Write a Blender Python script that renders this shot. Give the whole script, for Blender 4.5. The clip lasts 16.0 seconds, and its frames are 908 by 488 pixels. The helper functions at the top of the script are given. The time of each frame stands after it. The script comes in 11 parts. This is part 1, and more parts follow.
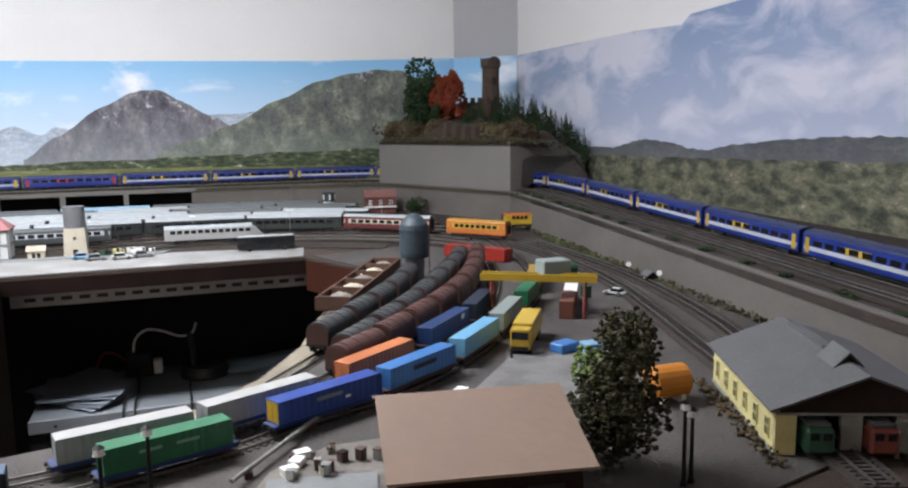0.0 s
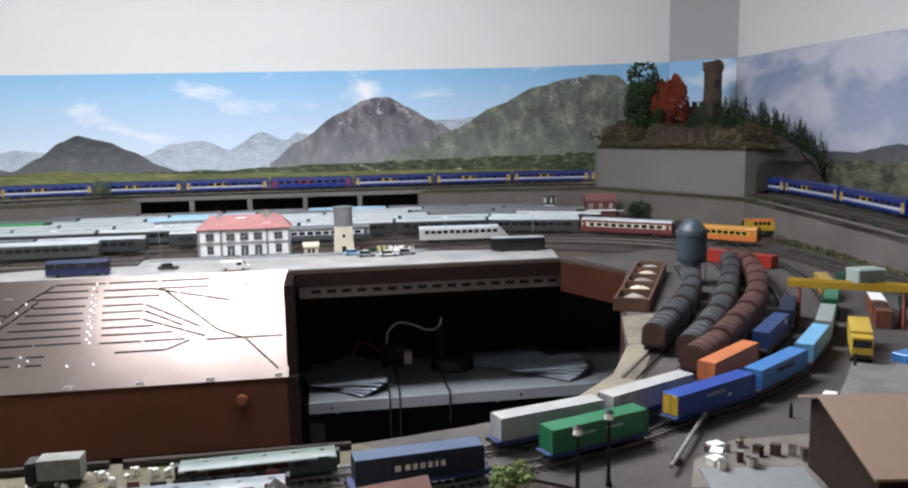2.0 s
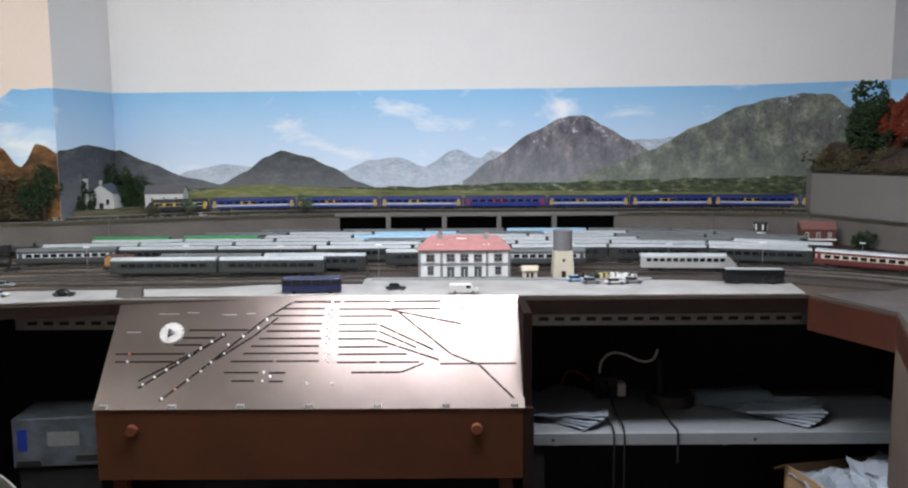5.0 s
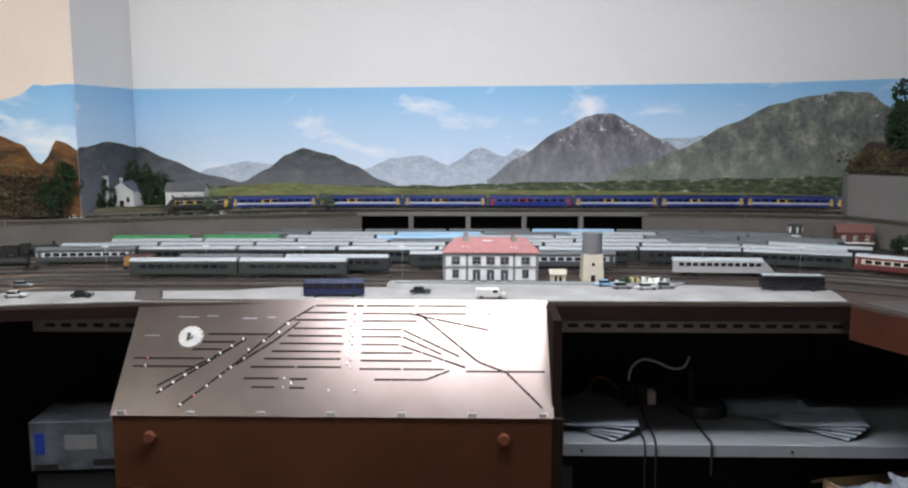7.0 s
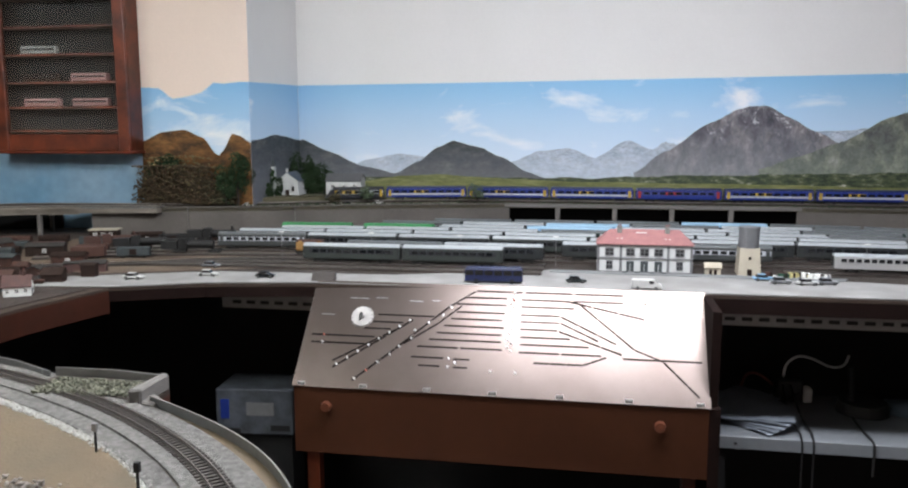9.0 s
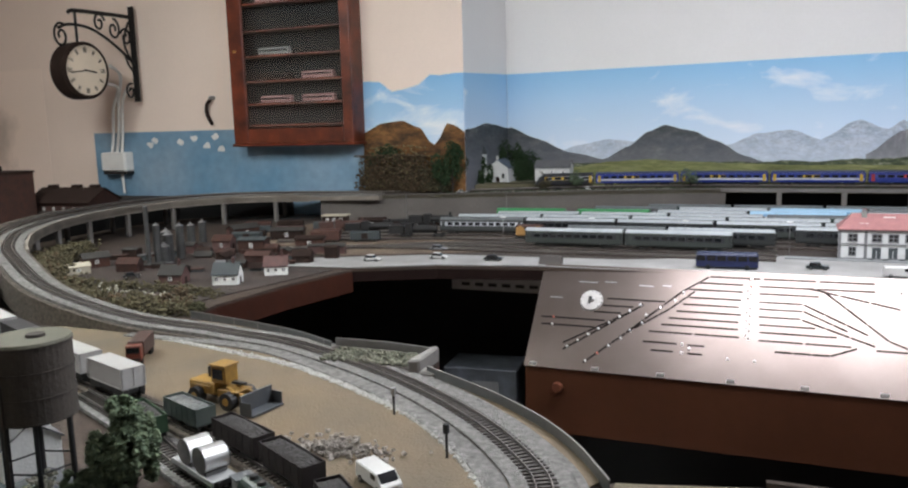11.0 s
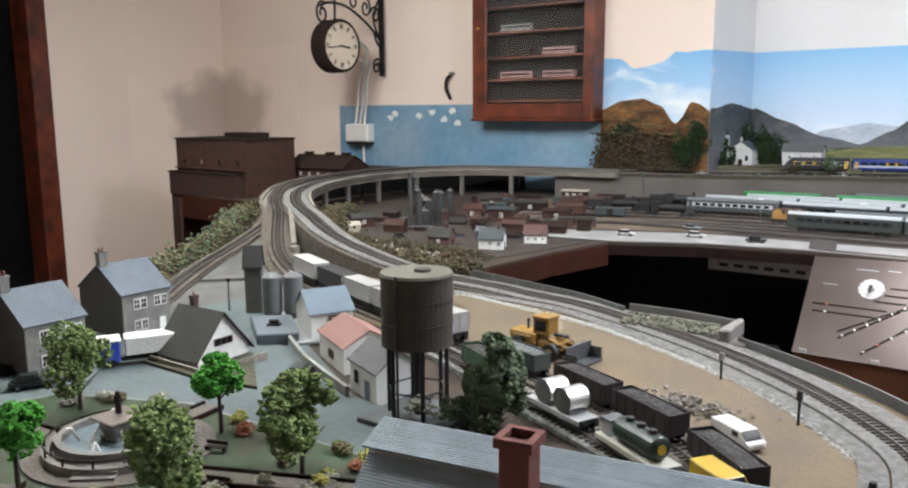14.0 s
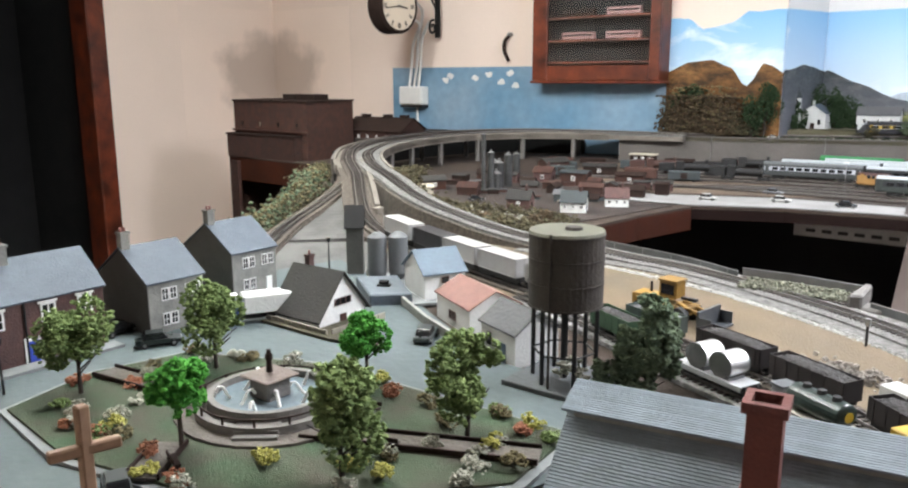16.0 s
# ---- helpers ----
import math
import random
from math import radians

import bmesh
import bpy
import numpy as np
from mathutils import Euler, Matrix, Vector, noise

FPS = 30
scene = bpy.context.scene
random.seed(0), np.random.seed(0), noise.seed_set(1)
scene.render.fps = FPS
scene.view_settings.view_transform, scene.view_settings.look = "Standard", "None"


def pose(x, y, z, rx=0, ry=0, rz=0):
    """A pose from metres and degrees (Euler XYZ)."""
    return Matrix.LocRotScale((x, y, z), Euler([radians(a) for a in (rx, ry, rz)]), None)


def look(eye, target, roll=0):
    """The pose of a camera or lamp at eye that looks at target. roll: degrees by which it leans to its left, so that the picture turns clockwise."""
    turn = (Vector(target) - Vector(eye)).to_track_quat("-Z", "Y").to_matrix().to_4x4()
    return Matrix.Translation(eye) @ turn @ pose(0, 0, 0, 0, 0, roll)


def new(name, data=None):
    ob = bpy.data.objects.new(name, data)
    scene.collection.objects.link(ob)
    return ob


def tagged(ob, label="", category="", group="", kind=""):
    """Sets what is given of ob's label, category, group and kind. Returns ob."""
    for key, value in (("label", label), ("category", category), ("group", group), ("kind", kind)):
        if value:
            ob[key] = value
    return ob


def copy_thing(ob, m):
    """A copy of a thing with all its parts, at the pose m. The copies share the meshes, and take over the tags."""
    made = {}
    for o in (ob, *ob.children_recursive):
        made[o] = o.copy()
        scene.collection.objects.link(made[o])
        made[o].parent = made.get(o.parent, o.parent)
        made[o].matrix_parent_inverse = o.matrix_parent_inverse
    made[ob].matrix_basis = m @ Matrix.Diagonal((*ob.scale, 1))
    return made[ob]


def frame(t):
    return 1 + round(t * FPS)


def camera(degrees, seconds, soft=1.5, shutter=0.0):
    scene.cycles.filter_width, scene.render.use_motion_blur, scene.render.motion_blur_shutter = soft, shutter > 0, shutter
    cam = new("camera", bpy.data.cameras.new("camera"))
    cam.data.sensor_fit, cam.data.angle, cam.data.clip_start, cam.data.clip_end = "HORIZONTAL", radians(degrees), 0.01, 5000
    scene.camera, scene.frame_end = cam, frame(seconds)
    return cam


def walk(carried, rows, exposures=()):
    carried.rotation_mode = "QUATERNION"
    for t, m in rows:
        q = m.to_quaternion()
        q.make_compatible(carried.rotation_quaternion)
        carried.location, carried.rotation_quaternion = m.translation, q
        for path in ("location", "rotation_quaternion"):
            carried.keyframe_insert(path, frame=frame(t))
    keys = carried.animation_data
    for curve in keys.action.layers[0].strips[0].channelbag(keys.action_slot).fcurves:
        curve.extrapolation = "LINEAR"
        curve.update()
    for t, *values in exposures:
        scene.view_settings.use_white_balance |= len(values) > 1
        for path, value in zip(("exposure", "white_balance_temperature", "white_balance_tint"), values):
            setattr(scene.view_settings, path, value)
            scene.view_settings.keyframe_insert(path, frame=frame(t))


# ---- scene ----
cam = camera(58.7, 16.0, soft=2.2)
PATH = [
    (0, (0.16, 0.112, 1.23), (0.82, 1.977, 0.936), -0.9),
    (0.5, (0.096, 0.115, 1.231), (0.662, 2.011, 0.94), -0.7),
    (1, (-0.015, 0.1, 1.233), (0.559, 1.993, 0.938), -1.6),
    (1.5, (-0.092, 0.101, 1.236), (0.443, 2.006, 0.943), -1.4),
    (2, (-0.128, 0.123, 1.245), (0.185, 2.078, 0.962), -1.1),
    (2.5, (-0.169, 0.131, 1.247), (0.043, 2.102, 0.979), -0.5),
    (3, (-0.239, 0.131, 1.245), (-0.021, 2.1, 0.97), -0.6),
    (3.5, (-0.309, 0.121, 1.248), (-0.086, 2.09, 0.975), -0.6),
    (4, (-0.311, 0.141, 1.257), (-0.177, 2.118, 0.986), -0.3),
    (4.5, (-0.331, 0.177, 1.259), (-0.372, 2.159, 0.99), -0.2),
    (5, (-0.379, 0.227, 1.268), (-0.378, 2.212, 1.022), -0.3),
    (7.5, (-0.397, 0.292, 1.283), (-0.489, 2.272, 1.017), 0.2),
    (8, (-0.392, 0.288, 1.290), (-0.614, 2.256, 1.010), -0.2),
    (8.2, (-0.399, 0.272, 1.288), (-0.672, 2.234, 1.014), -0.2),
    (10.3, (-0.572, 0.148, 1.279), (-1.09, 2.058, 0.989), -1.2),
    (10.5, (-0.576, 0.144, 1.282), (-1.168, 2.033, 0.992), -1.6),
    (11, (-0.584, 0.139, 1.276), (-1.356, 1.961, 0.98), -1.6),
    (11.5, (-0.585, 0.126, 1.27), (-1.512, 1.873, 0.976), -1.6),
    (12, (-0.606, 0.111, 1.264), (-1.607, 1.815, 0.959), -0.9),
    (12.5, (-0.656, 0.086, 1.261), (-1.665, 1.783, 0.939), -0.8),
    (13, (-0.695, 0.057, 1.261), (-1.727, 1.739, 0.936), -0.6),
    (13.5, (-0.723, 0.033, 1.256), (-1.822, 1.672, 0.931), -0.5),
    (14, (-0.742, 0.016, 1.251), (-1.903, 1.612, 0.923), -0.3),
    (14.5, (-0.758, 0.002, 1.25), (-1.99, 1.543, 0.922), -0.4),
    (15, (-0.782, -0.013, 1.243), (-2.045, 1.5, 0.905), -0.1),
    (15.5, (-0.814, -0.027, 1.241), (-2.069, 1.488, 0.881), 0.1),
    (16, (-0.868, -0.037, 1.235), (-2.074, 1.505, 0.827), -0.2),
]
walk(cam, [(t, look(eye, target, roll)) for t, eye, target, roll in PATH],
     [(0.0, 0.1), (1.5, 0.0), (3.0, -0.08), (5.0, -0.2), (8.0, -0.22), (10.5, -0.32), (11.6, -0.36), (12.4, -0.26), (13.5, 0.0), (14.5, 0.28), (16.0, 0.50)])

# ---- light ----
world = bpy.data.worlds.new("room_air")
scene.world = world
world.use_nodes = True
world.node_tree.nodes["Background"].inputs["Color"].default_value = (0.55, 0.6, 0.7, 1)
world.node_tree.nodes["Background"].inputs["Strength"].default_value = 0.003


def lamp(name, x, y, z, sx, sy, watts, colour):
    data = bpy.data.lights.new(name, "AREA")
    data.shape, data.size, data.size_y, data.energy, data.color = "RECTANGLE", sx, sy, watts, colour
    ob = new(name, data)
    ob.matrix_basis = pose(x, y, z)
    return ob


CEIL = 2.28
TUBE_COLD, TUBE_WARM = (0.95, 0.97, 1.05), (0.97, 1.0, 0.98)
lamp("ceiling_tube_light", -0.40, 1.60, CEIL - 0.075, 1.2, 0.2, 49, TUBE_COLD)
lamp("entrance_light", -2.85, 1.42, CEIL - 0.075, 0.22, 0.22, 19, TUBE_WARM)


# ---- materials ----
def rich(c):
    """Deepens a colour: the darker the pigment, the more."""
    k = min(1.0, 0.5 + 0.6 * max(c))
    return tuple(v * k for v in c)


def mat(name, colour, rough=0.6, metal=0.0, scale=60.0, vary=0.25, bump=0.0, other=None, fine=6.0, spec=0.5, coat=0.0, rv=0.1):
    """Paint, plaster, card or metal with variation at two scales. other: a second colour that stains the first."""
    colour, other = rich(colour), rich(other) if other else None
    m = bpy.data.materials.new(name)
    m.use_nodes = True
    nt = m.node_tree
    b = nt.nodes["Principled BSDF"]
    b.inputs["Roughness"].default_value, b.inputs["Metallic"].default_value = rough, metal
    b.inputs["Specular IOR Level"].default_value = spec
    b.inputs["Coat Weight"].default_value = coat
    tex = nt.nodes.new("ShaderNodeTexCoord")
    info = nt.nodes.new("ShaderNodeObjectInfo")
    n1, n2 = nt.nodes.new("ShaderNodeTexNoise"), nt.nodes.new("ShaderNodeTexNoise")
    n1.inputs["Scale"].default_value, n2.inputs["Scale"].default_value = scale, scale * fine
    n1.inputs["Detail"].default_value, n2.inputs["Detail"].default_value = 4, 3
    for n in (n1, n2):
        nt.links.new(tex.outputs["Object"], n.inputs["Vector"])
    ramp = nt.nodes.new("ShaderNodeValToRGB")
    ramp.color_ramp.elements[0].position, ramp.color_ramp.elements[1].position = 0.3, 0.7
    c2 = other or tuple(c * (1 - vary) for c in colour)
    ramp.color_ramp.elements[0].color, ramp.color_ramp.elements[1].color = (*c2, 1), (*colour, 1)
    nt.links.new(n1.outputs["Fac"], ramp.inputs["Fac"])
    hsv = nt.nodes.new("ShaderNodeHueSaturation")
    mm = nt.nodes.new("ShaderNodeMapRange")
    mm.inputs["To Min"].default_value, mm.inputs["To Max"].default_value = 1 - vary * 0.6, 1 + vary * 0.6
    nt.links.new(n2.outputs["Fac"], mm.inputs["Value"])
    m2 = nt.nodes.new("ShaderNodeMapRange")
    m2.inputs["To Min"].default_value, m2.inputs["To Max"].default_value = 1 - vary * 0.4, 1 + vary * 0.4
    nt.links.new(info.outputs["Random"], m2.inputs["Value"])
    mul = nt.nodes.new("ShaderNodeMath")
    mul.operation = "MULTIPLY"
    nt.links.new(mm.outputs["Result"], mul.inputs[0])
    nt.links.new(m2.outputs["Result"], mul.inputs[1])
    nt.links.new(mul.outputs[0], hsv.inputs["Value"])
    nt.links.new(ramp.outputs["Color"], hsv.inputs["Color"])
    nt.links.new(hsv.outputs["Color"], b.inputs["Base Color"])
    rr = nt.nodes.new("ShaderNodeMapRange")
    rr.inputs["To Min"].default_value, rr.inputs["To Max"].default_value = max(0.03, rough - rv), min(1, rough + rv)
    nt.links.new(n1.outputs["Fac"], rr.inputs["Value"])
    nt.links.new(rr.outputs["Result"], b.inputs["Roughness"])
    if bump:
        bp = nt.nodes.new("ShaderNodeBump")
        bp.inputs["Strength"].default_value, bp.inputs["Distance"].default_value = min(1, bump), 0.004
        nt.links.new(n2.outputs["Fac"], bp.inputs["Height"])
        nt.links.new(bp.outputs["Normal"], b.inputs["Normal"])
    return m


def sky_print(name, low, high, z0, z1, cloud, scale, cover):
    """Printed sky: pale below, blue above, with drifting clouds."""
    m = bpy.data.materials.new(name)
    m.use_nodes = True
    nt = m.node_tree
    b = nt.nodes["Principled BSDF"]
    b.inputs["Roughness"].default_value, b.inputs["Specular IOR Level"].default_value = 0.55, 0.3
    tex = nt.nodes.new("ShaderNodeTexCoord")
    sep = nt.nodes.new("ShaderNodeSeparateXYZ")
    nt.links.new(tex.outputs["Object"], sep.inputs[0])
    mr = nt.nodes.new("ShaderNodeMapRange")
    mr.inputs["From Min"].default_value, mr.inputs["From Max"].default_value = z0, z1
    nt.links.new(sep.outputs["Z"], mr.inputs["Value"])
    grad = nt.nodes.new("ShaderNodeMix")
    grad.data_type = "RGBA"
    grad.inputs["A"].default_value, grad.inputs["B"].default_value = (*low, 1), (*high, 1)
    nt.links.new(mr.outputs["Result"], grad.inputs["Factor"])
    mp = nt.nodes.new("ShaderNodeMapping")
    mp.inputs["Scale"].default_value = (1, 1, 2.2)
    nt.links.new(tex.outputs["Object"], mp.inputs["Vector"])
    no = nt.nodes.new("ShaderNodeTexNoise")
    no.inputs["Scale"].default_value, no.inputs["Detail"].default_value, no.inputs["Roughness"].default_value = scale, 7, 0.55
    no.inputs["Distortion"].default_value = 0.4
    nt.links.new(mp.outputs["Vector"], no.inputs["Vector"])
    cr = nt.nodes.new("ShaderNodeMapRange")
    cr.inputs["From Min"].default_value, cr.inputs["From Max"].default_value = cover, cover + 0.16
    nt.links.new(no.outputs["Fac"], cr.inputs["Value"])
    mix = nt.nodes.new("ShaderNodeMix")
    mix.data_type = "RGBA"
    mix.inputs["B"].default_value = (*cloud, 1)
    nt.links.new(grad.outputs["Result"], mix.inputs["A"])
    nt.links.new(cr.outputs["Result"], mix.inputs["Factor"])
    nt.links.new(mix.outputs["Result"], b.inputs["Base Color"])
    return m


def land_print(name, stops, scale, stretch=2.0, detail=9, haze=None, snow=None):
    """Printed landscape: several inks broken up by noise."""
    m = bpy.data.materials.new(name)
    m.use_nodes = True
    nt = m.node_tree
    b = nt.nodes["Principled BSDF"]
    b.inputs["Roughness"].default_value, b.inputs["Specular IOR Level"].default_value = 0.6, 0.3
    tex = nt.nodes.new("ShaderNodeTexCoord")
    mp = nt.nodes.new("ShaderNodeMapping")
    mp.inputs["Scale"].default_value = (1, 1, stretch)
    nt.links.new(tex.outputs["Object"], mp.inputs["Vector"])
    no = nt.nodes.new("ShaderNodeTexNoise")
    no.inputs["Scale"].default_value, no.inputs["Detail"].default_value, no.inputs["Roughness"].default_value = scale, detail, 0.62
    nt.links.new(mp.outputs["Vector"], no.inputs["Vector"])
    ramp = nt.nodes.new("ShaderNodeValToRGB")
    e = ramp.color_ramp.elements
    while len(e) < len(stops):
        e.new(0.5)
    for el, (p, c) in zip(e, stops):
        el.position, el.color = p, (*rich(c), 1)
    nt.links.new(no.outputs["Fac"], ramp.inputs["Fac"])
    # fine print grain: ridges and tree cover, a little stronger than the broad tones
    fine, fr, shade = nt.nodes.new("ShaderNodeTexNoise"), nt.nodes.new("ShaderNodeMapRange"), nt.nodes.new("ShaderNodeHueSaturation")
    fine.inputs["Scale"].default_value, fine.inputs["Detail"].default_value, fine.inputs["Roughness"].default_value = scale * 3.5, 6, 0.7
    fine.inputs["Distortion"].default_value = 0.8
    nt.links.new(mp.outputs["Vector"], fine.inputs["Vector"])
    fr.inputs["From Min"].default_value, fr.inputs["From Max"].default_value = 0.32, 0.68
    fr.inputs["To Min"].default_value, fr.inputs["To Max"].default_value = 0.55, 1.4
    nt.links.new(fine.outputs["Fac"], fr.inputs["Value"])
    nt.links.new(fr.outputs["Result"], shade.inputs["Value"])
    nt.links.new(ramp.outputs["Color"], shade.inputs["Color"])
    tone = shade.outputs["Color"]
    if snow:
        z0, z1, cut = snow
        sp, sr, sn, sm, sx = (nt.nodes.new("ShaderNode" + k) for k in ("SeparateXYZ", "MapRange", "TexNoise", "Math", "Mix"))
        nt.links.new(tex.outputs["Object"], sp.inputs[0])
        sr.inputs["From Min"].default_value, sr.inputs["From Max"].default_value = z0, z1
        sr.inputs["To Max"].default_value = 0.16
        nt.links.new(sp.outputs["Z"], sr.inputs["Value"])
        sn.inputs["Scale"].default_value, sn.inputs["Detail"].default_value, sn.inputs["Roughness"].default_value = scale * 1.6, 8, 0.75
        nt.links.new(tex.outputs["Object"], sn.inputs["Vector"])
        sm.operation = "ADD"
        nt.links.new(sn.outputs["Fac"], sm.inputs[0])
        nt.links.new(sr.outputs["Result"], sm.inputs[1])
        cover = nt.nodes.new("ShaderNodeMapRange")
        cover.inputs["From Min"].default_value, cover.inputs["From Max"].default_value = cut, cut + 0.07
        cover.inputs["To Max"].default_value = 0.75
        nt.links.new(sm.outputs[0], cover.inputs["Value"])
        sx.data_type = "RGBA"
        sx.inputs["B"].default_value = (0.62, 0.60, 0.64, 1)
        nt.links.new(cover.outputs["Result"], sx.inputs["Factor"])
        nt.links.new(tone, sx.inputs["A"])
        tone = sx.outputs["Result"]
    nt.links.new(tone, b.inputs["Base Color"])
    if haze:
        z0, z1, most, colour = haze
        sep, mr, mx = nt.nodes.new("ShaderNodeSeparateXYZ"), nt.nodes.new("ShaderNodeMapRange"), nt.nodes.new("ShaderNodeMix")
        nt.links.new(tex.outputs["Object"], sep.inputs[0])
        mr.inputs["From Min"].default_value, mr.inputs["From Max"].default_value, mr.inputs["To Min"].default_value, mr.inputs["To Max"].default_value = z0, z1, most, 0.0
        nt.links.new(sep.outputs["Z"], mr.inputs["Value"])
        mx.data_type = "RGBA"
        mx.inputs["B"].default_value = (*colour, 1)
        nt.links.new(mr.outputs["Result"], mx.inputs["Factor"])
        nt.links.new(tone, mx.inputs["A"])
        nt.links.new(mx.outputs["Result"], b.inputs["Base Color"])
    return m


def glass(name, tint=(0.9, 0.95, 0.95)):
    m = bpy.data.materials.new(name)
    m.use_nodes = True
    b = m.node_tree.nodes["Principled BSDF"]
    b.inputs["Base Color"].default_value = (*tint, 1)
    b.inputs["Transmission Weight"].default_value, b.inputs["Roughness"].default_value, b.inputs["IOR"].default_value = 1.0, 0.05, 1.45
    return m


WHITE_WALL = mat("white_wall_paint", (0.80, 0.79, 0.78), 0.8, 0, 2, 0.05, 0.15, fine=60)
# Wall paint turned grey: the corner's shade is put into its colour.
SHADED_WALL = mat("corner_shade_grey", (0.50, 0.50, 0.52), 0.8, 0, 2, 0.05, 0.15, fine=60)
CREAM_WALL = mat("cream_wall_paint", (0.86, 0.715, 0.62), 0.8, 0, 2, 0.06, 0.15, fine=60)
BLUE_PAINT = mat("sky_blue_wall_paint", (0.15, 0.33, 0.50), 0.75, 0, 3, 0.35, 0.1, (0.30, 0.43, 0.55), fine=9)
CEIL_PAINT = mat("ceiling_paint", (0.78, 0.77, 0.75), 0.85, 0, 2, 0.05, 0.1)
FLOOR_M = mat("dark_floor_covering", (0.06, 0.05, 0.045), 0.6, 0, 6, 0.3, 0.1)
BOARD_EDGE = mat("brown_stained_fascia", (0.085, 0.023, 0.011), 0.6, 0, 14, 0.3, 0.1, (0.055, 0.017, 0.009), spec=0.2)
# Fascia brown taken near black, with the shade at the station edge included.
FASCIA_SHADED = mat("shaded_fascia", (0.022, 0.010, 0.008), 0.8, 0, 14, 0.3, 0.1, spec=0.1)
DARK_WOOD = mat("mahogany_varnish", (0.26, 0.052, 0.018), 0.4, 0, 12, 0.4, 0.05, (0.07, 0.018, 0.01))
PANEL_FACE = mat("brushed_bronze_panel", (0.15, 0.116, 0.102), 0.29, 0.75, 8, 0.10, 0.0, (0.18, 0.146, 0.13), fine=40, rv=0.012)
BOX_BROWN = mat("brown_painted_box", (0.098, 0.031, 0.012), 0.6, 0, 8, 0.2, 0.05, spec=0.2)
VIA_CARD = mat("sandy_concrete_card", (0.33, 0.29, 0.245), 0.85, 0, 14, 0.2, 0.2, (0.22, 0.19, 0.155), fine=14)
CONCRETE = mat("retaining_wall_card", (0.205, 0.182, 0.165), 0.85, 0, 7, 0.2, 0.15, (0.155, 0.138, 0.125), fine=14)
PALE_CARD = mat("tunnel_box_card", (0.24, 0.225, 0.208), 0.85, 0, 9, 0.12, 0.1, fine=14)
ROAD_WHITE = mat("pale_paved_road", (0.38, 0.375, 0.365), 0.8, 0, 12, 0.12, 0.1, (0.28, 0.275, 0.265))
ROAD_GREY = mat("grey_model_road", (0.125, 0.16, 0.165), 0.75, 0, 14, 0.22, 0.15, (0.085, 0.115, 0.12))
PAVING = mat("pale_pavement", (0.27, 0.285, 0.285), 0.8, 0, 16, 0.15, 0.2)
GROUND_M = mat("scenic_earth", (0.075, 0.045, 0.028), 0.95, 0, 10, 0.3, 0.5, (0.040, 0.025, 0.017), fine=20)
YARD_GREY = mat("yard_gravel", (0.135, 0.118, 0.108), 0.95, 0, 12, 0.35, 0.5, (0.075, 0.064, 0.06), fine=26)
SAND = mat("sandy_yard", (0.21, 0.153, 0.092), 0.95, 0, 9, 0.2, 0.4, (0.15, 0.12, 0.08), fine=30)
GRASS = mat("scatter_grass", (0.085, 0.15, 0.075), 1.0, 0, 22, 0.4, 1.0, (0.115, 0.105, 0.07), fine=30)
DRY_GRASS = mat("dry_scatter_grass", (0.16, 0.155, 0.085), 1.0, 0, 12, 0.3, 0.7, (0.19, 0.155, 0.105), fine=24)
BALLAST = mat("stone_ballast", (0.42, 0.415, 0.40), 0.95, 0, 130, 0.45, 1.0, (0.17, 0.165, 0.155), fine=7)
BALLAST_TAN = mat("weathered_tan_ballast", (0.26, 0.215, 0.17), 0.95, 0, 130, 0.45, 1.0, (0.11, 0.088, 0.07), fine=7)
BALLAST_MIX = mat("dusty_stone_ballast", (0.37, 0.36, 0.34), 0.95, 0, 120, 0.4, 1.0, (0.20, 0.192, 0.178), fine=8)
YARD_PALE = mat("pale_grey_yard", (0.185, 0.18, 0.17), 0.9, 0, 16, 0.4, 0.5, (0.09, 0.086, 0.08), fine=22)
BALLAST_DARK = mat("oily_ballast", (0.082, 0.060, 0.047), 0.95, 0, 40, 0.35, 0.9, (0.05, 0.037, 0.029), fine=10)
SLEEPER = mat("dark_sleeper", (0.075, 0.06, 0.05), 0.8, 0, 80, 0.3)
RAIL_M = mat("nickel_rail", (0.48, 0.45, 0.42), 0.35, 0.9, 60, 0.2)
BLACK = mat("matt_black", (0.012, 0.012, 0.013), 0.6, 0, 30, 0.3)
# Near-black that stands in for shade inside openings and under the boards.
VOID = mat("shade_black", (0.008, 0.008, 0.009), 0.9, 0, 10, 0.2)
METAL = mat("galvanised_steel", (0.42, 0.42, 0.42), 0.45, 0.8, 30, 0.2)
CHROME = mat("polished_steel", (0.82, 0.82, 0.81), 0.38, 0.85, 30, 0.1)
WHITE_P = mat("white_plastic", (0.78, 0.77, 0.74), 0.45, 0, 30, 0.08)
PANE = mat("dark_window_pane", (0.02, 0.022, 0.026), 0.12, 0, 30, 0.2)
GLASS = glass("clear_glass")
SMOKY = mat("smoky_acrylic", (0.16, 0.165, 0.165), 0.3, 0, 12, 0.3, 0.1, (0.10, 0.105, 0.105))
SKY_N = sky_print("printed_alpine_sky", (0.66, 0.76, 0.88), (0.26, 0.52, 0.78), 1.16, 1.48, (0.84, 0.86, 0.92), 3.4, 0.57)
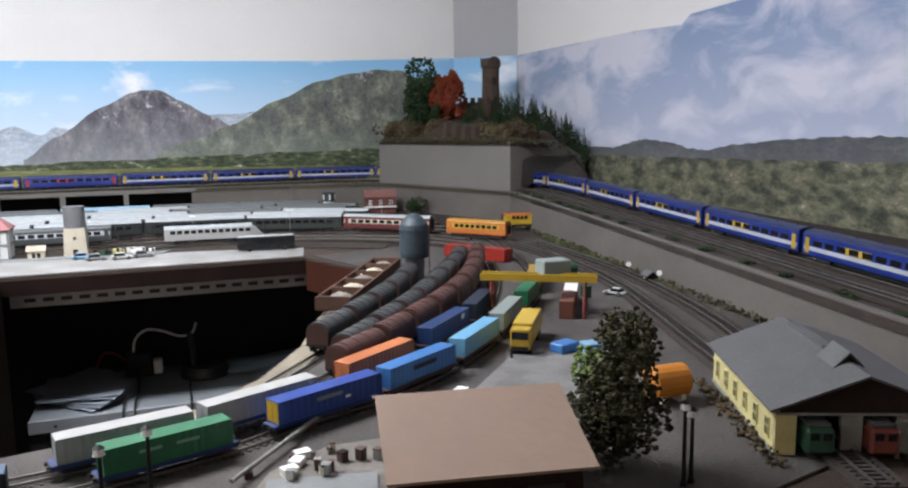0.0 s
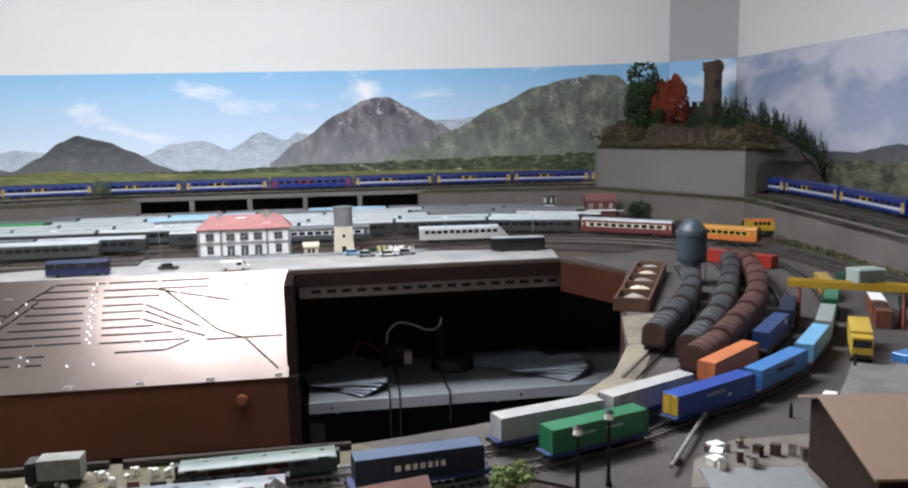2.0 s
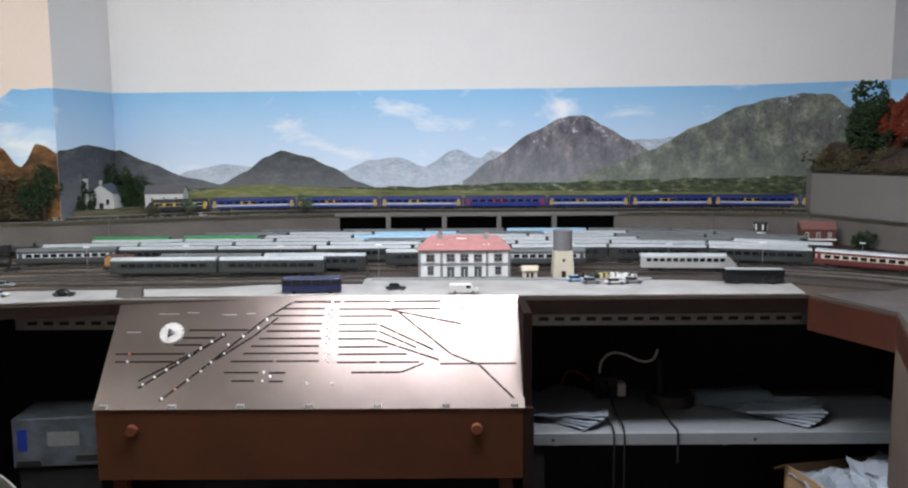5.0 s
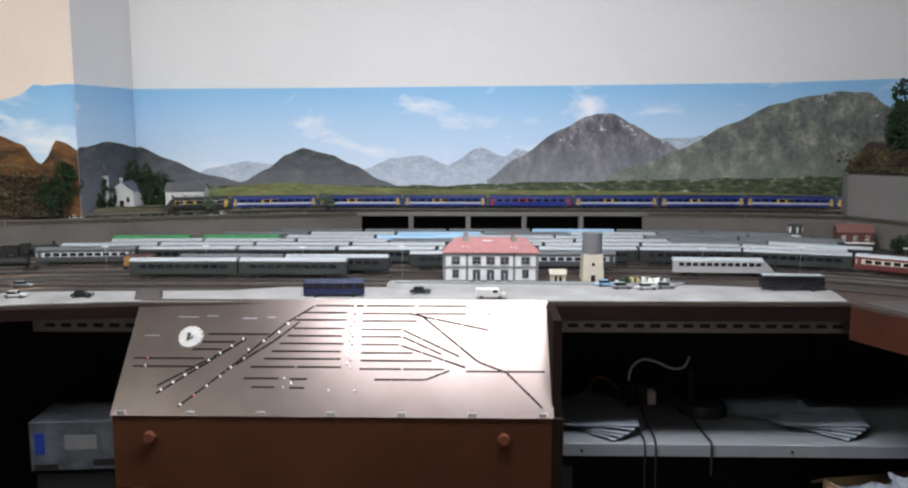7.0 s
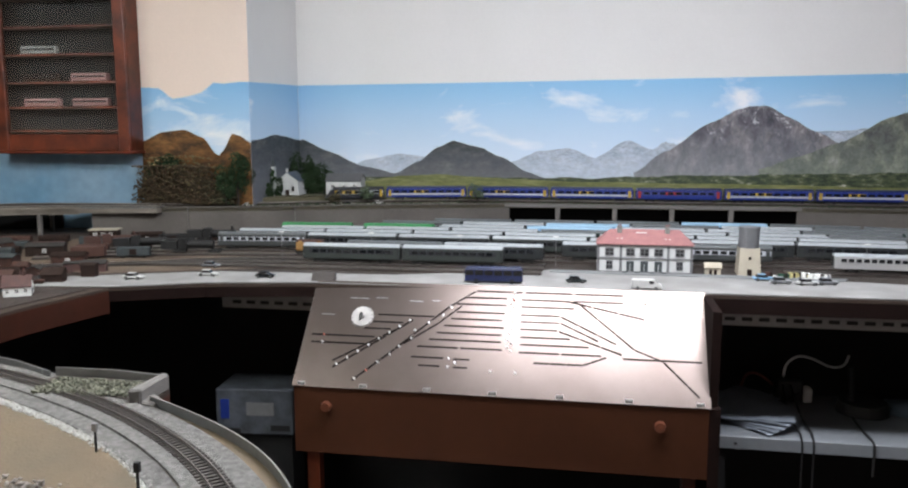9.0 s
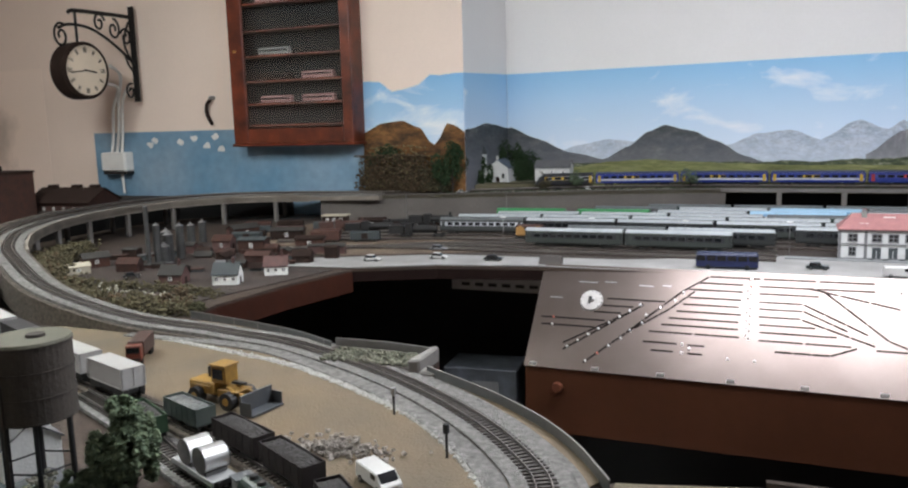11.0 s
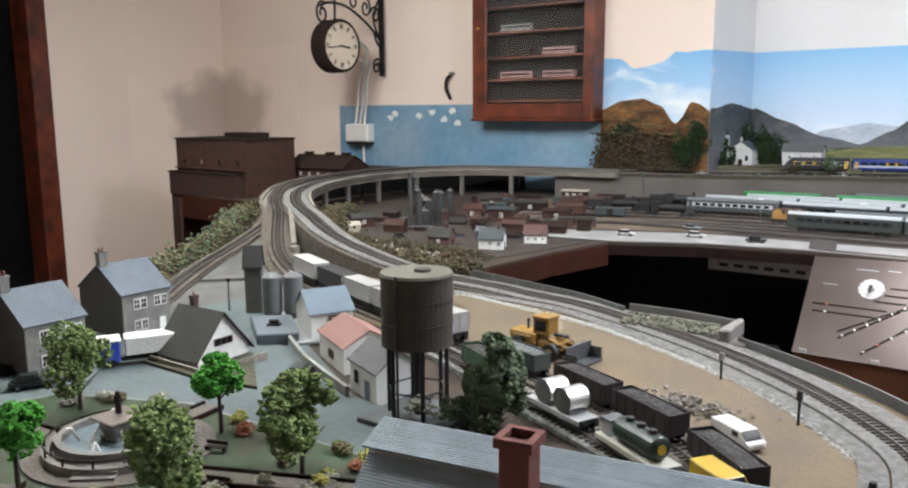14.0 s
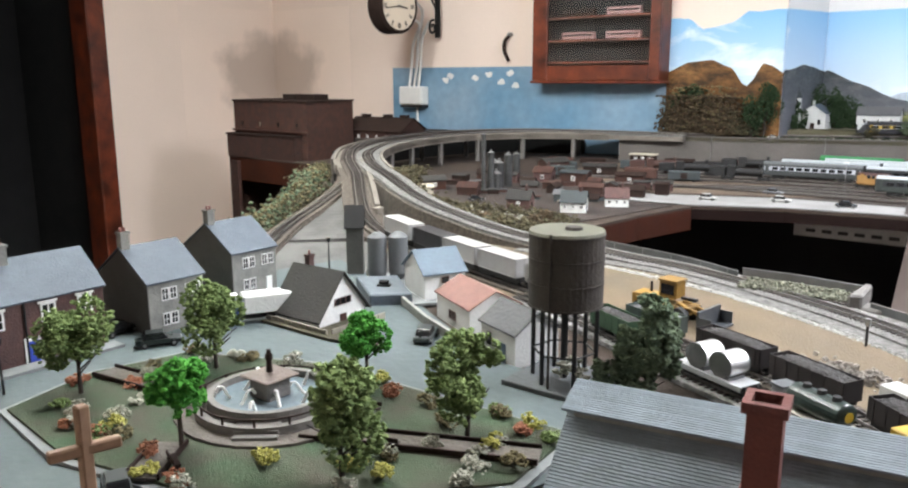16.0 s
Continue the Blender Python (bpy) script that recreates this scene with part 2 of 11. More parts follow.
SKY_E = sky_print("printed_cloudy_sky", (0.44, 0.48, 0.60), (0.12, 0.22, 0.42), 1.15, 1.70, (0.60, 0.61, 0.70), 3.4, 0.45)
SKY_W = sky_print("painted_hazy_sky", (0.60, 0.74, 0.86), (0.22, 0.46, 0.72), 1.10, 1.46, (0.78, 0.83, 0.87), 4.0, 0.56)
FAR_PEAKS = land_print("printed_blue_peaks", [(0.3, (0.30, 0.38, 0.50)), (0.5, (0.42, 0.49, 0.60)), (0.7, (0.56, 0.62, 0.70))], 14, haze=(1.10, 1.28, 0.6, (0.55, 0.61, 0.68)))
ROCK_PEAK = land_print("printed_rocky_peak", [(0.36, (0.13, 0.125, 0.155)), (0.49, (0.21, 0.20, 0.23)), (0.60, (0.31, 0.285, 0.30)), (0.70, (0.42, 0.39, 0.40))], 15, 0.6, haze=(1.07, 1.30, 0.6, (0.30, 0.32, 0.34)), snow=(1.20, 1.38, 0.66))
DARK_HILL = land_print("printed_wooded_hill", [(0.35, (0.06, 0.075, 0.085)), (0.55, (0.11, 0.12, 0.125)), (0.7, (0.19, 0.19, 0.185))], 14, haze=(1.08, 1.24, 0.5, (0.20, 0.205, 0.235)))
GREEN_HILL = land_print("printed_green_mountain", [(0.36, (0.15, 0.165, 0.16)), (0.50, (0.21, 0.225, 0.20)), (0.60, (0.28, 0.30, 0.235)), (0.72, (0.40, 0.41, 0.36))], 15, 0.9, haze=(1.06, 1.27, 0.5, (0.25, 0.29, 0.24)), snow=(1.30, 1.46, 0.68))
MEADOW = land_print("printed_meadow", [(0.32, (0.15, 0.165, 0.06)), (0.5, (0.235, 0.25, 0.09)), (0.66, (0.32, 0.32, 0.14))], 5, 9)
VILLAGE = land_print("printed_village_belt", [(0.4, (0.05, 0.075, 0.045)), (0.55, (0.13, 0.16, 0.08)), (0.62, (0.24, 0.26, 0.17)), (0.72, (0.60, 0.58, 0.52))], 26, 2.4)
VALLEY = land_print("printed_valley_fields", [(0.34, (0.055, 0.062, 0.05)), (0.46, (0.13, 0.14, 0.10)), (0.54, (0.21, 0.215, 0.14)), (0.62, (0.27, 0.235, 0.17)), (0.70, (0.42, 0.41, 0.37))], 15, 2.0)
ORANGE_HILL = land_print("painted_ochre_hill", [(0.34, (0.06, 0.032, 0.014)), (0.5, (0.21, 0.095, 0.028)), (0.68, (0.33, 0.17, 0.06))], 11)


# ---- mesh helpers ----
def bx(bm, x0, y0, z0, x1, y1, z1, m=None):
    r = bmesh.ops.create_cube(bm, size=1.0)
    t = Matrix.Translation(((x0 + x1) / 2, (y0 + y1) / 2, (z0 + z1) / 2)) @ Matrix.Diagonal((abs(x1 - x0), abs(y1 - y0), abs(z1 - z0), 1))
    bmesh.ops.transform(bm, matrix=(m @ t) if m else t, verts=r["verts"])
    return r["verts"]


def cy(bm, p0, p1, r0, r1=None, seg=12, caps=True):
    p0, p1 = Vector(p0), Vector(p1)
    d = p1 - p0
    r = bmesh.ops.create_cone(bm, cap_ends=caps, segments=seg, radius1=r0, radius2=r0 if r1 is None else r1, depth=d.length)
    q = d.to_track_quat("Z", "Y").to_matrix().to_4x4()
    bmesh.ops.transform(bm, matrix=Matrix.Translation((p0 + p1) / 2) @ q, verts=r["verts"])
    return r["verts"]


def prism(bm, pts, z0, z1):
    """A flat polygon in x, y drawn up from z0 to z1."""
    lo = [bm.verts.new((x, y, z0)) for x, y in pts]
    hi = [bm.verts.new((x, y, z1)) for x, y in pts]
    n = len(pts)
    bm.faces.new(hi)
    bm.faces.new(lo[::-1])
    for i in range(n):
        bm.faces.new((lo[i], lo[(i + 1) % n], hi[(i + 1) % n], hi[i]))


def along(bm, prof, x0, x1):
    """A profile in y, z drawn along x."""
    a = [bm.verts.new((x0, y, z)) for y, z in prof]
    b = [bm.verts.new((x1, y, z)) for y, z in prof]
    n = len(prof)
    bm.faces.new(a[::-1])
    bm.faces.new(b)
    for i in range(n):
        bm.faces.new((a[i], a[(i + 1) % n], b[(i + 1) % n], b[i]))


def finish(bm, bevel=0.0):
    if bevel:
        bmesh.ops.bevel(bm, geom=bm.edges[:], offset=bevel, segments=1, affect="EDGES", clamp_overlap=True)
    bmesh.ops.recalc_face_normals(bm, faces=bm.faces[:])
    return bm


def mesh_of(name, bm, material, smooth=False):
    me = bpy.data.meshes.new(name)
    finish(bm)
    bm.to_mesh(me)
    bm.free()
    me.materials.append(material)
    if smooth:
        for p in me.polygons:
            p.use_smooth = True
    return me


def part(name, bm, material, parent, label="", smooth=False, kind=""):
    ob = new(name, mesh_of(name, bm, material, smooth))
    ob.parent = parent
    return tagged(ob, label, kind=kind)


def solid(name, bm, material, label, category="", kind="", smooth=False, group=""):
    return tagged(new(name, mesh_of(name, bm, material, smooth)), label, category, group, kind)


def thing(name, m, label, category, group="", kind=""):
    ob = new(name)
    ob.empty_display_size = 0.02
    ob.matrix_basis = m
    return tagged(ob, label, category, group, kind)


def raw(name, verts, faces, material):
    me = bpy.data.meshes.new(name)
    me.from_pydata(verts, [], faces)
    me.materials.append(material)
    me.update()
    return me


def smooth_line(pts, step=0.02):
    """A smooth curve through the points, at even steps."""
    p = [Vector((*q, 0) if len(q) == 2 else q) for q in pts]
    p = [2 * p[0] - p[1], *p, 2 * p[-1] - p[-2]]
    dense = []
    for i in range(1, len(p) - 2):
        for k in range(40):
            t = k / 40
            a, b, c, d = p[i - 1], p[i], p[i + 1], p[i + 2]
            dense.append(0.5 * ((2 * b) + (c - a) * t + (2 * a - 5 * b + 4 * c - d) * t * t + (3 * b - a - 3 * c + d) * t ** 3))
    dense.append(p[-2])
    out, run = [dense[0]], 0.0
    for a, b in zip(dense, dense[1:]):
        run += (b - a).length
        if run >= step:
            out.append(b)
            run = 0.0
    return out


def at_length(line, s):
    """The place and heading s metres along a line."""
    for a, b in zip(line, line[1:]):
        d = (b - a).length
        if s <= d:
            return a + (b - a) * (s / d), (b - a).normalized()
        s -= d
    d = (line[-1] - line[-2]).normalized()
    return line[-1] + d * s, d


def stand_on(line, s, length):
    """The pose of a vehicle whose ends rest on a line."""
    a, _ = at_length(line, max(0.0, s - length * 0.35))
    b, _ = at_length(line, s + length * 0.35)
    d = (b - a).normalized()
    x = d
    y = Vector((0, 0, 1)).cross(x).normalized()
    z = x.cross(y)
    m = Matrix((x, y, z)).transposed().to_4x4()
    return Matrix.Translation((a + b) / 2) @ m


# ---- the room ----
G = 0.90      # top of the lower boards
UP = 1.0      # top of the upper deck
WN, WW, WE = 3.52, 3.12, 1.60
ROOM_W, ROOM_S = -4.66, -1.6


def wall(name, p, q, z0, z1, thick, material, label):
    """A wall from p to q; its room side is on the right hand going from p to q."""
    p, q = Vector((*p, 0)), Vector((*q, 0))
    d = (q - p).normalized()
    n = Vector((-d.y, d.x, 0))
    bm = bmesh.new()
    prism(bm, [(v.x, v.y) for v in (p, q, q + n * thick, p + n * thick)], z0, z1)
    return solid(name, bm, material, label, "wall", "structure")


wall("wall_north", (-1.747, WN), (1.38, WN), 0, CEIL, 0.12, WHITE_WALL, "white painted wall above a printed alpine backdrop")
wall("wall_corner", (1.38, WN), (WE, 3.33), 0, CEIL, 0.12, SHADED_WALL, "slanting corner of the room with its shade put in as grey")
wall("wall_east", (WE, 3.33), (WE, ROOM_S), 0, CEIL, 0.12, WHITE_WALL, "white painted wall behind the cloudy backdrop")
wall("wall_return", (-1.787, WW), (-1.747, WN), 0, CEIL, 0.12, WHITE_WALL, "short white return where the wall steps back")
wall("wall_northwest", (ROOM_W, WW), (-1.787, WW), 0, CEIL, 0.12, CREAM_WALL, "cream painted wall with clock and cabinet")
wall("wall_west_north", (ROOM_W, 2.06), (ROOM_W, WW), 0, CEIL, 0.12, CREAM_WALL, "cream painted wall beside a dark doorway")
wall("wall_west_south", (ROOM_W, ROOM_S), (ROOM_W, 1.10), 0, CEIL, 0.12, CREAM_WALL, "cream painted wall past the doorway")
wall("wall_west_lintel", (ROOM_W, 1.10), (ROOM_W, 2.06), 2.08, CEIL, 0.12, CREAM_WALL, "cream painted wall over the doorway")
wall("wall_south", (WE, ROOM_S), (ROOM_W, ROOM_S), 0, CEIL, 0.12, CREAM_WALL, "cream painted wall opposite the layout")
bm = bmesh.new()
bx(bm, ROOM_W - 0.2, ROOM_S - 0.2, -0.1, WE + 0.2, WN + 0.2, 0)
solid("floor", bm, FLOOR_M, "dark floor covering under the railway boards", "floor", "structure")
bm = bmesh.new()
bx(bm, ROOM_W - 0.2, ROOM_S - 0.2, CEIL, WE + 0.2, WN + 0.2, CEIL + 0.1)
solid("ceiling", bm, CEIL_PAINT, "plain white painted ceiling", "ceiling", "structure")

# doorway in the west wall; near-black sheets behind it stand in for darkness
door = thing("door_1", pose(ROOM_W, 1.58, 0), "dark open doorway in a red-brown varnished wooden frame", "doorway", kind="structure")
for nm, b in (("jamb", (-0.13, 0.41, 0, 0.03, 0.50, 2.08)), ("jamb", (-0.13, -0.50, 0, 0.03, -0.41, 2.08)), ("head", (-0.13, -0.50, 2.0, 0.03, 0.50, 2.09))):
    bm = bmesh.new()
    bx(bm, *b)
    part(nm, finish(bm, 0.006), DARK_WOOD, door)
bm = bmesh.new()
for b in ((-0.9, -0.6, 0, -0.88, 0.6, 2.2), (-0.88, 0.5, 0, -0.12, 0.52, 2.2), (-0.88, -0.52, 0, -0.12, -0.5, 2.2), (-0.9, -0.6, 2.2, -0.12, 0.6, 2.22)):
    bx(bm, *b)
part("passage", bm, VOID, door, "near-black sheets standing in for an unlit passage")


# ---- printed backdrop ----
def jag(pts, step, amp, seed):
    """A ridge line through the points with small uneven teeth."""
    out = []
    for (x0, z0), (x1, z1) in zip(pts, pts[1:]):
        n = max(1, int(abs(x1 - x0) / step))
        for k in range(n):
            t = k / n
            x = x0 + (x1 - x0) * t
            s = t * t * (3 - 2 * t) * 0.5 + t * 0.5
            z = z0 + (z1 - z0) * s
            z += amp * (noise.noise(Vector((x * 9, seed, 0))) + 0.5 * noise.noise(Vector((x * 31, seed, 4))) + 0.3 * noise.noise(Vector((x * 90, seed, 9))))
            out.append((x, z))
    out.append(pts[-1])
    return out


def flat_print(name, ridge, base, place, material, parent):
    """One printed tone of the backdrop, a thin sheet. place(u, z) gives the point in the room."""
    bm = bmesh.new()
    top = [bm.verts.new(place(u, z)) for u, z in ridge]
    low = [bm.verts.new(place(u, base)) for u, z in ridge]
    for i in range(len(ridge) - 1):
        bm.faces.new((low[i], low[i + 1], top[i + 1], top[i]))
    part(name, bm, material, parent)


def px(x, y):
    return 0.135 + (x - 1001) * 0.00237, 1.378 - (y - 199) * 0.00237


bd = thing("backdrop_north", pose(0, 0, 0), "printed alpine backdrop sheet with mountains and meadows", "backdrop", kind="structure")
north = lambda off: (lambda u, z: (u, WN - off, z))
flat_print("sky", [(-1.745, 1.478), (-1.0, 1.481), (0.0, 1.488), (0.8, 1.497), (1.378, 1.515)], 0.99, north(0.003), SKY_N, bd)
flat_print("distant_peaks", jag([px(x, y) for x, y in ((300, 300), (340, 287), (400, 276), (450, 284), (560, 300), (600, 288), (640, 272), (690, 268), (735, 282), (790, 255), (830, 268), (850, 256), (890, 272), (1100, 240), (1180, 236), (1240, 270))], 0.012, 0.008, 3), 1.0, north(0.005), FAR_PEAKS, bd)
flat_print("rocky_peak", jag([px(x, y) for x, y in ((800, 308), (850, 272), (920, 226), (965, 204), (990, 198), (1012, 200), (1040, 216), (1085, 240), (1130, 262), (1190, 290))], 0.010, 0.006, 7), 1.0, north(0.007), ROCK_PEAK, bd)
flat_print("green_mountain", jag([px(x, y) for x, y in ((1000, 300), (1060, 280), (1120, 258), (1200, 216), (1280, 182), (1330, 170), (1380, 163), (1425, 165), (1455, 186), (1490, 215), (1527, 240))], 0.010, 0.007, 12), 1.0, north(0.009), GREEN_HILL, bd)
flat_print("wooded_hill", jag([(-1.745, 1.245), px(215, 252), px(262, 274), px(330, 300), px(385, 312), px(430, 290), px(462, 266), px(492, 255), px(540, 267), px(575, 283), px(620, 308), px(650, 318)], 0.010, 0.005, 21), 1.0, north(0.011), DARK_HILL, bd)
flat_print("village_belt", jag([(-1.745, 1.09), px(420, 318), px(700, 318), px(900, 312), px(1200, 306), px(1527, 300)], 0.010, 0.006, 31), 1.0, north(0.013), VILLAGE, bd)
flat_print("meadow", jag([px(208, 344), px(260, 340), px(330, 326), px(400, 316), px(470, 313), px(560, 319), px(700, 324), px(1000, 326), px(1250, 330), px(1480, 338)], 0.02, 0.003, 37), 0.99, north(0.015), MEADOW, bd)

be = thing("backdrop_east", pose(0, 0, 0), "printed backdrop sheet with clouds over valley fields", "backdrop", kind="structure")
east = lambda off: (lambda u, z: (WE - off, u, z))
flat_print("sky", [(3.325, 1.515), (2.4, 1.515), (2.16, 1.505), (2.12, 1.53), (1.3, 1.56), (0.2, 1.58), (-1.0, 1.58)], 0.95, east(0.003), SKY_E, be)
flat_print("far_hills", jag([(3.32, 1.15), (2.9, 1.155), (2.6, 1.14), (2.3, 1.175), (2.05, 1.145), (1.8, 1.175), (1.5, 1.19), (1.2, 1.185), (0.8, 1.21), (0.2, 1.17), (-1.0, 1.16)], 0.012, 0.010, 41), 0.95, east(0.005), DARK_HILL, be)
flat_print("valley", jag([(3.32, 1.11), (2.7, 1.115), (2.2, 1.12), (1.7, 1.13), (1.2, 1.14), (0.5, 1.13), (-1.0, 1.12)], 0.012, 0.008, 47), 0.9, east(0.007), VALLEY, be)
bc = thing("backdrop_corner", pose(0, 0, 0), "printed blue sky sheet bent round the corner", "backdrop", kind="structure")
cdir = Vector((WE - 1.38, 3.33 - WN, 0)).normalized()
cnor = Vector((cdir.y, -cdir.x, 0))
corner = lambda off: (lambda u, z: tuple(Vector((1.38, WN, z)) + cdir * u + cnor * off))
flat_print("sky", [(0.002, 1.515), (0.287, 1.515)], 0.99, corner(0.003), SKY_N, bc)
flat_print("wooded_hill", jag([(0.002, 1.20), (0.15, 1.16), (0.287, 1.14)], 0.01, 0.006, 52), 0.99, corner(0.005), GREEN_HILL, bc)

bw = thing("backdrop_west", pose(0, 0, 0), "painted backdrop with ochre hills under a hazy sky", "backdrop", kind="structure")
west = lambda off: (lambda u, z: (u, WW - off, z))
flat_print("sky", jag([(-2.24, 1.455), (-2.16, 1.45), (-2.1, 1.41), (-1.98, 1.43), (-1.93, 1.465), (-1.7835, 1.47)], 0.02, 0.008, 60), 0.99, west(0.003), SKY_W, bw)
flat_print("ochre_hill", jag([(-2.24, 1.245), (-2.15, 1.285), (-2.06, 1.29), (-1.98, 1.262), (-1.93, 1.20), (-1.905, 1.19)], 0.008, 0.004, 63), 0.99, west(0.005), ORANGE_HILL, bw)
flat_print("ochre_peak", jag([(-1.95, 1.15), (-1.90, 1.21), (-1.86, 1.275), (-1.83, 1.27), (-1.7835, 1.24)], 0.008, 0.004, 66), 0.99, west(0.007), ORANGE_HILL, bw)
flat_print("blue_field", [(-3.73, 1.275), (-2.24, 1.275)], 0.9, west(0.003), BLUE_PAINT, bw)
ret_dir = Vector((0.04, 0.40, 0)).normalized()
br = thing("backdrop_return", pose(0, 0, 0), "printed sky sheet on the wall's return", "backdrop", kind="structure")
retn = lambda off: (lambda u, z: tuple(Vector((-1.787, WW, z)) + ret_dir * u + Vector((0.995, -0.1, 0)) * off))
flat_print("sky", [(-0.008, 1.47), (0.395, 1.478)], 0.99, retn(0.003), SKY_N, br)
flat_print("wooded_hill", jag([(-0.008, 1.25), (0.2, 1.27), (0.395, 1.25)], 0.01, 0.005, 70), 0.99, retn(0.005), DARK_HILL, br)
for i, (u, z) in enumerate(((-3.35, 1.235), (-3.38, 1.215), (-3.12, 1.24), (-3.0, 1.245), (-3.05, 1.205), (-2.97, 1.19), (-3.2, 1.225))):
    bm = bmesh.new()
    for k in range(4):
        r = bmesh.ops.create_circle(bm, cap_ends=True, segments=10, radius=0.008 + 0.003 * (k % 3))
        bmesh.ops.transform(bm, matrix=Matrix.Translation((u + 0.009 * k - 0.015, WW - 0.005 - 0.0005 * k, z + 0.004 * math.sin(k * 2.1 + i))) @ pose(0, 0, 0, 90), verts=r["verts"])
    part("painted_cloud", bm, WHITE_P, bw)

# ---- boards ----
OUTER = [(-1.99, -0.06), (-2.02, 0.72), (-2.22, 0.90), (-2.40, 1.15), (-2.52, 1.40), (-2.70, 1.62), (-2.86, 1.80), (-3.05, 2.09), (-3.80, 2.13), (-3.80, WW), (-1.787, WW), (-1.747, WN), (1.38, WN), (WE, 3.33), (WE, 0.10), (-0.93, 0.10), (-0.95, -0.06)]
WELL = [(-0.22, 2.145), (0.48, 2.15), (0.575, 1.93), (0.48, 1.71), (0.41, 1.53), (0.32, 1.27), (0.253, 1.154), (0.169, 1.067), (0.089, 1.032), (0.028, 1.012), (-0.13, 0.982), (-0.27, 0.979), (-0.55, 0.985), (-0.67, 0.955), (-0.755, 0.93), (-0.807, 1.01), (-0.90, 1.096), (-1.017, 1.181), (-1.092, 1.222), (-1.098, 1.278), (-1.20, 1.292), (-1.30, 1.29), (-1.48, 1.366), (-1.61, 1.385), (-1.72, 1.42), (-1.735, 1.52), (-1.71, 1.763), (-1.66, 1.98), (-1.455, 2.075), (-1.2, 2.12)]


def sheet_with_hole(outer, hole, z0, z1):
    from mathutils.geometry import tessellate_polygon
    loops = [[Vector((x, y, 0)) for x, y in outer], [Vector((x, y, 0)) for x, y in hole]]
    flat = loops[0] + loops[1]
    tris = tessellate_polygon(loops)
    n = len(flat)
    verts = [(v.x, v.y, z1) for v in flat] + [(v.x, v.y, z0) for v in flat]
    faces = [tuple(t) for t in tris] + [tuple(i + n for i in reversed(t)) for t in tris]
    o = len(outer)
    for i in range(o):
        j = (i + 1) % o
        faces.append((i, j, j + n, i + n))
    for i in range(len(hole)):
        j = (i + 1) % len(hole)
        faces.append((o + i, o + i + n, o + j + n, o + j))
    return verts, faces


base = thing("baseboard", pose(0, 0, 0), "continuous wooden railway baseboard round an operating well", "baseboard", kind="structure")
v, f = sheet_with_hole(OUTER, WELL, G - 0.007, G)
top = new("scenic_top", raw("scenic_top", v, f, GROUND_M))
top.parent = base


def ribbon(bm, pts, z0, z1, thick, closed=False):
    """An upright board that follows a line."""
    n = len(pts)
    for i in range(n if closed else n - 1):
        a, b = Vector(pts[i]), Vector(pts[(i + 1) % n])
        d = (b - a).normalized()
        s = Vector((-d.y, d.x)) * thick
        prism(bm, [tuple(a), tuple(b), tuple(b + s), tuple(a + s)], z0, z1)


bm = bmesh.new()
ribbon(bm, WELL[:2], G - 0.043, G - 0.007, 0.012)
part("fascia", bm, FASCIA_SHADED, base)
bm = bmesh.new()
ribbon(bm, WELL[1:3], G - 0.085, G - 0.007, 0.012)
part("fascia", bm, BOARD_EDGE, base)
bm = bmesh.new()
ribbon(bm, WELL[2:19], G - 0.07, G - 0.007, 0.012)
part("fascia", bm, BOARD_EDGE, base)
bm = bmesh.new()
ribbon(bm, WELL[18:28], G - 0.062, G - 0.007, 0.012)
part("fascia", bm, BOARD_EDGE, base)
bm = bmesh.new()
ribbon(bm, [*WELL[27:], WELL[0]], G - 0.034, G - 0.007, 0.012)
part("fascia", bm, FASCIA_SHADED, base)
bm = bmesh.new()
ribbon(bm, OUTER[:9], G - 0.10, G - 0.007, -0.012)
part("fascia", bm, BOARD_EDGE, base)


def patch(name, pts, lift, material, label, category="ground", thick=0.002):
    bm = bmesh.new()
    prism(bm, pts, G + lift - thick, G + lift)
    return solid(name, bm, material, label, category, "structure")


patch("road_station", [(-1.66, 1.985), (-1.455, 2.08), (-1.2, 2.125), (-0.22, 2.15), (0.475, 2.155), (0.50, 2.30), (0.2, 2.36), (-0.6, 2.42), (-1.0, 2.27), (-1.5, 2.24), (-1.85, 2.10), (-1.95, 1.95)], 0.004, ROAD_WHITE, "pale paved station road along the board's edge", "road")
patch("yard_north", [(0.7, 2.2), (0.95, 2.7), (0.9, 3.25), (-1.2, 3.25), (-1.72, 2.95), (-2.3, 2.8), (-2.3, 2.3), (-1.8, 2.13), (-1.5, 2.25), (-1.0, 2.28), (-0.6, 2.43), (0.2, 2.37), (0.5, 2.31)], 0.003, BALLAST_DARK, "dark ballast of the station yard")
patch("yard_sidings", [(-2.32, 2.32), (-1.82, 2.14), (-1.50, 2.27), (-1.15, 2.42), (-1.15, 3.18), (-1.72, 2.93), (-2.32, 2.80)], 0.0042, mat("tan_siding_earth", (0.20, 0.145, 0.10), 0.95, 0, 14, 0.35, 0.5, (0.11, 0.075, 0.052), fine=22), "tan earth of the western sidings")
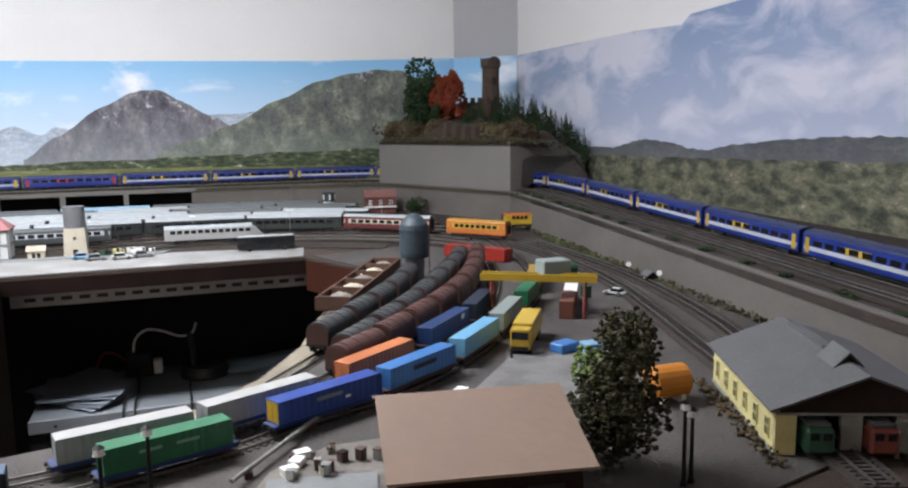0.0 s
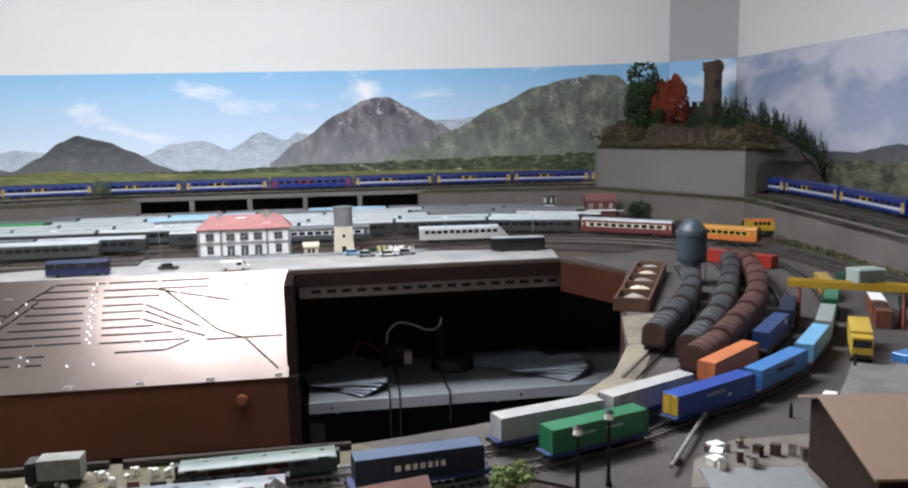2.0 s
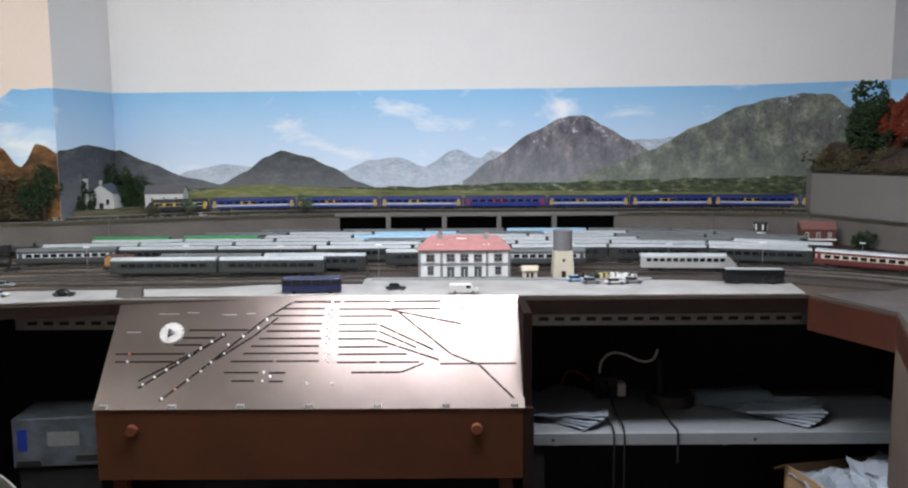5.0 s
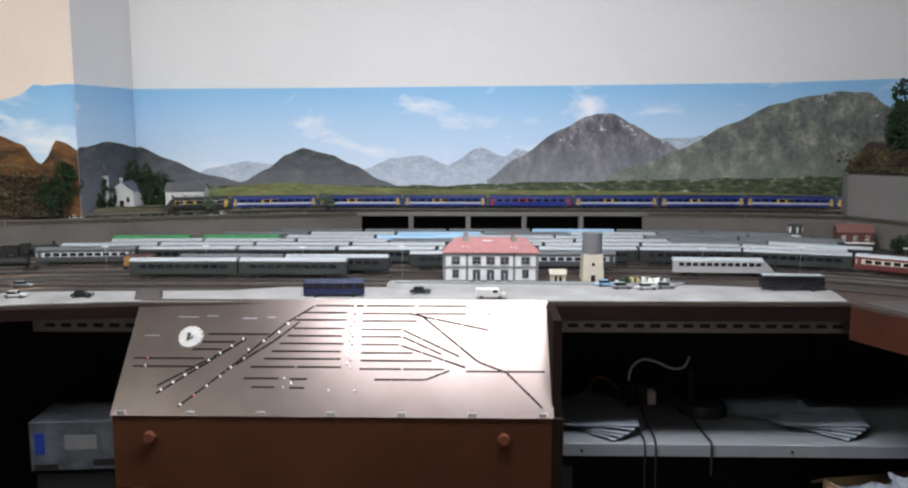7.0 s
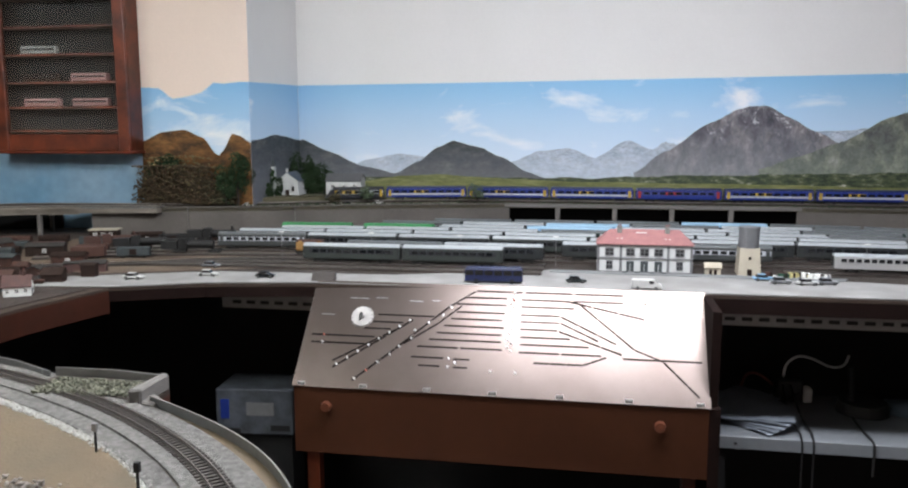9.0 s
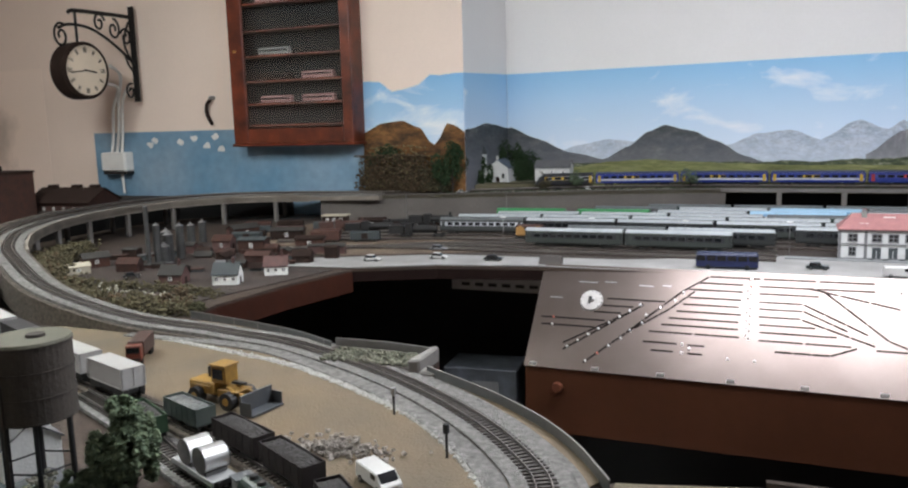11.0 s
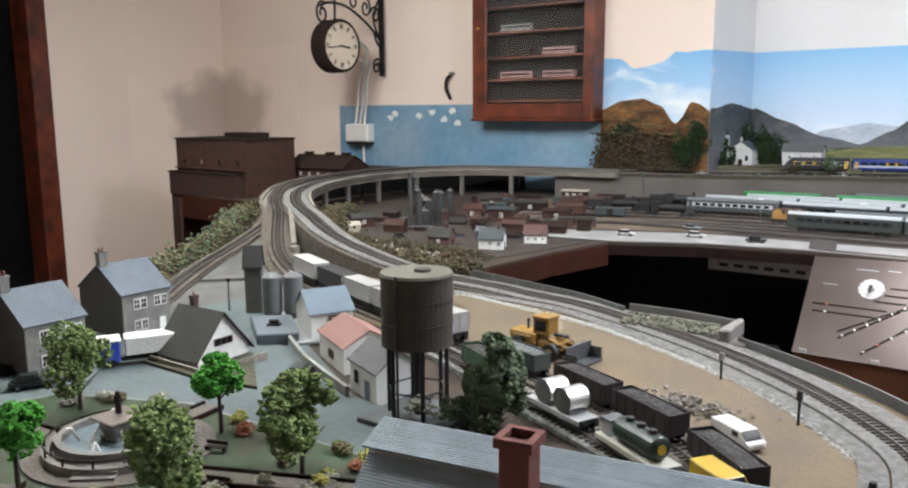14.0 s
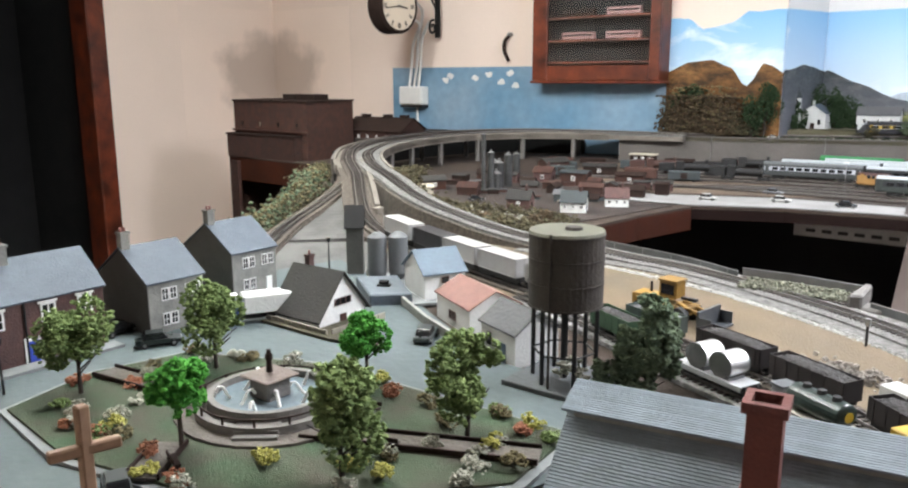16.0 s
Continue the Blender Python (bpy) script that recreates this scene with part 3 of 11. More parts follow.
patch("yard_east", [(0.33, 1.26), (0.42, 1.53), (0.49, 1.71), (0.58, 1.93), (0.5, 2.15), (0.7, 2.19), (0.95, 2.3), (1.16, 2.2), (1.1, 1.5), (1.0, 0.75), (0.5, 0.62), (0.2, 0.75), (-0.1, 0.98), (0.03, 1.008), (0.09, 1.028), (0.17, 1.063), (0.255, 1.15)], 0.003, YARD_GREY, "grey gravel of the container yard")
patch("yard_west", [(-0.76, 0.93), (-0.812, 1.015), (-0.905, 1.10), (-1.02, 1.186), (-1.10, 1.23), (-1.3, 1.28), (-1.48, 1.36), (-1.65, 1.38), (-1.9, 1.30), (-1.95, 1.1), (-1.6, 0.98), (-1.3, 0.85), (-1.0, 0.72), (-0.85, 0.70)], 0.003, SAND, "sandy brown goods yard ground")

# ---- upper deck, retaining walls and viaduct ----
RET_L = [(-2.345, 2.925), (-1.8, 3.06), (-1.3, 3.24), (-0.822, 3.357)]
RET_R = [(0.246, 3.357), (0.60, 3.33), (0.963, 3.253)]
RET_E = [(1.246, 2.605), (1.205, 2.35), (1.167, 1.975), (1.093, 1.38), (0.95, 0.12)]


def east_z(y):
    return UP - max(0.0, 2.3 - y) * 0.0215


deck = thing("upper_deck", pose(0, 0, 0), "raised railway deck carried along the walls", "railway deck", kind="structure")
bm = bmesh.new()
prism(bm, [*RET_L, *RET_R, (1.246, 2.605), (1.205, 2.35), (WE, 2.35), (WE, 3.33), (1.38, WN), (-1.747, WN), (-1.787, WW), (-2.36, WW), (-2.36, 2.94)], UP - 0.014, UP)
part("deck_board", bm, DRY_GRASS, deck)
bm = bmesh.new()
ys = [2.35, 1.975, 1.38, 0.8, 0.12]
xs = [1.205, 1.167, 1.093, 1.024, 0.95]
for i in range(4):
    q = [(xs[i], ys[i]), (xs[i + 1], ys[i + 1]), (WE, ys[i + 1]), (WE, ys[i])]
    lo = [bm.verts.new((x, y, east_z(y) - 0.014)) for x, y in q]
    hi = [bm.verts.new((x, y, east_z(y))) for x, y in q]
    bm.faces.new(hi)
    bm.faces.new(lo[::-1])
    for k in range(4):
        bm.faces.new((lo[k], lo[(k + 1) % 4], hi[(k + 1) % 4], hi[k]))
part("deck_board", bm, BALLAST_DARK, deck)


def ret_wall(pts, name="retaining_wall", z1=None, material=CONCRETE):
    bm = bmesh.new()
    for (x0, y0), (x1, y1) in zip(pts, pts[1:]):
        d = Vector((x1 - x0, y1 - y0)).normalized()
        s = Vector((-d.y, d.x)) * 0.012
        q = [(x0, y0), (x1, y1), (x1 + s.x, y1 + s.y), (x0 + s.x, y0 + s.y)]
        za = (z1 or east_z(y0)) + 0.004
        zb = (z1 or east_z(y1)) + 0.004
        zz = [za, zb, zb, za]
        lo = [bm.verts.new((x, y, G - 0.002)) for x, y in q]
        hi = [bm.verts.new((x, y, z)) for (x, y), z in zip(q, zz)]
        bm.faces.new(hi)
        bm.faces.new(lo[::-1])
        for k in range(4):
            bm.faces.new((lo[k], lo[(k + 1) % 4], hi[(k + 1) % 4], hi[k]))
    part(name, bm, material, deck)


ret_wall(RET_L)
ret_wall(RET_R)
ret_wall([(0.963, 3.253), (1.246, 2.605)])
ret_wall(RET_E)
bm = bmesh.new()
bx(bm, -0.84, 3.35, 0.99, 0.262, 3.366, UP + 0.004)
part("opening_lintel", bm, PALE_CARD, deck, "pale lintel over the dark opening")
for x in (-0.633, -0.415, -0.202, 0.013):
    bm = bmesh.new()
    bx(bm, x - 0.009, 3.352, G, x + 0.009, 3.372, 0.99)
    part("opening_pillar", finish(bm, 0.001), PALE_CARD, deck)
# The opening's darkness is put in with near-black sheets.
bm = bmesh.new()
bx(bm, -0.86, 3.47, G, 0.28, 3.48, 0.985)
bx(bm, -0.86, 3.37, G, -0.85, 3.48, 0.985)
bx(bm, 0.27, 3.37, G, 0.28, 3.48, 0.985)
part("opening_back", bm, VOID, deck, "near-black sheets standing in for the shade in the opening")
# expansion joints and fixings on the wall
for x, y in ((-1.62, 3.125), (-1.16, 3.28), (0.62, 3.322), (-2.0, 3.008)):
    bm = bmesh.new()
    bx(bm, x - 0.0012, y - 0.004, G, x + 0.0012, y + 0.004, UP)
    part("wall_joint", bm, PALE_CARD, deck)

via = thing("viaduct", pose(0, 0, 0), "curved grey concrete viaduct on slender pillars", "viaduct", kind="structure")
# two tracks run side by side over the viaduct and part at its foot
OUT_LINE = smooth_line([(-2.10, 3.065, UP), (-2.40, 3.02, UP), (-2.68, 2.94, 1.002), (-2.87, 2.78, 1.003), (-2.95, 2.55, 1.003), (-2.94, 2.30, 1.003), (-2.87, 2.06, 1.003), (-2.76, 1.86, 1.003), (-2.66, 1.74, 1.003), (-2.53, 1.60, 1.0), (-2.42, 1.50, 0.997), (-2.31, 1.41, 0.985), (-2.22, 1.325, 0.963), (-2.13, 1.245, 0.935), (-2.05, 1.195, 0.917), (-1.95, 1.145, 0.907)], 0.03)
IN_LINE = smooth_line([(-2.10, 2.995, UP), (-2.35, 2.945, UP), (-2.60, 2.86, 1.002), (-2.77, 2.70, 1.003), (-2.84, 2.48, 1.003), (-2.83, 2.25, 1.003), (-2.76, 2.02, 1.003), (-2.65, 1.83, 1.003), (-2.55, 1.70, 1.003), (-2.44, 1.59, 1.0), (-2.32, 1.49, 0.997), (-2.20, 1.415, 0.988), (-2.06, 1.345, 0.964), (-1.93, 1.312, 0.942), (-1.75, 1.305, 0.914), (-1.53, 1.305, 0.9045)], 0.03)
VIA = [p for p in IN_LINE if p.z > 0.95]


def strip(bm, line, left, right, down, top=0.0):
    """A band along a line, with its own thickness."""
    rows = []
    for i, p in enumerate(line):
        d = (line[min(i + 1, len(line) - 1)] - line[max(i - 1, 0)])
        d.z = 0
        d.normalize()
        s = Vector((-d.y, d.x, 0))
        a, b = p + s * left, p - s * right
        rows.append([bm.verts.new((a.x, a.y, p.z + top)), bm.verts.new((b.x, b.y, p.z + top)), bm.verts.new((b.x, b.y, p.z - down)), bm.verts.new((a.x, a.y, p.z - down))])
    for r, q in zip(rows, rows[1:]):
        for k in range(4):
            bm.faces.new((r[k], r[(k + 1) % 4], q[(k + 1) % 4], q[k]))
    bm.faces.new(rows[0])
    bm.faces.new(rows[-1][::-1])


def band(bm, a_line, b_line, down):
    """A slab between two edges that run side by side."""
    rows = []
    for p, q in zip(a_line, b_line):
        rows.append([bm.verts.new(p), bm.verts.new(q), bm.verts.new((q.x, q.y, q.z - down)), bm.verts.new((p.x, p.y, p.z - down))])
    for r, q in zip(rows, rows[1:]):
        for k in range(4):
            bm.faces.new((r[k], r[(k + 1) % 4], q[(k + 1) % 4], q[k]))
    bm.faces.new(rows[0])
    bm.faces.new(rows[-1][::-1])


def beside(line, off, lift=0.0):
    """A line that keeps a distance from another; positive to the left hand."""
    out = []
    for i, p in enumerate(line):
        d = line[min(i + 1, len(line) - 1)] - line[max(i - 1, 0)]
        d.z = 0
        d.normalize()
        out.append(p + Vector((-d.y, d.x, 0)) * off + Vector((0, 0, lift)))
    return out


def even(line, n, s0, s1):
    return [at_length(line, s0 + (s1 - s0) * k / (n - 1))[0] for k in range(n)]


def length_to(line, x, y):
    best, run, out = 9, 0.0, 0.0
    for a, b in zip(line, line[1:]):
        d = math.hypot(a.x - x, a.y - y)
        if d < best:
            best, out = d, run
        run += (b - a).length
    return out


SO, SI = length_to(OUT_LINE, -2.42, 1.50), length_to(IN_LINE, -2.32, 1.49)
DECK_O, DECK_I = beside(even(OUT_LINE, 60, 0, SO), -0.044), beside(even(IN_LINE, 60, 0, SI), 0.044)
bm = bmesh.new()
band(bm, DECK_O, DECK_I, 0.016)
part("viaduct_deck", bm, VIA_CARD, via)
for edge, off in ((DECK_O, 0.0035), (DECK_I, -0.0035)):
    bm = bmesh.new()
    strip(bm, beside(edge[8 if off < 0 else 0:], off), 0.0035, 0.0035, 0.02, 0.007)
    part("parapet", bm, VIA_CARD, via)
# wedge wall between the parting tracks
bm = bmesh.new()
strip(bm, smooth_line([(-2.53, 1.64, 1.003), (-2.40, 1.53, 1.0), (-2.27, 1.415, 0.993), (-2.19, 1.345, 0.97), (-2.11, 1.275, 0.94)], 0.02), 0.006, 0.006, 0.05, 0.005)
part("wedge_wall", bm, VIA_CARD, via)
bm = bmesh.new()
bx(bm, -2.118, 1.262, G, -2.100, 1.284, 0.946)
part("wedge_post", finish(bm, 0.002), VIA_CARD, via)
for line, s0, w in ((OUT_LINE, SO, 0.040), (IN_LINE, SI, 0.044)):
    bm = bmesh.new()
    run = sum((b - a).length for a, b in zip(line, line[1:]))
    strip(bm, even(line, 40, s0 + 0.004, run), w, w, 0.06)
    part("embankment", bm, BALLAST_TAN, via)
for i in range(12, 52, 6):
    for edge, off in ((DECK_I, -0.012), (DECK_O, 0.02)):
        c = beside(edge, off)[i]
        bm = bmesh.new()
        bx(bm, c.x - 0.007, c.y - 0.007, G, c.x + 0.007, c.y + 0.007, c.z - 0.015)
        part("pillar", finish(bm, 0.001), PALE_CARD, via)
bm = bmesh.new()
cap = beside(even(OUT_LINE, 12, length_to(OUT_LINE, -2.76, 1.86), length_to(OUT_LINE, -2.53, 1.60)), -0.047)
strip(bm, cap, 0.004, 0.004, 0.10, 0.004)
part("abutment", bm, CONCRETE, via, "rough grey abutment wall")
# near-black ribbon behind the viaduct, added for the shade beneath it
bm = bmesh.new()
ribbon(bm, [(-2.90, 1.90), (-3.02, 2.15), (-3.06, 2.5), (-3.0, 2.85), (-2.86, 3.0), (-2.6, 3.10)], G, 0.982, 0.01)
solid("viaduct_backing", bm, VOID, "near-black sheet standing in for shade under the viaduct", "backing", "structure")

# ---- tunnel hill in the corner ----
tun = thing("tunnel_hill", pose(0, 0, 0), "grey card tunnel block topped with wooded hill", "tunnel", kind="structure")
TT = 1.163
bm = bmesh.new()
prism(bm, [(0.963, 3.253), (1.246, 2.605), (1.257, 2.609), (0.974, 3.258)], UP + 0.005, TT)
part("side_wall", bm, PALE_CARD, tun)
bm = bmesh.new()
pd = Vector((0.31, 0.06, 0)).normalized()
n = 14
arch = [(0.045, 0.0), (0.045, 0.075)] + [(0.105 - 0.06 * math.cos(a), 0.075 + 0.045 * math.sin(a)) for a in [math.pi * k / n for k in range(1, n)]] + [(0.165, 0.075), (0.165, 0.0)]
outl = [(0.0, 0.0), (0.0, TT - UP), (0.20, TT - UP), (0.30, 0.11), (0.345, 0.0)]
ring = [(u, z) for u, z in outl] + arch[::-1]
fr = [bm.verts.new((1.2475 + pd.x * u, 2.606 + pd.y * u, UP + 0.005 + z)) for u, z in ring]
bk = [bm.verts.new((1.2475 + pd.x * u - pd.y * 0.02, 2.606 + pd.y * u + pd.x * 0.02, UP + 0.005 + z)) for u, z in ring]
bm.faces.new(fr)
bm.faces.new(bk[::-1])
for i in range(len(ring)):
    j = (i + 1) % len(ring)
    bm.faces.new((fr[i], bk[i], bk[j], fr[j]))
bmesh.ops.triangulate(bm, faces=bm.faces[:])
part("portal", bm, CONCRETE, tun, "grey portal with a rounded arch")
bm = bmesh.new()
prism(bm, [(0.963, 3.253), (1.246, 2.605), (1.45, 2.65), (WE, 2.8), (WE, 3.33), (1.38, WN), (1.07, WN), (1.05, 3.36)], TT - 0.01, TT)
part("hill_top", bm, GROUND_M, tun)
bm = bmesh.new()
prism(bm, [(0.975, 3.26), (0.985, 3.26), (1.0, 3.36), (0.99, 3.36)], UP + 0.005, TT - 0.01)
part("end_wall", bm, PALE_CARD, tun)
# A near-black sheet gives the tunnel its inner shade.
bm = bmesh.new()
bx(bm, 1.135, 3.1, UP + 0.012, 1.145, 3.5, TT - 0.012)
part("tunnel_dark", bm, VOID, tun, "near-black sheet standing in for shade inside the tunnel")
bm = bmesh.new()
grid = bmesh.ops.create_grid(bm, x_segments=26, y_segments=20, size=0.5)
for v in bm.verts:
    u, w = v.co.x + 0.5, v.co.y + 0.5
    x, y = 1.06 + 0.53 * u, 2.64 + 0.86 * w
    edge = min(1, 6 * min(u, 1 - u + 0.02)) * min(1, 5 * w)
    h = 0.07 * edge * (0.5 + w) + 0.03 * edge * noise.noise(Vector((x * 9, y * 9, 2)))
    lim = 0.963 + (3.253 - y) * 0.437
    v.co = (max(x, lim + 0.005), min(y, WN - 0.02), TT + 0.002 + max(0, h) * (1 if x > lim + 0.03 else 0.1) - (0.16 * max(0, (x - 1.45) / 0.15) * max(0, 1 - w * 2.2)))
part("hill_slope", bm, GROUND_M, tun, "brown-green scatter slope")


# ---- tracks ----
def track(name, line, label, ballast=BALLAST, width=0.024, sleepers=True, parent=None):
    """Rails on sleepers in a raised bed of stones, along a smooth line."""
    t = thing(name, pose(0, 0, 0), label, "railway track", "tracks of the model railway", "structure")
    bm = bmesh.new()
    strip(bm, line, width, width, 0.0035, 0.0022)
    part("ballast", bm, ballast, t)
    verts, faces = [], []
    total = sum((b - a).length for a, b in zip(line, line[1:]))
    k, s = 0, 0.004
    while s < total - 0.004:
        p, d = at_length(line, s)
        d = Vector((d.x, d.y, 0)).normalized()
        n = Vector((-d.y, d.x, 0))
        b = len(verts)
        for dz in (0.0, 0.0035):
            for e, g in ((-1, -1), (1, -1), (1, 1), (-1, 1)):
                q = p + d * (0.0017 * e) + n * (0.0155 * g)
                verts.append((q.x, q.y, p.z + 0.0004 + dz))
        faces += [(b + 4, b + 5, b + 6, b + 7), (b, b + 1, b + 5, b + 4), (b + 1, b + 2, b + 6, b + 5), (b + 2, b + 3, b + 7, b + 6), (b + 3, b, b + 4, b + 7)]
        s += 0.0088
    so = new("sleepers", raw("sleepers", verts, faces, SLEEPER))
    so.parent = t
    tagged(so, kind="stuff")
    for side in (0.0086, -0.0086):
        bm = bmesh.new()
        ln = []
        for i, p in enumerate(line):
            d = (line[min(i + 1, len(line) - 1)] - line[max(i - 1, 0)])
            d.z = 0
            d.normalize()
            ln.append(p + Vector((-d.y, d.x, 0)) * side)
        strip(bm, ln, 0.0006, 0.0006, -0.0036, 0.0065)
        part("rail", bm, RAIL_M, t)
    return line


RAIL = 0.0065  # rail top over the line


def flat(pts, z=G + 0.005):
    return smooth_line([(x, y, z) for x, y in pts], 0.02)


E_LINE = [(1.06, 0.10, east_z(0.1)), (1.14, 0.7, east_z(0.7)), (1.23, 1.38, east_z(1.38)), (1.30, 1.975, east_z(1.975)), (1.345, 2.35, UP), (1.36, 2.65, UP), (1.31, 3.0, UP), (1.15, 3.27, UP), (0.88, 3.41, UP), (0.5, 3.435, UP), (-0.3, 3.435, UP), (-1.0, 3.425, UP), (-1.4, 3.33, UP), (-1.75, 3.17, UP)]
hi = track("upper_track", smooth_line([(x, y, z + 0.005) for x, y, z in E_LINE] + [tuple(p + Vector((0, 0, 0.005))) for p in even(OUT_LINE, 10, 0.02, SO - 0.1)], 0.02), "main line on the upper deck with grey ballast", BALLAST_DARK)
track("upper_track", smooth_line([(0.99, 0.10, east_z(0.1) + 0.005), (1.075, 0.7, east_z(0.7) + 0.005), (1.165, 1.38, east_z(1.38) + 0.005), (1.235, 1.975, east_z(1.975) + 0.005), (1.282, 2.35, UP + 0.005), (1.30, 2.65, UP + 0.005), (1.22, 3.0, UP + 0.005)], 0.02), "second track of the main line beside the retaining wall", BALLAST_DARK)
track("incline_track", [p + Vector((0, 0, 0.004)) for p in IN_LINE[:-1]] + flat([(-1.50, 1.303), (-1.38, 1.282), (-1.215, 1.214), (-1.08, 1.142), (-0.957, 1.054), (-0.862, 0.962), (-0.804, 0.875), (-0.789, 0.75), (-0.80, 0.6)]), "curved single track on pale ballast descending to the yard", BALLAST_MIX, 0.034)
bm = bmesh.new()
strip(bm, flat([(-1.72, 1.30), (-1.53, 1.302), (-1.38, 1.282), (-1.215, 1.214), (-1.08, 1.142), (-0.957, 1.054), (-0.862, 0.962), (-0.804, 0.875), (-0.789, 0.75), (-0.80, 0.62)], G + 0.0035), -0.036, 0.062, 0.003, 0.0016)
strip(bm, flat([(-1.50, 1.300), (-1.38, 1.282), (-1.215, 1.214), (-1.08, 1.142), (-0.957, 1.054), (-0.862, 0.962), (-0.804, 0.875), (-0.789, 0.75)], G + 0.0035), 0.046, -0.036, 0.003, 0.0016)
solid("ballast_shoulder", bm, BALLAST_MIX, "wide pale shoulder of loose stones beside the track", "ballast", "structure")
SIDING = smooth_line([(-2.37, 1.455, 0.990), (-2.315, 1.375, 0.968), (-2.275, 1.25, 0.936), (-2.22, 1.11, 0.914), (-2.13, 0.98, 0.907), (-2.04, 0.87, 0.906), (-1.985, 0.79, 0.906)], 0.02)
track("outer_track", [p + Vector((0, 0, 0.004)) for p in SIDING], "weathered siding curving down beside the scrub bank", BALLAST_TAN, 0.024)
bm = bmesh.new()
strip(bm, SIDING, 0.028, 0.034, 0.05)
solid("track_embankment", bm, BALLAST_TAN, "sloping ballast bank under the curving siding", "embankment", "structure")
bm = bmesh.new()
band(bm, even([p - Vector((0, 0, 0.004)) for p in SIDING], 20, 0.05, 0.50), even([p - Vector((0, 0, 0.004)) for p in OUT_LINE], 20, length_to(OUT_LINE, -2.31, 1.41) + 0.05, length_to(OUT_LINE, -1.95, 1.145) - 0.01), 0.05)
solid("yard_ramp", bm, YARD_PALE, "pale grey yard ground rising between the tracks", "ground", "structure")
patch("yard_silos", [(-2.165, 1.0), (-2.0, 1.135), (-1.80, 1.045), (-1.66, 0.985), (-1.62, 0.87), (-1.80, 0.925), (-1.93, 0.80), (-2.0, 0.80)], 0.0025, YARD_PALE, "pale grey yard ground round the silos")
far_line = track("goods_track", [p + Vector((0, 0, 0.004)) for p in OUT_LINE[:-1] if p.x > -2.55 and p.y < 1.63] + smooth_line([(-1.95, 1.145, 0.911), (-1.8, 1.09, 0.906), (-1.65, 1.035, G + 0.005), (-1.4, 0.95, G + 0.005), (-1.25, 0.895, G + 0.005), (-1.13, 0.845, G + 0.005), (-1.03, 0.795, G + 0.005), (-0.95, 0.735, G + 0.005), (-0.86, 0.65, G + 0.005)], 0.02), "goods siding holding coal wagons", BALLAST_TAN)
near_line = track("goods_track", flat([(-1.52, 0.96), (-1.35, 0.885), (-1.2, 0.805), (-1.1, 0.76), (-1.02, 0.715), (-0.93, 0.66), (-0.85, 0.59)]), "goods siding beside the mill roof", BALLAST)

# station yard: parallel tracks that bend round the corner of the well
yard = []
for i, y in enumerate((2.545, 2.64, 2.735, 2.83, 2.925, 3.02, 3.115)):
    yard.append(track("yard_track", flat([(-2.15 + 0.03 * i, y - 0.20), (-1.8, y - 0.06), (-1.4, y), (-0.8, y + 0.01), (0.0, y + 0.015), (0.35, y - 0.01), (0.62, y - 0.09), (0.82, y - 0.22), (0.94 + 0.01 * i, y - 0.42)]), "station yard track", BALLAST_DARK))
bay = [track("bay_track", flat([(-2.1, 2.18), (-1.8, 2.30), (-1.4, 2.33 + 0.07 * k), (-0.62, 2.345 + 0.07 * k)]), "bay track ending beside the station", BALLAST_DARK) for k in (0, 1, 2)]
railcar_line = track("bay_track", flat([(0.02, 2.47), (0.3, 2.47), (0.55, 2.42), (0.75, 2.3), (0.88, 2.14)]), "platform track beside the station", BALLAST_DARK)

# container yard and coal sidings
LOW = G + 0.0005
line_b = track("container_track", flat([(1.02, 2.25), (0.98, 2.0), (0.91, 1.72), (0.80, 1.475), (0.705, 1.34), (0.61, 1.215), (0.50, 1.10), (0.38, 1.018), (0.30, 0.982), (0.21, 0.93), (0.135, 0.902), (0.02, 0.868), (-0.10, 0.852), (-0.3, 0.845), (-0.66, 0.845)], LOW), "curved track of the container train")
line_a = track("container_track", flat([(0.95, 2.25), (0.90, 1.98), (0.81, 1.69), (0.71, 1.47), (0.62, 1.325), (0.54, 1.24), (0.46, 1.15), (0.40, 1.105), (0.31, 1.035), (0.25, 1.005), (0.16, 0.962), (0.10, 0.945), (0.02, 0.925), (-0.12, 0.905), (-0.35, 0.893), (-0.66, 0.89)], LOW), "inner curved track of the container yard")
coal_lines = [track("coal_track", flat(p, LOW), "curved siding of dark hooded wagons", BALLAST_DARK) for p in (
    [(0.72, 1.95), (0.65, 1.75), (0.56, 1.55), (0.445, 1.365), (0.35, 1.235), (0.27, 1.13)],
    [(0.84, 2.0), (0.77, 1.80), (0.65, 1.575), (0.52, 1.36), (0.39, 1.185), (0.30, 1.08)],
    [(0.86, 1.92), (0.745, 1.645), (0.62, 1.425), (0.465, 1.225), (0.355, 1.11), (0.24, 1.03)])]
track("shed_track", flat([(1.03, 2.2), (1.04, 1.8), (1.0, 1.5), (0.93, 1.25), (0.86, 1.02), (0.80, 0.8), (0.74, 0.62)]), "track leading to the engine shed", BALLAST_DARK)
track("shed_track", flat([(1.10, 2.1), (1.09, 1.7), (1.05, 1.42), (0.99, 1.18), (0.92, 0.98), (0.87, 0.78), (0.82, 0.6)]), "second track leading to the engine shed", BALLAST_DARK)

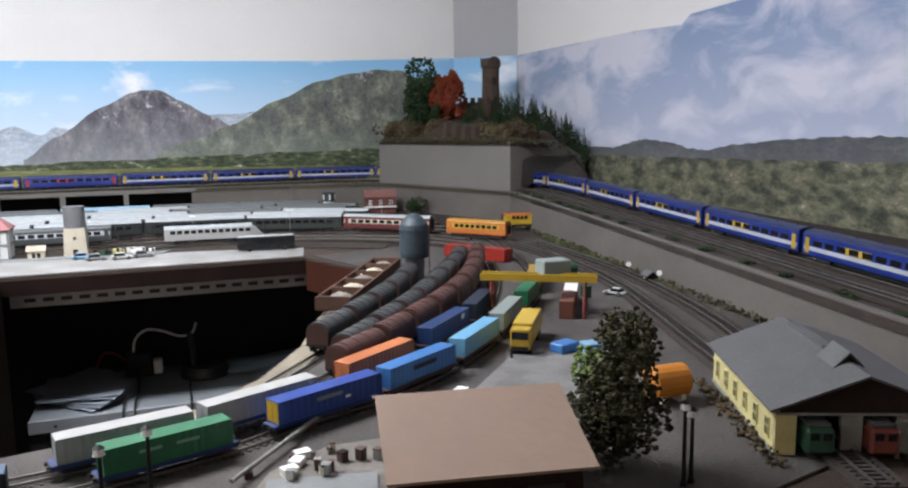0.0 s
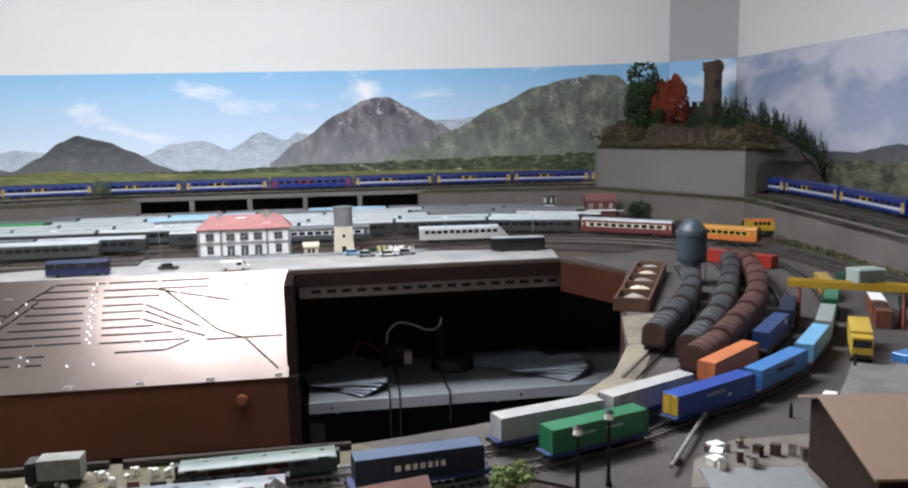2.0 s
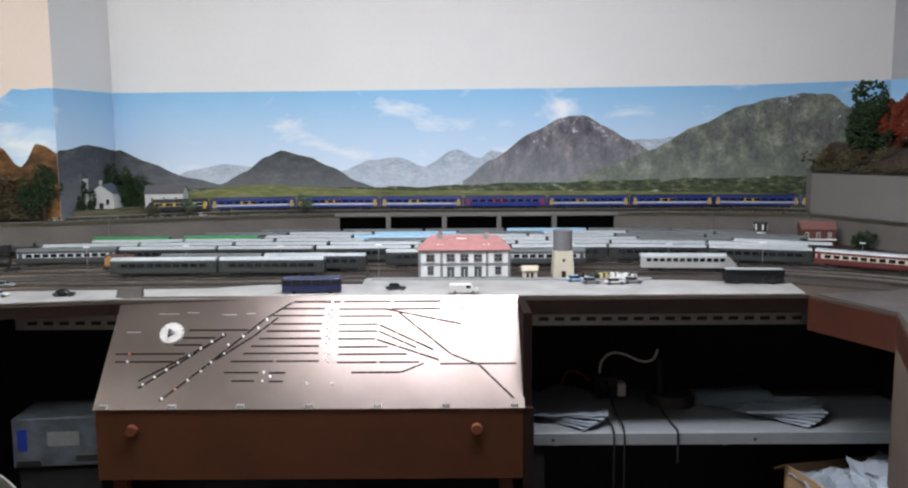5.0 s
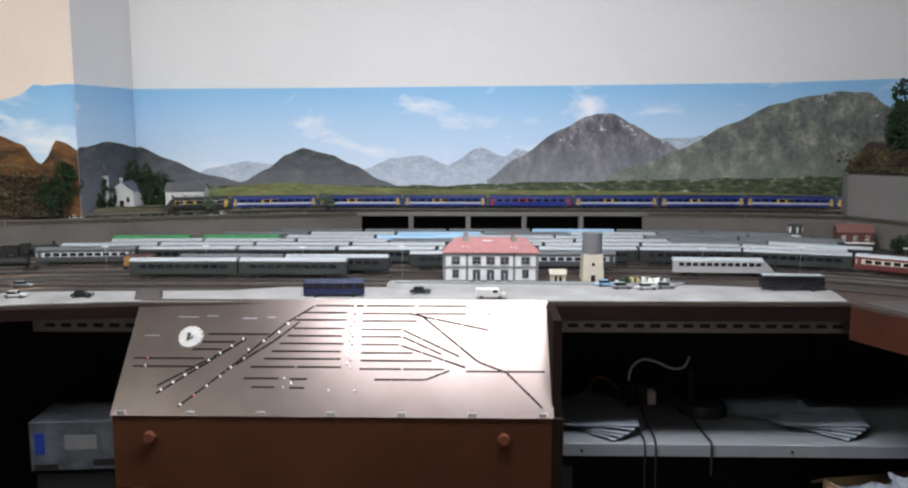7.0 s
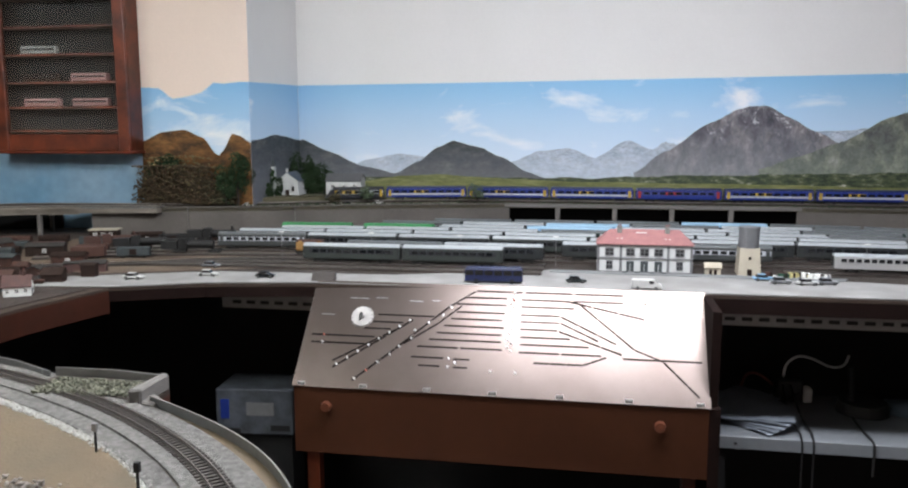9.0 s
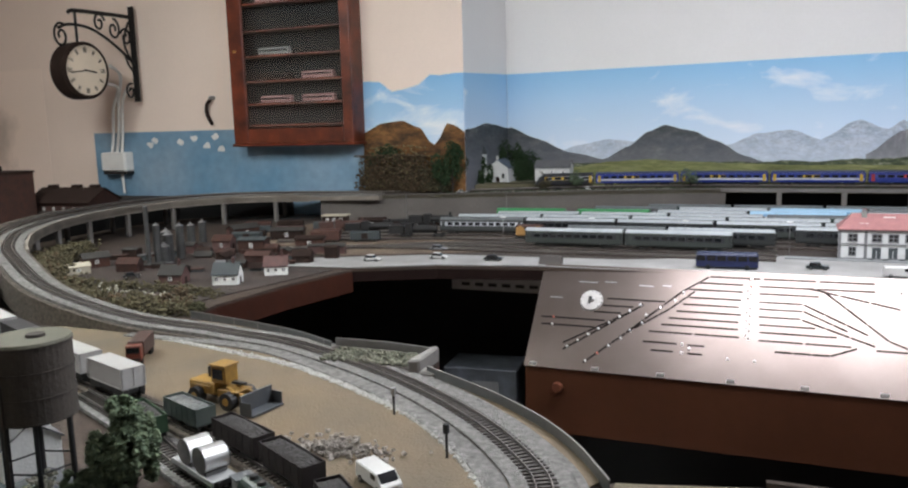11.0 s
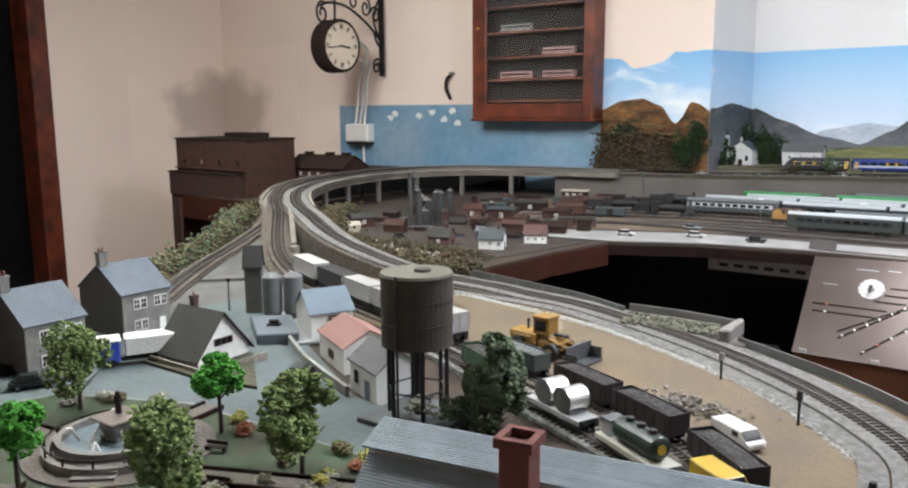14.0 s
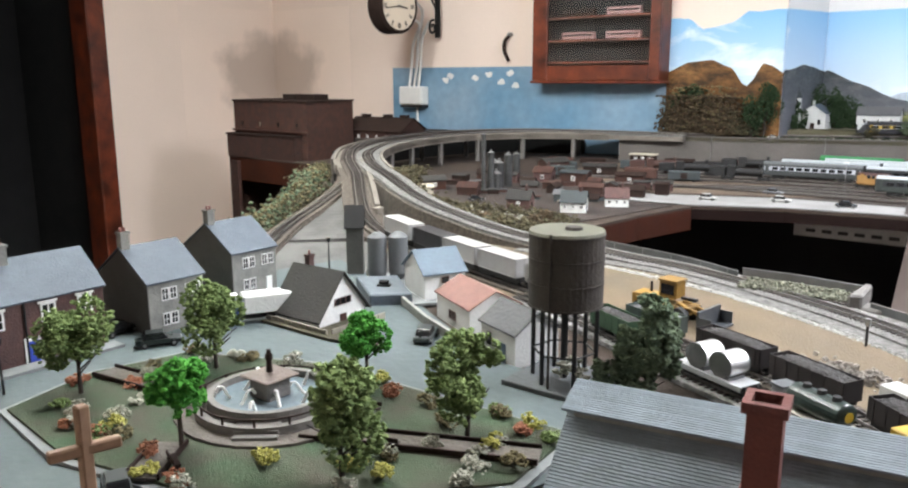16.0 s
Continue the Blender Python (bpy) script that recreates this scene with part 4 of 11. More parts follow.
# ---- control panel in the well ----
cp = thing("control_panel", pose(0, 0, 0), "sloping bronze control desk with track diagram on a brown box", "control panel")
PX0, PX1, PYT, PZT, PYB, PZB = -1.17, -0.228, 2.135, 0.905, 1.945, 0.693
bm = bmesh.new()
along(bm, [(PYT, PZT - 0.002), (PYB, PZB - 0.002), (PYB, 0.53), (PYT, 0.53)], PX0, PX1)
part("desk_box", bm, BOX_BROWN, cp, "brown painted wooden box")
dn = Vector((0, -(PZT - PZB), PYT - PYB)).normalized()
du = Vector((0, PYB - PYT, PZB - PZT))


STONE_PALE = mat("pale_dial_plate", (0.50, 0.48, 0.46), 0.5, 0, 60, 0.2)
KNOB_RED = mat("orange_brown_knob", (0.18, 0.05, 0.02), 0.5)
INK = mat("dark_diagram_ink", (0.016, 0.011, 0.010), 0.9, 0, 60, 0.2, spec=0.1)


def on_desk(u, v, h=0.0):
    return Vector((PX0 + (PX1 - PX0) * u, PYT, PZT)) + du * v + dn * h


def desk_strip(bm, a, b, w, h):
    w *= 1.35
    p, q = on_desk(*a), on_desk(*b)
    d = (q - p).normalized()
    s = d.cross(dn) * (w / 2)
    lo = [bm.verts.new(c + dn * 0.0015) for c in (p + s, q + s, q - s, p - s)]
    up = [bm.verts.new(c + dn * (0.0015 + h)) for c in (p + s, q + s, q - s, p - s)]
    bm.faces.new(up)
    for k in range(4):
        bm.faces.new((lo[k], lo[(k + 1) % 4], up[(k + 1) % 4], up[k]))


bm = bmesh.new()
q = [on_desk(-0.004, -0.01), on_desk(1.004, -0.01), on_desk(1.004, 1.01), on_desk(-0.004, 1.01)]
lo = [bm.verts.new(p - dn * 0.001) for p in q]
up = [bm.verts.new(p + dn * 0.0015) for p in q]
bm.faces.new(up)
bm.faces.new(lo[::-1])
for k in range(4):
    bm.faces.new((lo[k], lo[(k + 1) % 4], up[(k + 1) % 4], up[k]))
part("face_plate", bm, PANEL_FACE, cp, "brushed bronze-coloured metal plate")
# diagram rows: height on the desk, then the starts and ends of the bars
ROWS_D = ((0.05, 0.43, 0.81), (0.115, 0.40, 0.518), (0.122, 0.547, 0.81), (0.182, 0.382, 0.519), (0.19, 0.548, 0.69), (0.26, 0.384, 0.516), (0.268, 0.549, 0.653), (0.327, 0.371, 0.512), (0.332, 0.55, 0.653), (0.396, 0.355, 0.518), (0.402, 0.551, 0.649), (0.465, 0.338, 0.514), (0.475, 0.552, 0.683), (0.53, 0.321, 0.515), (0.542, 0.552, 0.73), (0.60, 0.296, 0.516), (0.614, 0.553, 0.758), (0.698, 0.285, 0.372), (0.702, 0.394, 0.436), (0.771, 0.307, 0.364), (0.776, 0.396, 0.433), (0.53, 0.011, 0.19), (0.60, 0.015, 0.165), (0.315, 0.178, 0.335), (0.385, 0.170, 0.255), (0.45, 0.15, 0.225), (0.63, 0.80, 0.995))
for v, u0, u1 in ROWS_D:
    n = max(1, round((u1 - u0) / 0.13))
    bm = bmesh.new()
    for k in range(n):
        desk_strip(bm, (u0 + (u1 - u0) * (k + 0.03) / n, v), (u0 + (u1 - u0) * (k + 0.97) / n, v), 0.0029, 0.0006)
    part("diagram_line", bm, INK, cp)
for a, b in (((0.146, 0.94), (0.242, 0.636)), ((0.242, 0.636), (0.369, 0.208)), ((0.369, 0.208), (0.431, 0.055)), ((0.088, 0.834), (0.279, 0.351)), ((0.085, 0.772), (0.262, 0.40)), ((0.262, 0.585), (0.345, 0.375)), ((0.345, 0.375), (0.40, 0.20)), ((0.653, 0.271), (0.791, 0.507)), ((0.649, 0.408), (0.805, 0.598)), ((0.653, 0.331), (0.748, 0.486)), ((0.666, 0.122), (0.86, 0.27)), ((0.70, 0.15), (0.833, 0.546)), ((0.833, 0.546), (0.90, 0.64)), ((0.90, 0.64), (0.98, 0.93)), ((0.592, 0.703), (0.712, 0.703)), ((0.712, 0.703), (0.767, 0.624))):
    bm = bmesh.new()
    n = 3
    for k in range(n):
        t0, t1 = (k + 0.03) / n, (k + 0.97) / n
        desk_strip(bm, (a[0] + (b[0] - a[0]) * t0, a[1] + (b[1] - a[1]) * t0), (a[0] + (b[0] - a[0]) * t1, a[1] + (b[1] - a[1]) * t1), 0.0031, 0.0006)
    part("diagram_line", bm, INK, cp)
BTN_RED = mat("red_push_button", (0.55, 0.10, 0.06), 0.4, 0, 30, 0.1)
bt = random.Random(5)
spots = [(0.533, 0.06 + 0.068 * k) for k in range(9)] + [(0.526, 0.10 + 0.068 * k) for k in range(8)]
spots += [(0.15 + 0.22 * k / 9 + bt.uniform(-0.01, 0.01), 0.92 - 0.7 * k / 9) for k in range(10)] + [(0.10 + 0.17 * k / 7, 0.80 - 0.44 * k / 7) for k in range(8)]
spots += [(0.05, 0.53), (0.05, 0.60), (0.383, 0.70), (0.383, 0.775), (0.40, 0.735), (0.86, 0.12), (0.90, 0.12), (0.80, 0.55), (0.49, 0.80), (0.55, 0.80)]
for i, (u, v) in enumerate(spots):
    bm = bmesh.new()
    p = on_desk(u, v, 0.001)
    cy(bm, p, p + dn * 0.005, 0.0024, 0.0019, 8)
    part("push_button", bm, BTN_RED if i % 17 == 1 else (WHITE_P if i % 3 else CHROME), cp)
# rows of unreadable engraving, as plain bars
for u, v, w in ((0.10, 0.16, 0.05), (0.17, 0.15, 0.03), (0.26, 0.17, 0.035), (0.03, 0.33, 0.035), (0.32, 0.16, 0.02)):
    bm = bmesh.new()
    desk_strip(bm, (u, v), (u + w, v), 0.0016, 0.0003)
    part("engraved_bar", bm, METAL, cp)
bm = bmesh.new()
p = on_desk(0.142, 0.345)
cy(bm, p, p + dn * 0.006, 0.029, 0.027, 32)
dial = part("speed_dial", bm, STONE_PALE, cp, "round white speed dial")
bm = bmesh.new()
cy(bm, p + dn * 0.006, p + dn * 0.016, 0.008, 0.006, 16)
part("dial_knob", bm, STONE_PALE, dial)
bm = bmesh.new()
way = (du.normalized() * -0.5 + Vector((0, -0.6, -0.6))).normalized()
cy(bm, p + dn * 0.0165 - way * 0.002, p + dn * 0.0165 + way * 0.017, 0.0045, 0.0022, 8)
part("pointer", bm, BLACK, dial, "black pointer")
bm = bmesh.new()
for k in range(11):
    a = math.radians(-130 + 26 * k)
    r = Vector((math.sin(a), 0, 0)) + du.normalized() * -math.cos(a)
    c = p + dn * 0.0064 + r * 0.026
    cy(bm, c - r * 0.003, c + r * 0.003, 0.0007, None, 6)
part("dial_marks", bm, BLACK, dial)
for x in (-1.09, -0.33):
    bm = bmesh.new()
    cy(bm, (x, PYB, 0.645), (x, PYB - 0.012, 0.645), 0.013, 0.011, 16)
    part("box_knob", bm, KNOB_RED, cp, "orange-brown round knob")
for k in range(7):
    p = on_desk(0.02 + 0.16 * k, 0.985, 0.001)
    bm = bmesh.new()
    bx(bm, p.x - 0.008, p.y - 0.004, p.z - 0.003, p.x + 0.008, p.y + 0.004, p.z + 0.004)
    part("edge_clip", bm, CHROME, cp)
bm = bmesh.new()
bx(bm, PX1 + 0.001, 1.96, 0.35, PX1 + 0.02, 2.135, 0.90)
bx(bm, PX1 + 0.001, 1.945, 0.0, PX1 + 0.024, 1.975, 0.69)
part("end_board", bm, FASCIA_SHADED, cp)
for x in (PX0 + 0.02, PX1 - 0.05):
    bm = bmesh.new()
    bx(bm, x, 1.97, 0, x + 0.03, 2.0, 0.53)
    part("trestle_leg", bm, DARK_WOOD, cp)

# ---- inside of the well ----
strip_t = thing("slotted_rail", pose(0, 0, 0), "grey slotted steel rail under the station board", "steel rail")
bm = bmesh.new()
bx(bm, -0.20, 2.180, 0.822, 0.50, 2.184, 0.855)
bx(bm, -0.20, 2.180, 0.855, 0.50, 2.21, 0.858)
part("rail_body", bm, METAL, strip_t)
for k in range(17):
    bm = bmesh.new()
    bx(bm, -0.17 + 0.039 * k, 2.1785, 0.834, -0.146 + 0.039 * k, 2.18, 0.843)
    part("slot", bm, BLACK, strip_t)
copy_thing(strip_t, pose(-1.25, -0.02, 0))
bm = bmesh.new()
bx(bm, -0.19, 2.194, 0.515, 0.86, 2.56, 0.54)
SHELF_M = mat("pale_grey_shelf", (0.27, 0.29, 0.31), 0.55, 0, 12, 0.12)
shelf = thing("shelf", pose(0, 0, 0), "pale grey shelf under the station board", "shelf")
part("board", finish(bm, 0.003), SHELF_M, shelf)
bm = bmesh.new()
bx(bm, -0.19, 2.190, 0.510, 0.86, 2.1938, 0.541)
part("edge_strip", finish(bm, 0.001), SHELF_M, shelf)
for sx in (-0.12, 0.32, 0.78):
    bm = bmesh.new()
    bx(bm, sx, 2.25, 0.485, sx + 0.012, 2.50, 0.5148)
    part("bracket", finish(bm, 0.001), METAL, shelf)
for sx in (-0.13, 0.38):
    bm = bmesh.new()
    cy(bm, (sx, 2.1905, 0.524), (sx, 2.1885, 0.524), 0.004, None, 8)
    part("screw", bm, BLACK, shelf)
# Near-black sheets added under the boards to keep that space dark.
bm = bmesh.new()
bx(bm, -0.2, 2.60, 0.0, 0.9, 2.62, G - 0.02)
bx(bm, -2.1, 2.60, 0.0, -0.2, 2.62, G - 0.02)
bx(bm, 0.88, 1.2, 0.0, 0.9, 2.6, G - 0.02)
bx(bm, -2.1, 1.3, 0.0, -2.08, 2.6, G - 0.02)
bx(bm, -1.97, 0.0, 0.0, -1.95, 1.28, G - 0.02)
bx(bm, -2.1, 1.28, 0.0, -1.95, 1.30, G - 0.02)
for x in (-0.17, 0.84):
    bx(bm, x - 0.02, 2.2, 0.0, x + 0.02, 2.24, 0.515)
solid("under_board_frame", bm, VOID, "near-black sheets and shelf legs standing in for shade under the layout", "framework", "structure")
bm = bmesh.new()
ribbon(bm, WELL[2:6], 0.52, G - 0.07, 0.01)
solid("well_side_board", bm, mat("dusty_brown_board", (0.17, 0.12, 0.085), 0.7, 0, 8, 0.3), "dusty brown board closing the well's side", "board", "structure")

# ---- rolling stock ----
PAINTS = {}


def paint(name, colour, rough=0.45, **k):
    if name not in PAINTS:
        PAINTS[name] = mat(name, colour, rough, 0, k.get("scale", 40), k.get("vary", 0.14), k.get("bump", 0.0), k.get("other"))
    return PAINTS[name]


UNDER = paint("sooty_underframe", (0.02, 0.019, 0.018), 0.7)
NAVY = paint("deep_blue_coach_paint", (0.014, 0.04, 0.28), 0.35)
ROOF_BLUE = paint("blue_coach_roof", (0.015, 0.03, 0.13), 0.45)
STRIPE = paint("pale_grey_band", (0.50, 0.52, 0.56), 0.45)
YELLOW = paint("signal_yellow", (0.55, 0.36, 0.03), 0.45)
RED = paint("signal_red", (0.42, 0.03, 0.025), 0.45)
SILVER = paint("silver_coach_paint", (0.045, 0.050, 0.050), 0.35)
SILVER_ROOF = paint("pale_coach_roof", (0.42, 0.455, 0.47), 0.35)
GREY_ROOF = paint("grey_coach_roof", (0.15, 0.165, 0.17), 0.5)
DKGREEN = paint("dark_green_coach", (0.025, 0.06, 0.045), 0.45)
GREEN = paint("bright_green_paint", (0.02, 0.26, 0.06), 0.45)
LBLUE = paint("pale_blue_paint", (0.22, 0.42, 0.62), 0.45)
BROWN = paint("oxide_brown", (0.10, 0.04, 0.028), 0.6)
ORANGE = paint("orange_paint", (0.55, 0.16, 0.03), 0.5)
COAL = mat("coal_lumps", (0.055, 0.047, 0.045), 0.6, 0, 90, 0.5, 0.9)
RUBBLE = mat("pale_rubble", (0.40, 0.36, 0.32), 0.9, 0, 90, 0.4, 0.9)
CREAMP = paint("cream_paint", (0.60, 0.54, 0.42), 0.5)


def running_gear(ob, length, spread=None):
    """Two bogies with their wheelsets, under a vehicle."""
    sp = spread or length * 0.34
    for sx in (-sp, sp):
        bm = bmesh.new()
        for sy in (-0.0125, 0.0125):
            bx(bm, sx - 0.019, sy - 0.0015, 0.003, sx + 0.019, sy + 0.0015, 0.0085)
        bx(bm, sx - 0.005, -0.0125, 0.005, sx + 0.005, 0.0125, 0.0105)
        b = part("bogie", bm, UNDER, ob)
        for dx in (-0.0125, 0.0125):
            bm = bmesh.new()
            for sy in (-0.0095, 0.0072):
                cy(bm, (sx + dx, sy, 0.0062), (sx + dx, sy + 0.0023, 0.0062), 0.0062, None, 12)
            cy(bm, (sx + dx, -0.009, 0.0062), (sx + dx, 0.009, 0.0062), 0.0013, None, 6)
            part("wheelset", bm, UNDER, b)


def shell(w, z0, z1, rise, n=8):
    """Half-round roof section in y, z."""
    return [(w * math.cos(math.pi * k / n), z1 + rise * math.sin(math.pi * k / n)) for k in range(n + 1)]


def coach(m, label, length, side, roof, band=None, patch_m=None, group="", wins=9, name="passenger_coach", h=0.046, nose=False, band_z=(0.0265, 0.0395)):
    ob = thing(name, Matrix(), label, "train coach", group)
    L, w = length / 2, 0.0178
    bm = bmesh.new()
    prof = [(-w + 0.001, 0.0105), (-w, 0.014), (-w, h), (w, h), (w, 0.014), (w - 0.001, 0.0105)]
    if nose:
        bx(bm, -L, -w, 0.0105, L - 0.034, w, h)
        vs = bx(bm, L - 0.034, -w, 0.0105, L, w, h)
        for v in vs:
            if v.co.x > L - 0.01:
                v.co.y *= 0.72
                if v.co.z > 0.03:
                    v.co.x -= 0.024
                    v.co.z -= 0.004
    else:
        along(bm, prof, -L, L)
    part("body", bm, side, ob)
    bm = bmesh.new()
    along(bm, shell(w * 0.99, 0, h + 0.0002, 0.0075), -L + (0.001 if not nose else 0.0), L - (0.001 if not nose else 0.034))
    part("roof", bm, roof, ob, smooth=False)
    for k in range(5):
        bm = bmesh.new()
        x = -L + length * (k + 0.5) / 5.4
        cy(bm, (x, 0, h + 0.0065), (x, 0, h + 0.0092), 0.003, 0.002, 8)
        part("roof_vent", bm, roof, ob)
    bm = bmesh.new()
    bx(bm, -L * 0.5, -0.012, 0.005, L * 0.5, 0.012, 0.0105)
    part("underframe", bm, UNDER, ob)
    for s in (-1, 1):
        if band:
            bm = bmesh.new()
            bx(bm, -L + 0.004, s * w, band_z[0], L - (0.004 if not nose else 0.04), s * (w + 0.0004), band_z[1])
            part("side_band", bm, band, ob)
        n = wins
        span = length - 0.05
        me = None
        for k in range(n):
            x = -span / 2 + span * (k + 0.5) / n - (0.012 if nose else 0)
            bm = bmesh.new()
            ww = span / n * 0.36
            bx(bm, x - ww, s * (w + 0.0003), 0.0285, x + ww, s * (w + 0.0009), 0.0378)
            part("window", bm, PANE, ob)
        for x in (-L + 0.013, L - (0.013 if not nose else 0.045)):
            bm = bmesh.new()
            bx(bm, x - 0.0055, s * (w + 0.0002), 0.0145, x + 0.0055, s * (w + 0.0007), 0.041)
            part("door", bm, patch_m or side, ob)
        if patch_m:
            bm = bmesh.new()
            bx(bm, -0.03 + 0.02 * s, s * (w + 0.0003), 0.0275, 0.032 + 0.02 * s, s * (w + 0.0007), 0.0388)
            part("class_marking", bm, patch_m, ob, "yellow class marking")
    for s in (-1, 1):
        bm = bmesh.new()
        bx(bm, s * L, -0.006, 0.016, s * (L + 0.0035), 0.006, 0.042)
        part("gangway", bm, UNDER, ob)
    running_gear(ob, length)
    ob.matrix_basis = m
    return ob


def on(line, s, length, reverse=False):
    m = Matrix.Translation((0, 0, RAIL)) @ stand_on(line, s, length)
    return m @ pose(0, 0, 0, 0, 0, 180) if reverse else m


# the blue express on the upper deck
CL = 0.331
head_s = 0.0
acc = 0.0
for a, b in zip(hi, hi[1:]):
    acc += (b - a).length
    if b.x < -1.54:
        head_s = acc
        break
first = coach(Matrix(), "deep blue express coach with pale waist band and yellow marks", CL - 0.012, NAVY, ROOF_BLUE, STRIPE, YELLOW, "coaches of the blue express", band_z=(0.0195, 0.0265))
plain = coach(Matrix(), "deep blue express coach with red buffet marking", CL - 0.012, NAVY, ROOF_BLUE, paint("violet_band", (0.06, 0.07, 0.30)), RED, "coaches of the blue express")
coach(on(hi, head_s - 0.13, 0.24), "dark diesel power car with pale grille band", 0.235, paint("dark_loco_blue", (0.015, 0.017, 0.025)), BLACK, STRIPE, YELLOW, "coaches of the blue express", 5, "power_car", nose=True)
s = head_s - 0.13 - 0.125 - CL / 2
k = 0
while s > CL / 2:
    src = plain if k == 3 else first
    copy_thing(src, on(hi, s, CL - 0.012))
    s -= CL
    k += 1
for o in (first, plain):
    for c in list(o.children_recursive) + [o]:
        bpy.data.objects.remove(c)

# silver and grey trains in the station yard
yard_kinds = {
    "silver": coach(Matrix(), "dark grey passenger coach with pale silver roof", 0.285, SILVER, SILVER_ROOF, paint("dark_band", (0.03, 0.035, 0.04)), None, "coaches in the station yard", 10),
    "pale": coach(Matrix(), "dark grey-green passenger coach with pale roof", 0.285, paint("grey_green_coach", (0.055, 0.066, 0.060)), SILVER_ROOF, paint("dark_band", (0.03, 0.035, 0.04)), None, "coaches in the station yard", 10),
    "green": coach(Matrix(), "dark green passenger coach with grey roof", 0.285, DKGREEN, GREY_ROOF, None, None, "coaches in the station yard", 10),
    "grey": coach(Matrix(), "weathered grey passenger coach with grey roof", 0.285, paint("mid_grey_coach", (0.075, 0.083, 0.083)), GREY_ROOF, STRIPE, None, "coaches in the station yard", 10),
    "blue": coach(Matrix(), "pale blue passenger coach with light roof", 0.285, LBLUE, paint("pale_blue_roof", (0.30, 0.50, 0.66)), STRIPE, None, "coaches in the station yard", 10),
    "bright": coach(Matrix(), "bright green locomotive-hauled coach", 0.25, GREEN, paint("green_roof", (0.03, 0.30, 0.08)), None, None, "coaches in the station yard", 8),
    "maroon": coach(Matrix(), "maroon and cream passenger coach", 0.285, paint("maroon_coach", (0.16, 0.03, 0.03)), SILVER_ROOF, CREAMP, None, "coaches in the station yard", 10)}
consist = [(0, 1.75, "silver grey"), (1, 0.62, "grey silver silver pale pale silver silver pale maroon"), (2, 0.62, "silver pale silver silver silver pale silver silver"), (3, 0.70, "silver pale silver green pale silver grey silver"), (4, 0.62, "bright bright silver blue pale silver grey grey"), (5, 0.95, "grey pale blue grey silver green green"), (6, 1.1, "green grey grey blue grey green")]
for i, start, kinds in consist:
    s = start
    for kd in kinds.split():
        copy_thing(yard_kinds[kd], on(yard[i], s, 0.285))
        s += 0.295
for i, start, kinds in ((1, 0.97, "pale pale"), (2, 1.1, "grey silver")):
    s = start
    for kd in kinds.split():
        copy_thing(yard_kinds[kd], on(bay[i], s, 0.285))
        s += 0.293
for o in yard_kinds.values():
    for c in list(o.children_recursive) + [o]:
        bpy.data.objects.remove(c)
coach(on(railcar_line, 0.26, 0.3), "white diesel railcar with rounded ends and dark windows", 0.27, paint("railcar_white", (0.42, 0.42, 0.41)), SILVER_ROOF, None, None, "", 12, "railcar", 0.042, True)
coach(on(yard[0], 0.84, 0.12), "small ochre and brown shunting locomotive", 0.085, paint("faded_ochre", (0.40, 0.22, 0.07)), BROWN, None, None, "", 3, "shunting_locomotive", 0.036)
coach(on(flat([(0.86, 2.37), (1.10, 2.08)]), 0.19, 0.16), "orange-yellow coach beside the dark water tank", 0.19, ORANGE, paint("ochre_roof", (0.50, 0.25, 0.03)), YELLOW, None, "", 8, "orange_coach", 0.044)
coach(on(flat([(1.0, 2.42), (1.3, 2.34)]), 0.18, 0.1), "small orange-yellow railcar by the retaining wall", 0.10, YELLOW, ORANGE, None, None, "", 4, "yellow_railcar", 0.038)


def corrugated(bm, L, w, z0, z1, n):
    """A steel box whose long sides are folded into ribs."""
    pts = []
    for s in (-1, 1):
        row = []
        for k in range(n * 2 + 1):
            x = -L / 2 + 0.003 + (L - 0.006) * k / (n * 2)
            row.append((x, s * (w / 2 - (0.0009 if k % 2 else 0.0))))
        pts += [(-L / 2, s * w / 2)] + row + [(L / 2, s * w / 2)] if s < 0 else ([(-L / 2, s * w / 2)] + row + [(L / 2, s * w / 2)])[::-1]
    prism(bm, pts, z0, z1)


